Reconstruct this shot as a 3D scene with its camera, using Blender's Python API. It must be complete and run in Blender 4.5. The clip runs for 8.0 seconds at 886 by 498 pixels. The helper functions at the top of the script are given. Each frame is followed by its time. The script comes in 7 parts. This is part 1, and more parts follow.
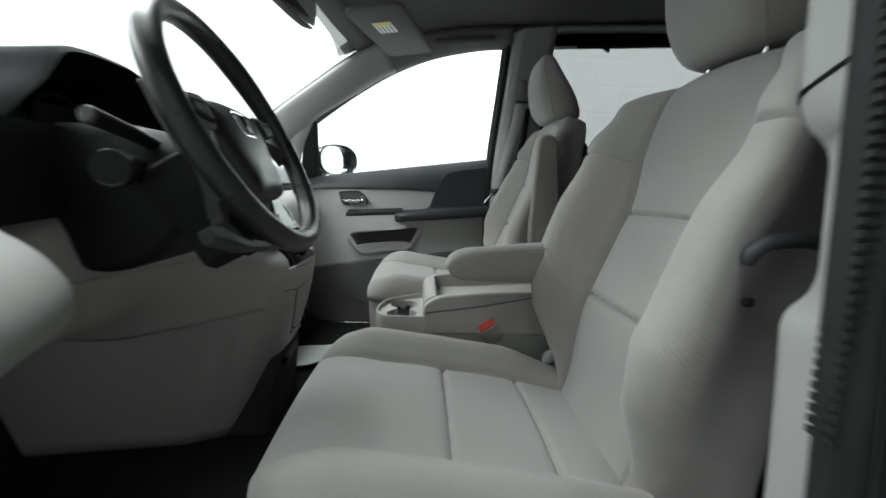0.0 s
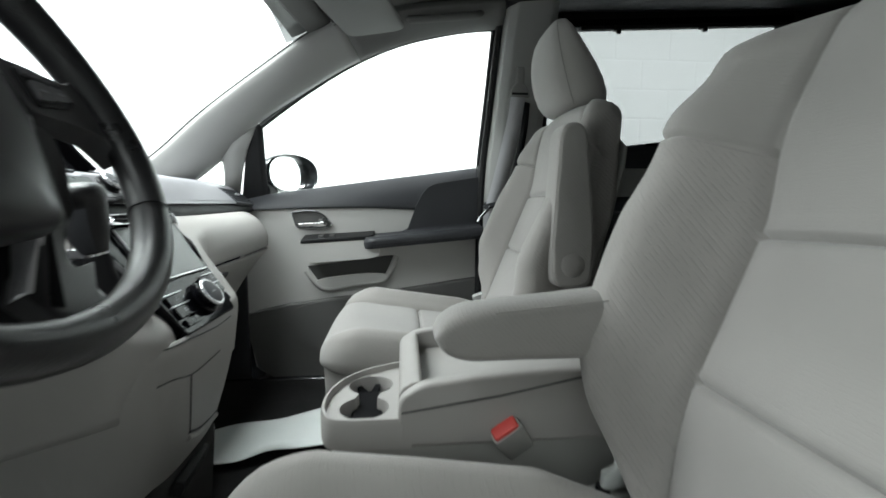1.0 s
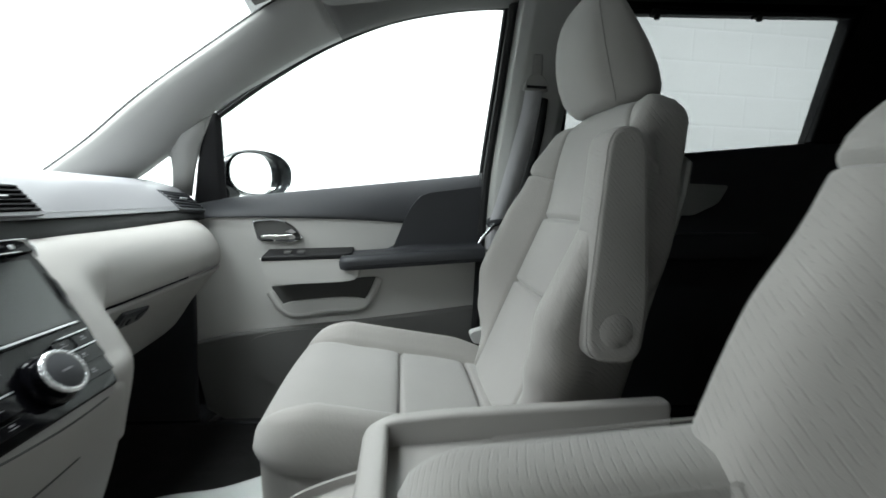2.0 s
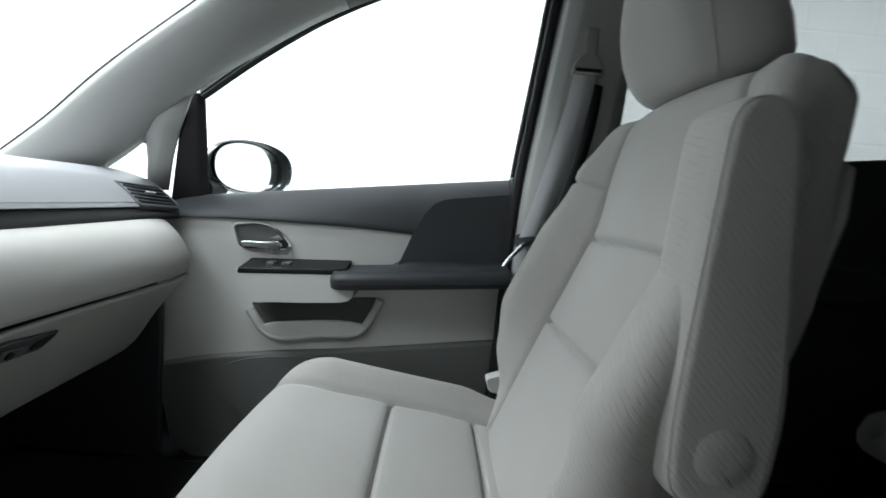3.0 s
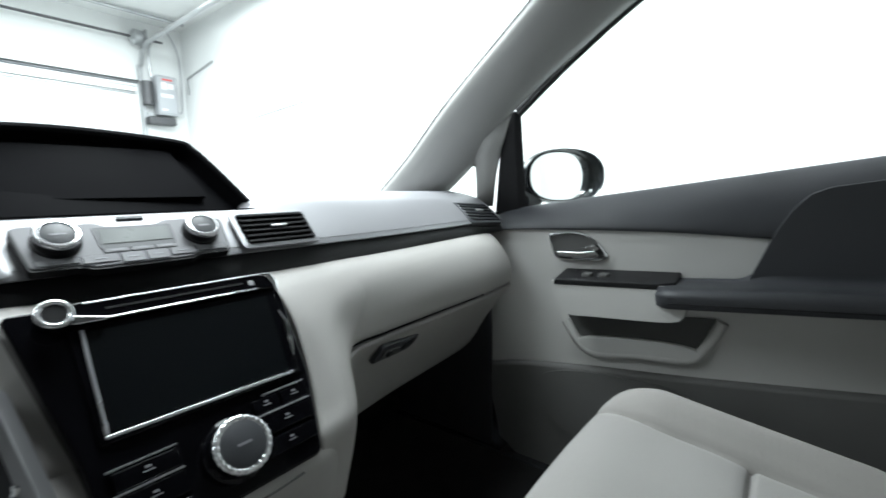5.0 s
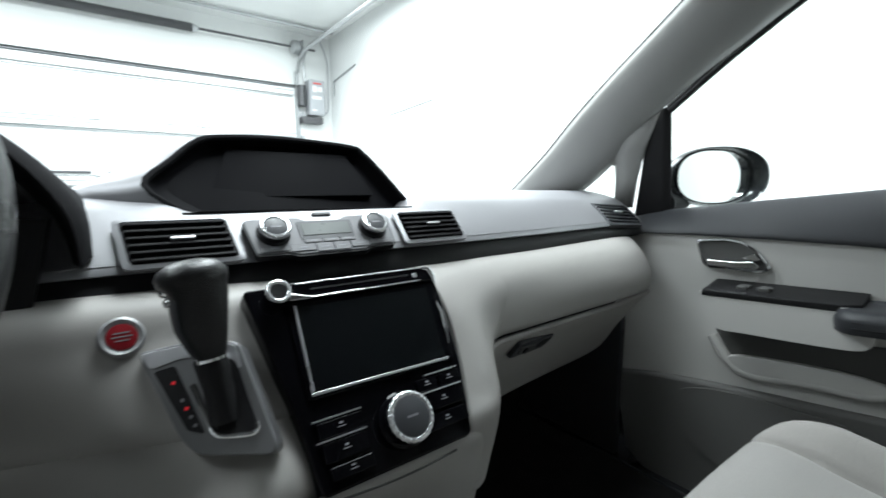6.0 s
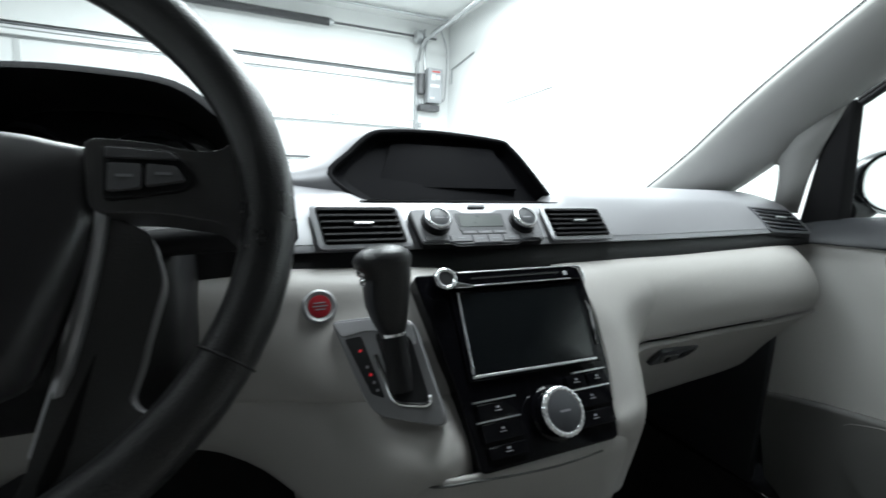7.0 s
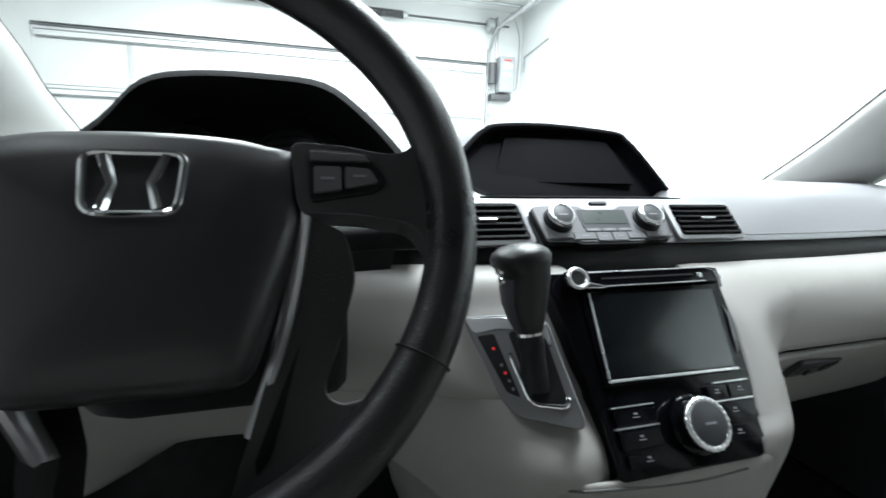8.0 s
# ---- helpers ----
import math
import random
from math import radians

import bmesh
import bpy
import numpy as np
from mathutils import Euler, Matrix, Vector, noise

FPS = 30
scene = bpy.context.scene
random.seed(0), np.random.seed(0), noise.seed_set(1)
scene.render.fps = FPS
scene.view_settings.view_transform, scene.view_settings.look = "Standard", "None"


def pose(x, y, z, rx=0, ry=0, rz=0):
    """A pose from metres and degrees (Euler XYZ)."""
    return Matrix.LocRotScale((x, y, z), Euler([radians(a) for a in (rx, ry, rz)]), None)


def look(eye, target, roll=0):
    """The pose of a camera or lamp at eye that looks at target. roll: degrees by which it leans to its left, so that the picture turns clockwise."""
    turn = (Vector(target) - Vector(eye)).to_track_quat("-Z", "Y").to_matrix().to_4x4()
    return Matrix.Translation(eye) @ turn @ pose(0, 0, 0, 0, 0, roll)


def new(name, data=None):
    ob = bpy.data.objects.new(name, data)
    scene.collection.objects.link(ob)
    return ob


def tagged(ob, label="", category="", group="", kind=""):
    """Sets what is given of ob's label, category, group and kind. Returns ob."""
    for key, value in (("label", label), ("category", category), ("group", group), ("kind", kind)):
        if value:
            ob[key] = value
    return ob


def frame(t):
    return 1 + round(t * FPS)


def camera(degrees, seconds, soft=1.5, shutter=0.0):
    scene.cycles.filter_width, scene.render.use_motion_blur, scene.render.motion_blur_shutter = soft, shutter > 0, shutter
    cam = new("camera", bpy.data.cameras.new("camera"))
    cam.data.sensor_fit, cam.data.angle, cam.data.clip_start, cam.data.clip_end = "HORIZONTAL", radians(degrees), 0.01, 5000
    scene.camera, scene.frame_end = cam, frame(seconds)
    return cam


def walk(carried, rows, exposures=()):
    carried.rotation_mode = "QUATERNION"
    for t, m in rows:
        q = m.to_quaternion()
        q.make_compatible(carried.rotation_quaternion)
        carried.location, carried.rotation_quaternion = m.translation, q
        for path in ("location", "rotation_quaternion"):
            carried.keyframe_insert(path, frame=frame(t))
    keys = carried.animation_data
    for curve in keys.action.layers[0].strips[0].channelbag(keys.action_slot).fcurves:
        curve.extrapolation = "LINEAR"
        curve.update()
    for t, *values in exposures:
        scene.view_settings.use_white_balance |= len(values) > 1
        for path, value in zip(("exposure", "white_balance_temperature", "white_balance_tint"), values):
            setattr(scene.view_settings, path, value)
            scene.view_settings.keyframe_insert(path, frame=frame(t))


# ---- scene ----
# ---- camera ----
cam = camera(90.9, 8.0, soft=1.6, shutter=0.5)
PATH = [
    (0, (-0.191, -1.074, 1.019), (-0.089, 0.903, 0.738), 1.7),
    (0.5, (-0.184, -0.86, 1.001), (-0.013, 1.115, 0.729), -0.0),
    (1, (-0.173, -0.685, 1.014), (0.007, 1.296, 0.811), -0.1),
    (1.5, (-0.166, -0.552, 1.045), (0.044, 1.424, 0.819), 1.6),
    (3, (-0.08, -0.187, 1.07), (-0.039, 1.803, 0.873), 4.7),
    (3.5, (-0.077, -0.113, 1.062), (-0.368, 1.847, 0.789), 4.5),
    (4, (-0.1, -0.094, 1.064), (-0.794, 1.753, 0.732), 2.8),
    (4.5, (-0.115, -0.102, 1.076), (-1.095, 1.616, 0.781), 0.1),
    (6, (-0.137, -0.17, 1.101), (-1.715, 1.028, 0.826), -0.1),
    (6.5, (-0.141, -0.199, 1.105), (-1.847, 0.795, 0.784), 0.9),
    (7, (-0.157, -0.236, 1.111), (-1.958, 0.567, 0.773), 2.0),
    (7.5, (-0.173, -0.272, 1.114), (-2.02, 0.393, 0.729), 2.0),
    (8, (-0.187, -0.304, 1.115), (-2.075, 0.228, 0.727), 1.6),
]
walk(cam, [(t, look(eye, target, roll)) for t, eye, target, roll in PATH],
     ((0.0, -0.52, 6500, 10.0), (0.5, -0.40, 6500, 10.0), (1.0, -0.14, 6500, 10.0), (1.5, -0.16, 6500, 10.0), (3.0, -0.34, 6280, 10.0), (4.5, -0.44, 6280, 10.0), (6.5, -0.62, 6280, 10.0), (7.4, -0.52, 6280, 10.0), (8.0, -0.15, 6280, 10.0)))

# ---- world and large lights ----
world = bpy.data.worlds.new("world")
scene.world = world
world.use_nodes = True
world.node_tree.nodes["Background"].inputs[0].default_value = (0.9, 0.95, 1.0, 1)
world.node_tree.nodes["Background"].inputs[1].default_value = 0.02
LAMP_W = 300.0


def area_lamp(x, y, z, sx, sy, watts, target):
    data = bpy.data.lights.new("ceiling_lamp", "AREA")
    data.shape, data.size, data.size_y, data.energy, data.color = "RECTANGLE", sx, sy, watts, (0.93, 1.0, 1.0)
    ob = new("ceiling_lamp", data)
    ob.matrix_world = look((x, y, z), target)
    return ob


for lx, ly, sx, sy, watts in ((-3.6, 1.2, 2.4, 1.2, 0.68), (-3.9, -0.9, 2.2, 1.0, 0.55), (-0.9, 0.6, 2.4, 1.0, 0.85), (1.9, 0.6, 2.0, 1.0, 0.8), (3.9, 0.6, 2.0, 1.2, 0.28), (-0.9, -1.75, 2.0, 0.7, 0.27)):
    area_lamp(lx, ly, 3.02, sx, sy, LAMP_W * watts, (lx, ly + 0.001, 0))

# ---- materials ----


def node_material(name, color, rough=0.5, metal=0.0, spec=0.5, vary=0.08, scale=6.0, bump=0.0, bump_scale=400.0, coat=0.0, rough_vary=0.08):
    """A surface with stains at a broad scale, grain at a fine one and a fine relief."""
    m = bpy.data.materials.new(name)
    m.use_nodes = True
    nt = m.node_tree
    b = nt.nodes["Principled BSDF"]
    b.inputs["Roughness"].default_value = rough
    b.inputs["Metallic"].default_value = metal
    b.inputs["Specular IOR Level"].default_value = spec
    b.inputs["Coat Weight"].default_value = coat
    tc = nt.nodes.new("ShaderNodeTexCoord")
    broad, fine = nt.nodes.new("ShaderNodeTexNoise"), nt.nodes.new("ShaderNodeTexNoise")
    broad.inputs["Scale"].default_value, broad.inputs["Detail"].default_value = scale, 4
    fine.inputs["Scale"].default_value, fine.inputs["Detail"].default_value = bump_scale, 2
    for n in (broad, fine):
        nt.links.new(tc.outputs["Object"], n.inputs["Vector"])
    mix = nt.nodes.new("ShaderNodeMix")
    mix.data_type = "FLOAT"
    mix.inputs[0].default_value = 0.35
    nt.links.new(broad.outputs["Fac"], mix.inputs[2])
    nt.links.new(fine.outputs["Fac"], mix.inputs[3])
    ramp = nt.nodes.new("ShaderNodeMapRange")
    ramp.inputs["From Min"].default_value, ramp.inputs["From Max"].default_value = 0.3, 0.7
    ramp.inputs["To Min"].default_value, ramp.inputs["To Max"].default_value = 1 - vary, 1 + vary
    nt.links.new(mix.outputs[0], ramp.inputs["Value"])
    mul = nt.nodes.new("ShaderNodeVectorMath")
    mul.operation = "SCALE"
    mul.inputs[0].default_value = color
    nt.links.new(ramp.outputs["Result"], mul.inputs["Scale"])
    nt.links.new(mul.outputs["Vector"], b.inputs["Base Color"])
    rr = nt.nodes.new("ShaderNodeMapRange")
    rr.inputs["From Min"].default_value, rr.inputs["From Max"].default_value = 0.3, 0.7
    rr.inputs["To Min"].default_value, rr.inputs["To Max"].default_value = max(rough - rough_vary, 0.02), min(rough + rough_vary, 1)
    nt.links.new(broad.outputs["Fac"], rr.inputs["Value"])
    nt.links.new(rr.outputs["Result"], b.inputs["Roughness"])
    if bump:
        bp = nt.nodes.new("ShaderNodeBump")
        bp.inputs["Strength"].default_value, bp.inputs["Distance"].default_value = bump, 0.001
        nt.links.new(fine.outputs["Fac"], bp.inputs["Height"])
        nt.links.new(bp.outputs["Normal"], b.inputs["Normal"])
    return m


def ribbed_fabric(name, color, direction, period, strength, rough=0.95):
    """Woven cloth: fine weave, and woven lines across the given direction at the given spacing in metres."""
    m = node_material(name, color, rough, 0, 0.15, 0.06, 9.0, 0.5, 1100.0)
    nt = m.node_tree
    b = nt.nodes["Principled BSDF"]
    b.inputs["Sheen Weight"].default_value = 0.25
    b.inputs["Sheen Roughness"].default_value = 0.5
    tc = nt.nodes.new("ShaderNodeTexCoord")
    dot = nt.nodes.new("ShaderNodeVectorMath")
    dot.operation = "DOT_PRODUCT"
    dot.inputs[1].default_value = Vector(direction).normalized() * (2 * math.pi / period)
    nt.links.new(tc.outputs["Object"], dot.inputs[0])
    wob = nt.nodes.new("ShaderNodeTexNoise")
    wob.inputs["Scale"].default_value = 60
    nt.links.new(tc.outputs["Object"], wob.inputs["Vector"])
    add = nt.nodes.new("ShaderNodeMath")
    add.operation = "MULTIPLY_ADD"
    add.inputs[1].default_value = 1.2
    nt.links.new(wob.outputs["Fac"], add.inputs[0])
    nt.links.new(dot.outputs["Value"], add.inputs[2])
    sine = nt.nodes.new("ShaderNodeMath")
    sine.operation = "SINE"
    nt.links.new(add.outputs[0], sine.inputs[0])
    power = nt.nodes.new("ShaderNodeMapRange")
    power.inputs["From Min"].default_value, power.inputs["From Max"].default_value = 0.35, 1.0
    nt.links.new(sine.outputs[0], power.inputs["Value"])
    # the woven lines are broken into short dashes
    gaps = nt.nodes.new("ShaderNodeTexNoise")
    gaps.inputs["Scale"].default_value, gaps.inputs["Detail"].default_value = 110, 1.0
    nt.links.new(tc.outputs["Object"], gaps.inputs["Vector"])
    keep = nt.nodes.new("ShaderNodeMapRange")
    keep.inputs["From Min"].default_value, keep.inputs["From Max"].default_value = 0.40, 0.58
    nt.links.new(gaps.outputs["Fac"], keep.inputs["Value"])
    dash_line = nt.nodes.new("ShaderNodeMath")
    dash_line.operation = "MULTIPLY"
    nt.links.new(power.outputs["Result"], dash_line.inputs[0])
    nt.links.new(keep.outputs["Result"], dash_line.inputs[1])
    old = b.inputs["Normal"].links[0].from_socket
    bp = nt.nodes.new("ShaderNodeBump")
    bp.invert = True
    bp.inputs["Strength"].default_value, bp.inputs["Distance"].default_value = strength, 0.0012
    nt.links.new(dash_line.outputs[0], bp.inputs["Height"])
    nt.links.new(old, bp.inputs["Normal"])
    nt.links.new(bp.outputs["Normal"], b.inputs["Normal"])
    scl = b.inputs["Base Color"].links[0].from_node
    dark = nt.nodes.new("ShaderNodeMath")
    dark.operation = "MULTIPLY_ADD"
    dark.inputs[1].default_value, dark.inputs[2].default_value = -0.12 * strength, 1.0
    nt.links.new(dash_line.outputs[0], dark.inputs[0])
    two = nt.nodes.new("ShaderNodeVectorMath")
    two.operation = "SCALE"
    nt.links.new(scl.outputs["Vector"], two.inputs[0])
    nt.links.new(dark.outputs[0], two.inputs["Scale"])
    nt.links.new(two.outputs["Vector"], b.inputs["Base Color"])
    return m


def glass(name, tint, gloss=1.0):
    m = bpy.data.materials.new(name)
    m.use_nodes = True
    nt = m.node_tree
    nt.nodes.remove(nt.nodes["Principled BSDF"])
    tr, gl, mx, fr = (nt.nodes.new("ShaderNode" + k) for k in ("BsdfTransparent", "BsdfGlossy", "MixShader", "Fresnel"))
    tr.inputs[0].default_value = (*tint, 1)
    gl.inputs["Roughness"].default_value = 0.0
    fr.inputs["IOR"].default_value = 1.14
    nt.links.new(fr.outputs[0], mx.inputs[0])
    nt.links.new(tr.outputs[0], mx.inputs[1])
    nt.links.new(gl.outputs[0], mx.inputs[2])
    nt.links.new(mx.outputs[0], nt.nodes["Material Output"].inputs[0])
    return m


def glow(name, color, strength):
    m = bpy.data.materials.new(name)
    m.use_nodes = True
    b = m.node_tree.nodes["Principled BSDF"]
    b.inputs["Base Color"].default_value = (*color, 1)
    b.inputs["Emission Color"].default_value = (*color, 1)
    b.inputs["Emission Strength"].default_value = strength
    return m


GREY = (0.33, 0.319, 0.305)
M_INSERT = ribbed_fabric("seat_insert_cloth", (0.285, 0.275, 0.264), (1, 0, -0.15), 0.0042, 0.16)
M_BACKINS = ribbed_fabric("back_insert_cloth", (0.295, 0.284, 0.272), (0.38, 0, 0.92), 0.0042, 0.09)
M_BOLSTER = ribbed_fabric("bolster_cloth", (0.300, 0.287, 0.274), (0.60, -0.50, 0.62), 0.0058, 0.36)
M_CUSHSIDE = ribbed_fabric("cushion_side_cloth", (0.300, 0.287, 0.274), (0.60, -0.50, 0.62), 0.0050, 0.16)
M_GREY = node_material("grey_trim_plastic", GREY, 0.5, 0, 0.35, 0.035, 5, 0.25, 900)
# same plastic as the dash, lightened for the light falling on the door
M_DOORLIT = node_material("door_trim_lit_plastic", (0.56, 0.553, 0.535), 0.5, 0, 0.35, 0.035, 5, 0.25, 900)
M_GREYD = node_material("grey_lower_plastic", (0.30, 0.30, 0.285), 0.55, 0, 0.35, 0.05, 5, 0.3, 900)
M_SILVER = node_material("satin_silver_paint", (0.25, 0.25, 0.262), 0.42, 0.35, 0.5, 0.03, 4, 0.1, 900)
M_CLIM = node_material("climate_panel_silver", (0.15, 0.15, 0.157), 0.55, 0.1, 0.3, 0.03, 8, 0.1, 900)
M_DARK = node_material("dark_soft_plastic", (0.036, 0.038, 0.043), 0.5, 0, 0.4, 0.10, 8, 0.3, 900)
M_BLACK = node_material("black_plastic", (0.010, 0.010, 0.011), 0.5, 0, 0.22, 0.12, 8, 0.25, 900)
M_VENT = node_material("black_vent_plastic", (0.006, 0.006, 0.007), 0.6, 0, 0.12, 0.1, 8, 0.1, 900)
M_GLOSS = node_material("gloss_black", (0.003, 0.003, 0.004), 0.07, 0, 0.16, 0.1, 8, 0, 900, 0.0, 0.02)
M_SCREEN = node_material("screen_glass", (0.004, 0.005, 0.006), 0.13, 0, 0.6, 0.05, 8, 0, 900, 0.0, 0.02)
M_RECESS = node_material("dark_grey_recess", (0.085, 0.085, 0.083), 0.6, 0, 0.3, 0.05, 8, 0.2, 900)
M_HUB = node_material("wheel_hub_plastic", (0.021, 0.020, 0.022), 0.38, 0, 0.6, 0.06, 8, 0.08, 700)
M_SPOKE = node_material("spoke_plastic", (0.052, 0.051, 0.053), 0.40, 0, 0.5, 0.06, 8, 0.3, 700)
M_SWITCH = node_material("grey_switch_plastic", (0.085, 0.085, 0.09), 0.4, 0, 0.5, 0.06, 8, 0.1, 700)
M_PAPER = node_material("paper_sheet", (0.62, 0.65, 0.64), 0.8, 0, 0.2, 0.05, 12, 0.2, 300)
M_LEATHER = node_material("wheel_leather", (0.015, 0.015, 0.016), 0.34, 0, 0.5, 0.12, 20, 0.4, 620)
M_CHROME = node_material("chrome", (0.86, 0.86, 0.88), 0.10, 1.0, 0.5, 0.02, 8, 0, 900, 0, 0.03)
M_BRIGHT = node_material("satin_chrome", (0.80, 0.80, 0.82), 0.24, 0.85, 0.5, 0.02, 8, 0, 900, 0, 0.03)
M_ALU = node_material("brushed_silver", (0.58, 0.58, 0.60), 0.30, 0.8, 0.5, 0.03, 8, 0.1, 900)
M_CARPET = node_material("black_carpet", (0.018, 0.018, 0.018), 1.0, 0, 0.1, 0.3, 25, 1.0, 700)
M_TUNNEL = node_material("dark_grey_carpet", (0.045, 0.044, 0.043), 1.0, 0, 0.1, 0.25, 25, 1.0, 700)
# lower door grey with the shade low in the cabin put into its colour
M_DOORLOW = node_material("shaded_lower_trim", (0.142, 0.141, 0.136), 0.65, 0, 0.3, 0.08, 6, 0.4, 700)
M_SATIN = node_material("satin_trim_silver", (0.30, 0.30, 0.305), 0.42, 0.6, 0.5, 0.04, 8, 0.1, 900)
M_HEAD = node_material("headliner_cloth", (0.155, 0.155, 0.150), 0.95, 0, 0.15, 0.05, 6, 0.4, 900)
M_PILLAR = node_material("pillar_plastic", (0.36, 0.361, 0.348), 0.6, 0, 0.3, 0.03, 6, 0.3, 900)
M_BELT = node_material("belt_webbing", (0.52, 0.52, 0.54), 0.8, 0, 0.2, 0.06, 8, 0.6, 1500)
M_RED = node_material("red_plastic", (0.62, 0.05, 0.04), 0.4, 0, 0.5, 0.05, 20)
M_REDB = node_material("red_button", (0.22, 0.010, 0.016), 0.3, 0, 0.5, 0.05, 20)
M_WHITE = node_material("white_plastic", (0.75, 0.75, 0.74), 0.5, 0, 0.4, 0.03, 8)
M_MARK = node_material("grey_print", (0.20, 0.20, 0.215), 0.6)
M_DISPLAY = node_material("display_glass", (0.004, 0.004, 0.005), 0.55, 0, 0.03, 0.05, 8, 0, 900)
M_LCD = node_material("lcd_glass", (0.060, 0.069, 0.066), 0.35, 0, 0.2, 0.04, 20)
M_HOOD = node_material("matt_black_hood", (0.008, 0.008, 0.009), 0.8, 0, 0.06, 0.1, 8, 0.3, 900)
M_RUBBER = node_material("rubber_seal", (0.016, 0.016, 0.017), 0.65, 0, 0.3, 0.15, 20, 0.4, 600)
M_BODY = node_material("dark_body_paint", (0.03, 0.032, 0.036), 0.22, 0.2, 0.5, 0.03, 5, 0, 900, 0.8)
M_MIRROR = node_material("mirror_glass", (0.93, 0.94, 0.94), 0.02, 1.0, 0.5, 0.01, 8, 0, 900, 0, 0.01)
M_CLEAR = glass("clear_glass", (0.96, 0.98, 0.97))
M_TINT = glass("tinted_glass", (0.47, 0.475, 0.475))
M_LED = glow("red_led", (0.8, 0.02, 0.03), 0.35)
M_WALL = node_material("white_wall_paint", (0.84, 0.85, 0.845), 0.6, 0, 0.3, 0.035, 3, 1.0, 40)
M_WALLG = node_material("grey_wall_paint", (0.30, 0.305, 0.30), 0.7, 0, 0.3, 0.05, 3, 0.5, 90)
M_CEIL = node_material("white_ceiling_paint", (0.82, 0.83, 0.825), 0.7, 0, 0.3, 0.03, 2, 0.3, 120)
M_DOORP = node_material("white_door_paint", (0.84, 0.85, 0.85), 0.4, 0, 0.4, 0.03, 2, 0.1, 200)
M_STEEL = node_material("galvanised_steel", (0.45, 0.46, 0.47), 0.4, 0.9, 0.5, 0.12, 14, 0.1, 200)
M_STILE = node_material("painted_stile", (0.60, 0.61, 0.61), 0.5, 0, 0.4, 0.05, 6, 0.1, 200)
M_SPRING = node_material("dark_spring_steel", (0.10, 0.10, 0.105), 0.5, 0.6, 0.5, 0.15, 14, 0.2, 200)
M_BOX = node_material("grey_enclosure", (0.40, 0.41, 0.43), 0.5, 0, 0.4, 0.05, 8)
M_CONC = node_material("concrete", (0.24, 0.24, 0.235), 0.6, 0, 0.4, 0.14, 1.5, 0.5, 60)

# ---- mesh helpers ----
ORIGIN = {}


def shade(me, angle):
    me.polygons.foreach_set("use_smooth", [True] * len(me.polygons))
    me.set_sharp_from_angle(angle=radians(angle))


def part(name, bm, material, parent=None, label="", bevel=0.0, angle=40, seg=2, solid=0.0):
    """Links a bmesh as one mesh object under a thing or a part."""
    bmesh.ops.recalc_face_normals(bm, faces=bm.faces)
    me = bpy.data.meshes.new(name)
    bm.to_mesh(me)
    bm.free()
    for mt in material if isinstance(material, (list, tuple)) else [material]:
        me.materials.append(mt)
    ob = new(name, me)
    if parent is not None:
        ob.parent = parent
        ob.matrix_parent_inverse = Matrix.Translation(-ORIGIN.get(parent.name, Vector((0, 0, 0))))
    if solid:
        md = ob.modifiers.new("thickness", "SOLIDIFY")
        md.thickness, md.offset = solid, -1
    if bevel:
        md = ob.modifiers.new("edge", "BEVEL")
        md.width, md.segments, md.limit_method, md.angle_limit = bevel, seg, "ANGLE", radians(32)
        me.polygons.foreach_set("use_smooth", [True] * len(me.polygons))
        ob.modifiers.new("normals", "WEIGHTED_NORMAL").keep_sharp = True
    else:
        shade(me, angle)
    if label:
        tagged(ob, label)
    return ob


def thing(name, at, label, category, group=""):
    ob = new(name)
    ob.empty_display_size = 0.05
    ob.location = at
    ORIGIN[ob.name] = Vector(at)
    return tagged(ob, label, category, group)


def structure(name, bm, material, label, bevel=0.0, angle=40, category="", solid=0.0):
    ob = part(name, bm, material, None, "", bevel, angle, 2, solid)
    return tagged(ob, label, category or name.split("_")[0], kind="structure")


def mesh_of(verts, faces):
    bm = bmesh.new()
    vs = [bm.verts.new(v) for v in verts]
    for f in faces:
        try:
            bm.faces.new([vs[i] for i in f])
        except ValueError:
            pass
    return bm


def loft(sections, closed=True, cap=True):
    """Skin over sections of equal count; closed: each section is a loop."""
    n = len(sections[0])
    verts = [p for s in sections for p in s]
    faces = []
    for i in range(len(sections) - 1):
        for j in range(n if closed else n - 1):
            k = (j + 1) % n
            faces.append((i * n + j, i * n + k, (i + 1) * n + k, (i + 1) * n + j))
    if closed and cap:
        faces += [tuple(range(n)), tuple(range((len(sections) - 1) * n, len(sections) * n))]
    return mesh_of(verts, faces)


def extrude(points, vec):
    """A solid from a flat outline and the way it is pulled."""
    vec = Vector(vec)
    a = [Vector(p) for p in points]
    return loft([a, [p + vec for p in a]])


def xz(points, y0, y1):
    return extrude([(x, y0, z) for x, z in points], (0, y1 - y0, 0))


def plane(origin, across, up):
    """The frame of a flat panel: across, up and out of it."""
    a = Vector(across).normalized()
    n = a.cross(Vector(up)).normalized()
    b = n.cross(a)
    m = Matrix((a, b, n)).transposed().to_4x4()
    m.translation = Vector(origin)
    return m


def plate(m, outline, n0, n1):
    """A plate on a panel's frame, between two heights over it."""
    lo = [m @ Vector((a, b, n0)) for a, b in outline]
    hi = [m @ Vector((a, b, n1)) for a, b in outline]
    return loft([lo, hi])


def rect(a0, b0, a1, b1):
    return [(a0, b0), (a1, b0), (a1, b1), (a0, b1)]


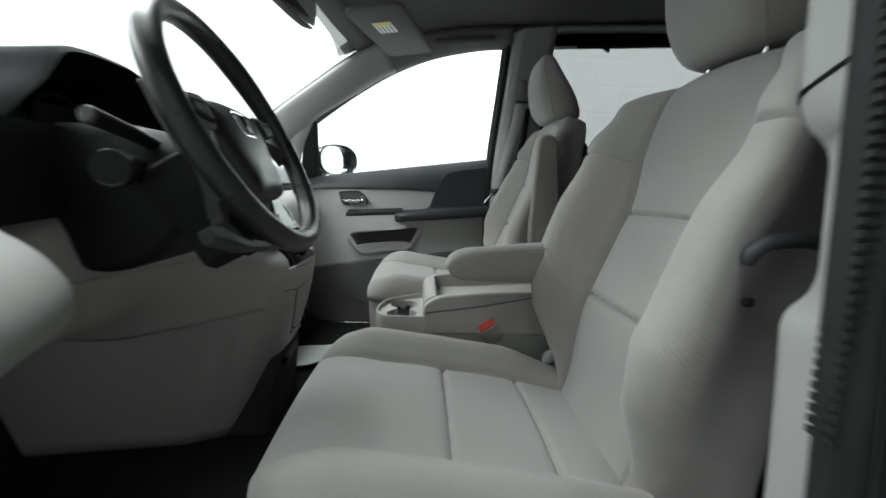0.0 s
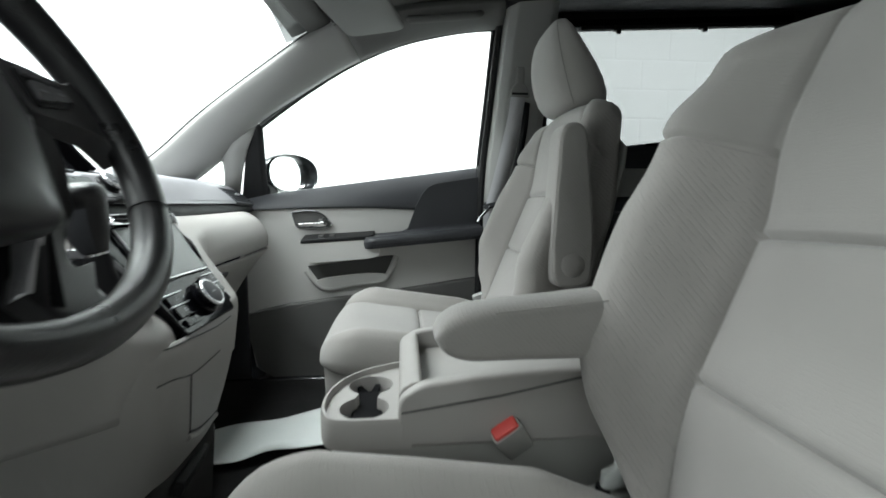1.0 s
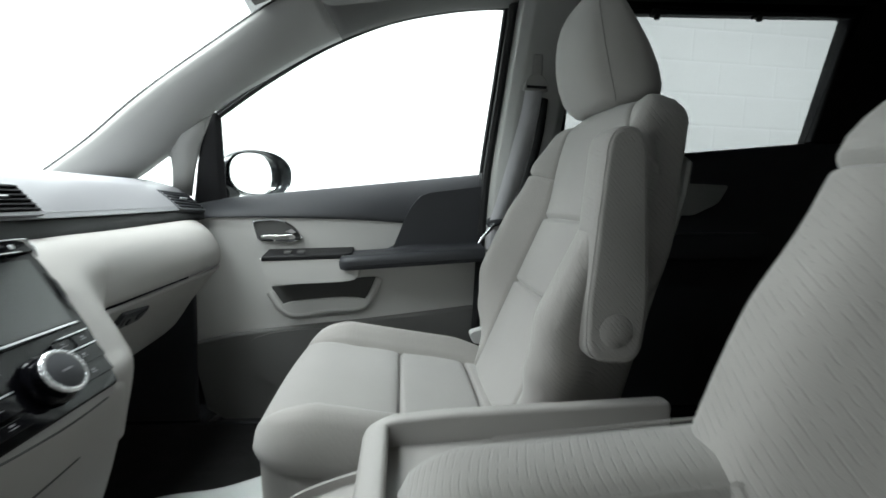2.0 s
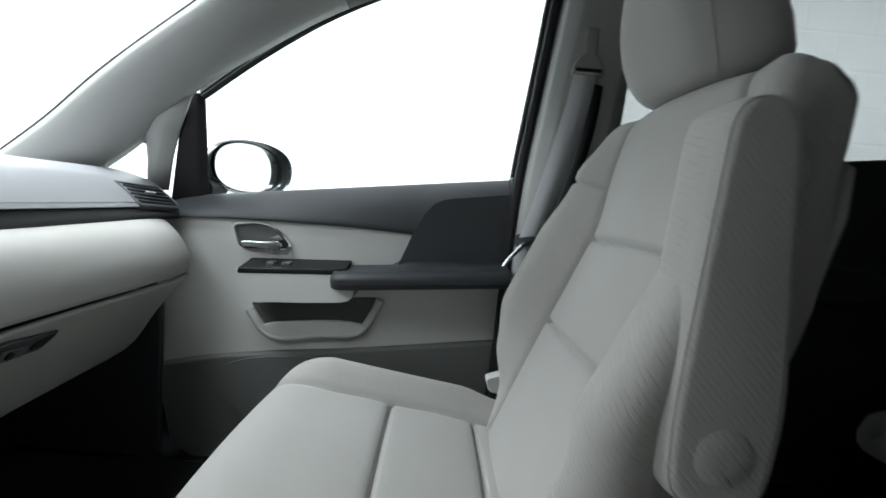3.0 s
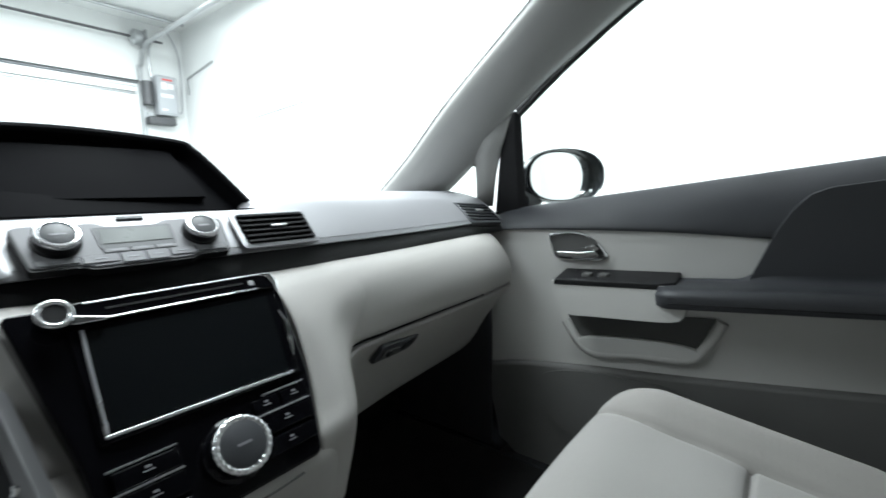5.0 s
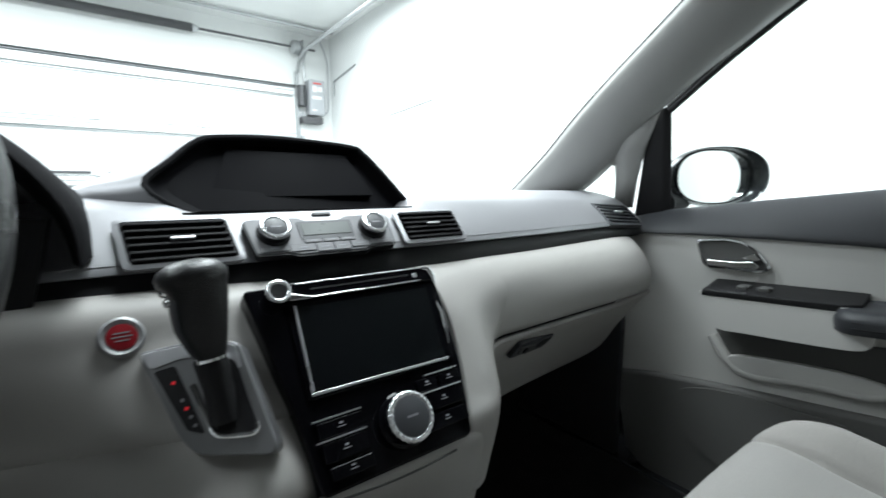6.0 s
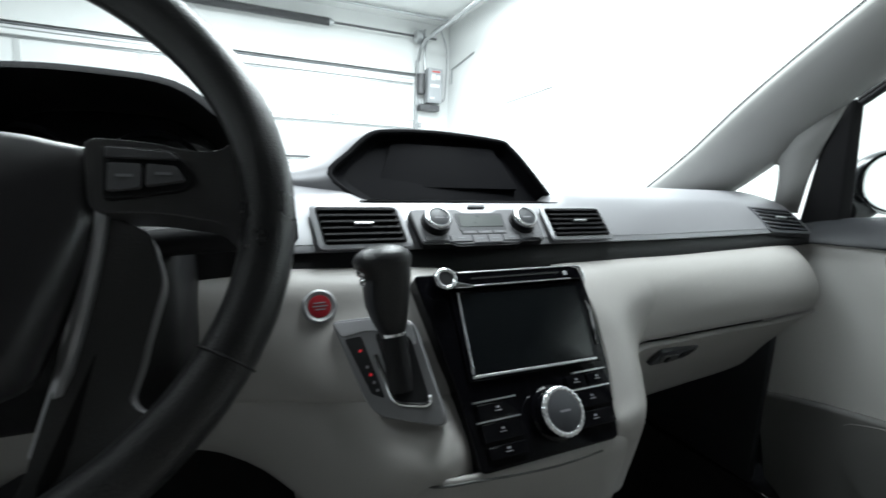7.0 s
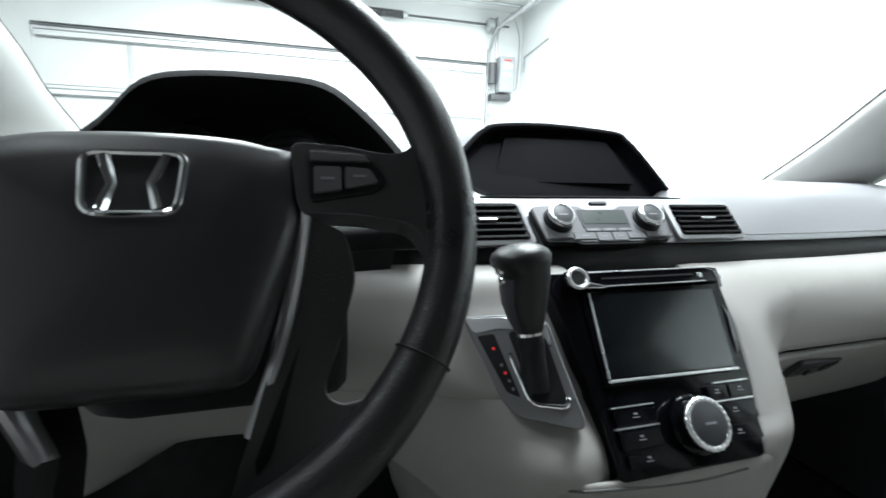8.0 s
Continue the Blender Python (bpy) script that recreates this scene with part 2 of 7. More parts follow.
def rounded(points, r, n=5):
    """The outline with its corners rounded."""
    out = []
    k = len(points)
    for i in range(k):
        p, q, s = (Vector(points[(i + d) % k]) for d in (-1, 0, 1))
        l1, l2 = (p - q).length, (s - q).length
        d1, d2 = min(r, 0.48 * l1), min(r, 0.48 * l2)
        a, c = q + (p - q).normalized() * d1, q + (s - q).normalized() * d2
        for j in range(n + 1):
            t = j / n
            out.append(tuple((1 - t) ** 2 * a + 2 * t * (1 - t) * q + t * t * c))
    return out


def curve_through(points, n=6, closed=False):
    """A smooth line through the points."""
    pts = [Vector(p) for p in points]
    k = len(pts)
    out = []
    for i in range(k if closed else k - 1):
        if closed:
            p0, p1, p2, p3 = (pts[(i + d) % k] for d in (-1, 0, 1, 2))
        else:
            p0, p1, p2, p3 = pts[max(i - 1, 0)], pts[i], pts[i + 1], pts[min(i + 2, k - 1)]
        for j in range(n):
            t = j / n
            out.append(0.5 * (2 * p1 + (p2 - p0) * t + (2 * p0 - 5 * p1 + 4 * p2 - p3) * t * t + (3 * p1 - p0 - 3 * p2 + p3) * t ** 3))
    if not closed:
        out.append(pts[-1])
    return [tuple(p) for p in out]


def ring(c, u, v, ru, rv, n=20, power=2.0):
    c, u, v = Vector(c), Vector(u), Vector(v)
    out = []
    for i in range(n):
        t = 2 * math.pi * i / n
        x, y = math.cos(t), math.sin(t)
        x, y = (math.copysign(abs(q) ** (2 / power), q) for q in (x, y))
        out.append(c + u * ru * x + v * rv * y)
    return out


def tube(path, r, n=12, closed=False):
    """A pipe along a line; r: a radius, or one for each point."""
    pts = [Vector(p) for p in path]
    k = len(pts)
    rs = r if isinstance(r, (list, tuple)) else [r] * k
    secs, up = [], None
    for i in range(k):
        d = (pts[(i + 1) % k] - pts[i - 1]) if closed or 0 < i < k - 1 else (pts[min(i + 1, k - 1)] - pts[max(i - 1, 0)])
        d.normalize()
        if up is None:
            up = Vector((0, 0, 1)) if abs(d.z) < 0.9 else Vector((1, 0, 0))
        side = d.cross(up).normalized()
        up = side.cross(d).normalized()
        secs.append(ring(pts[i], side, up, rs[i], rs[i], n))
    if closed:
        secs.append(secs[0])
    bm = loft(secs, True, not closed)
    bmesh.ops.remove_doubles(bm, verts=bm.verts, dist=1e-6)
    return bm


def disc_stack(m, profile, n=32):
    """A turned piece on a panel's frame: rows of (radius, height)."""
    o, a, b, nn = m.translation, m.col[0].xyz, m.col[1].xyz, m.col[2].xyz
    return loft([ring(o + nn * h, a, b, r, r, n) for r, h in profile])


def box(x0, x1, y0, y1, z0, z1):
    return extrude([(x0, y0, z0), (x1, y0, z0), (x1, y1, z0), (x0, y1, z0)], (0, 0, z1 - z0))


def joined(*bms):
    out = bmesh.new()
    for b in bms:
        me = bpy.data.meshes.new("tmp")
        b.to_mesh(me)
        b.free()
        out.from_mesh(me)
        bpy.data.meshes.remove(me)
    return out


def smooth(t):
    t = max(0.0, min(1.0, t))
    return t * t * (3 - 2 * t)


def moved(m, x=0.0, y=0.0, z=0.0):
    return m @ Matrix.Translation((x, y, z))



def curve2(points, n=6):
    return [(p[0], p[1]) for p in curve_through([(a, b, 0) for a, b in points], n)]

# ---- the garage ----
WALL_Y, DOOR_X, CEIL_Z = 2.40, -6.10, 3.12
structure("floor", box(DOOR_X - 0.2, 5.2, -3.6, WALL_Y, -0.15, 0.0), M_CONC, "bare grey concrete garage floor", category="floor")
structure("ceiling", box(DOOR_X - 0.2, 5.2, -3.6, WALL_Y + 0.2, CEIL_Z, CEIL_Z + 0.15), M_CEIL, "white painted garage ceiling", category="ceiling")
wall_right = structure("wall_right", box(DOOR_X - 0.2, 5.2, WALL_Y, WALL_Y + 0.2, -0.15, CEIL_Z), M_WALL, "white painted concrete block garage wall", category="wall")
structure("wall_left", box(DOOR_X - 0.2, 5.2, -3.8, -3.6, -0.15, CEIL_Z), M_WALLG, "plain grey garage wall", category="wall")
structure("wall_back", box(5.2, 5.4, -3.8, WALL_Y + 0.2, -0.15, CEIL_Z), M_WALL, "plain white garage wall", category="wall")
structure("wall_front", joined(box(DOOR_X - 0.2, DOOR_X, 1.95, WALL_Y, 0, CEIL_Z), box(DOOR_X - 0.2, DOOR_X, -3.6, 1.95, 2.46, CEIL_Z),
                               box(DOOR_X - 0.2, DOOR_X, -3.6, -3.2, 0, 2.46)), M_WALL, "white wall round the overhead garage door", category="wall")


def block_mesh(w, h):
    bm = box(-w / 2, w / 2, 0, 0.0012, -h / 2, h / 2)
    for v in bm.verts:
        if v.co.y < 0.0006:
            v.co.x *= (w - 0.02) / w
            v.co.z *= (h - 0.02) / h
    bmesh.ops.recalc_face_normals(bm, faces=bm.faces)
    me = bpy.data.meshes.new("block")
    bm.to_mesh(me)
    bm.free()
    me.materials.append(M_WALL)
    return me


BLOCK = block_mesh(0.402, 0.2005)
for row in range(9):
    for col in range(8):
        ob = new("block", BLOCK)
        ob.parent = wall_right
        ob.location = (0.72 + 0.406 * col + (0.203 if row % 2 else 0), WALL_Y - 0.0013 - 0.0005 * random.random(), 0.91 + 0.2045 * row)


def garage_door():
    t = thing("garage_door", (DOOR_X, -0.65, 0), "white sectional overhead garage door, shut, with steel struts", "garage door")
    zs = [0.02, 0.62, 1.24, 1.83, 2.42]
    for z0, z1 in zip(zs, zs[1:]):
        p = part("panel", box(DOOR_X - 0.05, DOOR_X + 0.0, -3.2, 1.9, z0 + 0.003, z1 - 0.003), M_DOORP, t, bevel=0.004)
        part("strut", box(DOOR_X, DOOR_X + 0.05, -3.15, 1.86, z1 - 0.10, z1 - 0.045), M_DOORP, p, "pressed steel stiffening strut", bevel=0.006)
        part("strut", box(DOOR_X, DOOR_X + 0.016, -3.15, 1.86, z1 - 0.124, z1 - 0.108), M_STEEL, p, bevel=0.002)
        part("strut", box(DOOR_X + 0.045, DOOR_X + 0.056, -3.15, 1.86, z1 - 0.052, z1 - 0.040), M_STEEL, p, bevel=0.002)
        for y in (-2.3, -1.27, -0.23, 0.81):
            part("stile", box(DOOR_X, DOOR_X + 0.010, y - 0.028, y + 0.028, z0 + 0.01, z1 - 0.13), M_STILE, p, "light steel stile")
    for y in (-2.3, -1.27, -0.23, 0.81):
        for z in zs[1:4]:
            part("hinge", box(DOOR_X, DOOR_X + 0.03, y - 0.03, y + 0.03, z - 0.10, z + 0.10), M_DOORP, t, "painted steel hinge plate", bevel=0.004)
            part("hinge_pin", box(DOOR_X + 0.03, DOOR_X + 0.045, y - 0.05, y + 0.05, z - 0.012, z + 0.008), M_STEEL, t, bevel=0.003)
    for y0, y1 in ((-2.2, -1.35), (-1.2, -0.30), (-0.16, 0.74), (0.88, 1.8)):
        part("lock_bar", box(DOOR_X, DOOR_X + 0.02, y0, y1, 1.262, 1.288), M_SPRING, t, "dark steel bar across the panel", bevel=0.003)
    part("seal", box(DOOR_X - 0.02, DOOR_X + 0.012, -3.2, 1.9, 2.428, 2.434), M_BOX, t, "thin rubber top seal")


def door_gear():
    t = thing("door_torsion_spring", (DOOR_X, 0.4, 2.9), "dark torsion spring on a steel shaft above the garage door", "door spring")
    x = DOOR_X + 0.12
    part("shaft", tube([(x, -3.2, 2.9), (x, 2.15, 2.9)], 0.014, 10), M_SPRING, t)
    coil = []
    for i in range(840):
        a = i * 2 * math.pi / 12
        coil.append((x + 0.042 * math.cos(a), -1.3 + 2.03 * i / 840, 2.9 + 0.042 * math.sin(a)))
    part("spring", tube([(x, -1.3, 2.9), (x, 0.74, 2.9)], 0.040, 14), M_SPRING, t)
    part("coil", tube(coil, 0.010, 5), M_SPRING, t)
    part("cone", tube([(x, 0.73, 2.9), (x, 0.79, 2.9)], [0.05, 0.028], 14), M_STEEL, t, "steel winding cone")
    part("drum", tube([(x, 1.83, 2.9), (x, 1.86, 2.9), (x, 1.93, 2.9), (x, 1.95, 2.9)], [0.05, 0.085, 0.085, 0.05], 18), M_STEEL, t, "steel cable drum")
    part("bracket", box(DOOR_X, DOOR_X + 0.16, 1.97, 1.985, 2.80, 3.0), M_STEEL, t, bevel=0.003)
    r = thing("door_track", (DOOR_X, 1.93, 0), "galvanised steel door track beside the overhead door", "door track")
    part("rail", box(DOOR_X + 0.02, DOOR_X + 0.08, 1.895, 1.90, 0, 2.62), M_STEEL, r)
    part("rail", box(DOOR_X + 0.02, DOOR_X + 0.024, 1.90, 1.95, 0, 2.62), M_STEEL, r)
    part("rail", tube([(DOOR_X + 0.05, 1.93, 2.62), (DOOR_X + 0.12, 1.93, 2.75), (DOOR_X + 0.30, 1.93, 2.82), (DOOR_X + 3.2, 1.93, 2.84)], 0.022, 8), M_STEEL, r)
    for z in (1.75, 2.05, 2.35):
        part("bracket", box(DOOR_X, DOOR_X + 0.05, 1.95, 2.0, z, z + 0.06), M_STEEL, r, bevel=0.003)


def control_box():
    t = thing("door_control_box", (DOOR_X + 0.02, 2.14, 2.07), "grey motor control box with white labels on the wall", "control box")
    x = DOOR_X + 0.02
    part("enclosure", box(x, x + 0.16, 2.03, 2.24, 2.07, 2.52), M_BOX, t, bevel=0.012)
    part("cover", box(x + 0.16, x + 0.172, 2.045, 2.225, 2.09, 2.50), M_BOX, t, bevel=0.006)
    for z0, z1, y0, y1, mt in ((2.462, 2.480, 2.08, 2.19, M_RED), (2.36, 2.44, 2.07, 2.13, M_WHITE), (2.37, 2.43, 2.14, 2.20, M_WHITE), (2.27, 2.31, 2.06, 2.19, M_WHITE), (2.12, 2.14, 2.06, 2.12, M_WHITE)):
        part("label_plate", box(x + 0.1722, x + 0.1735, y0, y1, z0, z1), mt, t)
    part("motor", tube([(x + 0.08, 1.955, 2.18), (x + 0.08, 1.955, 2.44)], [0.055, 0.055], 16), M_SPRING, t, "dark motor housing")
    part("gearbox", box(x, x + 0.14, 1.93, 2.22, 1.96, 2.05), M_SPRING, t, bevel=0.02)
    part("cable", tube(curve_through([(x + 0.05, 2.25, 2.2), (x + 0.05, 2.30, 2.12), (x + 0.05, 2.33, 2.25), (x + 0.05, 2.33, 2.8), (x + 0.05, 2.2, 3.10)]), 0.008, 8), M_BOX, t)
    p = thing("ceiling_conduit", (DOOR_X, 2.0, 3.08), "thin steel conduit along ceiling and wall", "conduit")
    part("pipe", tube(curve_through([(DOOR_X + 0.06, 2.02, 2.5), (DOOR_X + 0.06, 2.02, 2.8), (DOOR_X + 0.10, 2.10, 2.98), (DOOR_X + 0.5, 2.22, 3.07), (DOOR_X + 2.5, 2.26, 3.08)]), 0.014, 8), M_STEEL, p)
    part("pipe", tube([(DOOR_X + 0.35, -3.4, 3.085), (DOOR_X + 0.35, 2.3, 3.085)], 0.018, 8), M_STEEL, p)
    part("pipe", tube([(DOOR_X + 0.05, 2.37, 1.6), (DOOR_X + 0.05, 2.37, 2.9)], 0.012, 8), M_DOORP, p)
    part("pipe", tube([(-5.95, 2.385, 2.35), (-5.95, 2.385, 2.54), (-5.3, 2.385, 2.62)], 0.010, 8), M_STEEL, p)
    w = thing("wall_rod", (-4.1, 2.39, 1.93), "thin grey steel rod fixed on the white wall", "rod")
    part("rod", tube([(-4.51, 2.392, 1.912), (-3.66, 2.392, 1.955)], 0.005, 6), M_BOX, w)


garage_door()
door_gear()
control_box()

# ---- the van's shell ----
structure("van_floor", joined(box(-1.08, 2.5, -0.78, 0.80, 0.36, 0.42)), M_CARPET, "black carpeted floor of the van", bevel=0.01, category="floor")
structure("firewall", xz([(-1.09, 0.36), (-1.09, 1.06), (-1.06, 1.06), (-1.06, 0.60), (-1.03, 0.42), (-1.03, 0.36)], -0.80, 0.82), M_CARPET, "dark carpeted footwell front", bevel=0.01, category="wall")

structure("floor_tunnel", loft([[(x, y, z) for x, y in rounded([(-1.0, -0.085), (f, -0.085), (f, 0.150), (-1.0, 0.150)], 0.03)] for z, f in ((0.42, -0.545), (0.52, -0.535), (0.60, -0.528), (0.63, -0.545))]), M_TUNNEL, "dark grey carpeted tunnel below the dashboard", category="floor")
structure("kick_panel", box(-1.09, -0.70, 0.812, 0.830, 0.42, 0.82), M_DARK, "dark grey kick panel beside the footwell", bevel=0.004, category="wall")


def edge_z(x):
    pts = [(-0.60, 1.47), (-0.44, 1.54), (-0.30, 1.585), (-0.10, 1.62), (0.13, 1.64), (0.45, 1.665), (1.2, 1.70), (2.5, 1.70)]
    for (x0, z0), (x1, z1) in zip(pts, pts[1:]):
        if x <= x1:
            return z0 + (z1 - z0) * (x - x0) / (x1 - x0)
    return pts[-1][1]


def headliner():
    xs = [-0.50, -0.46, -0.42, -0.36, -0.28, -0.18, -0.05, 0.1, 0.3, 0.6, 1.0, 1.5, 2.0, 2.5]
    secs = []
    for x in xs:
        row = []
        for k in range(25):
            u = -1 + 2 * k / 24
            drop = 0.055 * abs(u) ** 3
            row.append((x - 0.075 * (1 - u * u) * max(0.0, 1 - (x + 0.5) / 0.4), 0.72 * u, edge_z(x) + 0.055 - drop))
        secs.append(row)
    return loft(secs, False)


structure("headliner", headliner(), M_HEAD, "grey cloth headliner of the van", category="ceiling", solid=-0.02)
structure("van_roof", loft([[(x, 0.84 * u, edge_z(x) + 0.125 - 0.07 * abs(u) ** 3) for u in (-1, -0.9, -0.7, -0.35, 0, 0.35, 0.7, 0.9, 1)] for x in (-0.55, -0.3, 0.1, 0.6, 1.4, 2.5)], False),
          M_BODY, "painted steel roof of the van", category="roof", solid=0.01)
structure("van_back", box(2.5, 2.55, -0.86, 0.88, 0.36, 1.75), M_DARK, "plain dark tailgate trim", category="wall")

E1 = [(-1.07, 0.80, 1.085), (-0.93, 0.785, 1.185), (-0.80, 0.77, 1.292), (-0.64, 0.752, 1.405), (-0.43, 0.725, 1.540), (-0.30, 0.71, 1.583), (-0.10, 0.705, 1.618), (0.14, 0.70, 1.640)]
E2 = [(-0.93, 0.868, 1.070), (-0.86, 0.868, 1.112), (-0.765, 0.868, 1.190), (-0.655, 0.845, 1.290), (-0.50, 0.832, 1.388), (-0.34, 0.826, 1.481), (-0.175, 0.822, 1.549), (-0.005, 0.820, 1.588), (0.15, 0.818, 1.606)]


D1 = [(-1.33, 0.795, 1.085), (-1.28, 0.783, 1.146), (-1.15, 0.775, 1.222), (-1.05, 0.765, 1.290), (-0.80, 0.752, 1.420), (-0.43, 0.725, 1.540), (-0.10, 0.705, 1.618), (0.14, 0.70, 1.640)]
D2 = [(-1.16, 0.868, 1.070), (-1.06, 0.868, 1.112), (-0.96, 0.868, 1.190), (-0.82, 0.845, 1.290), (-0.60, 0.832, 1.400), (-0.34, 0.826, 1.481), (-0.175, 0.822, 1.549), (-0.005, 0.820, 1.588), (0.15, 0.818, 1.606)]


def pillar_trim(side, k0=0, k1=41):
    a = curve_through(E1 if side > 0 else D1, 6)
    b = curve_through(E2 if side > 0 else D2, 6)
    secs = []
    for k in range(k0, k1):
        p = Vector(a[round(k * (len(a) - 1) / 40)])
        q = Vector(b[round(k * (len(b) - 1) / 40)])
        row = []
        for j in range(11):
            t = j / 10
            v = p.lerp(q, t)
            v += Vector((0.25, -0.75, -0.35)).normalized() * 0.026 * (4 * t * (1 - t)) ** 0.6
            row.append((v.x, side * v.y, v.z))
        secs.append(row)
    return loft(secs, False)


def pillar_joint(side):
    k = 26
    a = curve_through(E1 if side > 0 else D1, 6)
    b = curve_through(E2 if side > 0 else D2, 6)
    p, q = Vector(a[round(k * (len(a) - 1) / 40)]), Vector(b[round(k * (len(b) - 1) / 40)])
    line = []
    for j in range(11):
        v = p.lerp(q, j / 10) + Vector((0.25, -0.75, -0.35)).normalized() * (0.0255 * (4 * j / 10 * (1 - j / 10)) ** 0.6)
        line.append((v.x, side * v.y, v.z))
    return tube(line, 0.0014, 6)


def pillar_leg(side):
    lo = [(-0.775, 0.897, 1.045), (-0.768, 0.886, 1.050), (-0.752, 0.878, 1.055), (-0.738, 0.892, 1.055)]
    md = [(-0.768, 0.885, 1.12), (-0.758, 0.870, 1.125), (-0.738, 0.866, 1.13), (-0.722, 0.880, 1.13)]
    hi = [(-0.772, 0.880, 1.162), (-0.750, 0.860, 1.18), (-0.722, 0.856, 1.20), (-0.702, 0.872, 1.20)]
    up = [(-0.80, 0.868, 1.172), (-0.74, 0.843, 1.215), (-0.70, 0.838, 1.245), (-0.662, 0.852, 1.285)]
    return loft([[(x, side * y, z) for x, y, z in curve_through(r, 3)] for r in (lo, md, hi, up)], False)


for side, word in ((1, "passenger"), (-1, "driver")):
    structure("trim", pillar_trim(side, 0, 27), M_PILLAR, "grey windscreen pillar trim on the %s side" % word, category="pillar trim", solid=0.012)
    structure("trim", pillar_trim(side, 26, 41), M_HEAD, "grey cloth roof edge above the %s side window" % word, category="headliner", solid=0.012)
    structure("trim_joint", pillar_joint(side), M_RECESS, "thin joint across the pillar trim", category="pillar trim")
    structure("trim", pillar_leg(side), M_PILLAR, "grey trim leg behind the quarter window", category="pillar trim", solid=0.012)
    structure("trim", tube([(x - 0.001, side * (y - 0.007), z - 0.001) for x, y, z in curve_through((E1 if side > 0 else D1)[:6], 5)], 0.006, 8), M_RUBBER, "black rubber windscreen edge seal", category="seal")
    structure("window_quarter", extrude([(-0.93, side * 0.875, 1.05), (-0.77, side * 0.905, 1.04), (-0.765, side * 0.885, 1.18)], (0, side * 0.004, 0)), M_CLEAR, "small clear quarter window", category="window").visible_shadow = False
    structure("body_sill", box(-1.05, 2.5, min(side * 0.80, side * 0.93), max(side * 0.80, side * 0.93), 0.28, 0.42), M_BODY, "dark painted body sill", bevel=0.01, category="sill")
    structure("body_cowl", xz([(-1.35, 0.30), (-1.35, 0.88), (-1.07, 0.98), (-0.90, 0.98), (-0.90, 0.30)], side * 0.84, side * 0.95), M_BODY, "dark painted front wing", bevel=0.02, category="body")


def windscreen():
    secs = []
    for k in range(13):
        t = k / 12
        row = []
        for j in range(21):
            u = -1 + 2 * j / 20
            base = Vector((-1.09 - 0.20 * (1 - u * u), 0.80 * u, 1.075))
            top = Vector((-0.435 - 0.09 * (1 - u * u), 0.72 * u, 1.548 + 0.03 * (1 - u * u)))
            v = base.lerp(top, t)
            v.z += 0.03 * t * (1 - t)
            row.append(v)
        secs.append(row)
    return loft(secs, False)


structure("windscreen", windscreen(), M_CLEAR, "large clear raked windscreen", category="window").visible_shadow = False
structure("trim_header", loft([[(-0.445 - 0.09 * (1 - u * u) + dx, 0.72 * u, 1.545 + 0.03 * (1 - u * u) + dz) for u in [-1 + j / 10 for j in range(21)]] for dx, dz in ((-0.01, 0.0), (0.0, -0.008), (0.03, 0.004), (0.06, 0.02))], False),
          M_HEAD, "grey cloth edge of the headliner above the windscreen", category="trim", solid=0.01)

for side, word in ((1, "passenger"), (-1, "driver")):
    structure("trim_rail", loft([[(x, side * y, edge_z(x) + dz) for y, dz in curve2([(0.70, 0.004), (0.725, 0.0), (0.76, 0.004), (0.81, 0.012), (0.85, 0.022), (0.885, 0.036)], 4)] for x in (0.06, 0.3, 0.45, 0.8, 1.2, 1.8, 2.5)], False),
              M_DARK, "dark roof side trim above the %s side sliding door" % word, category="trim", solid=0.01)

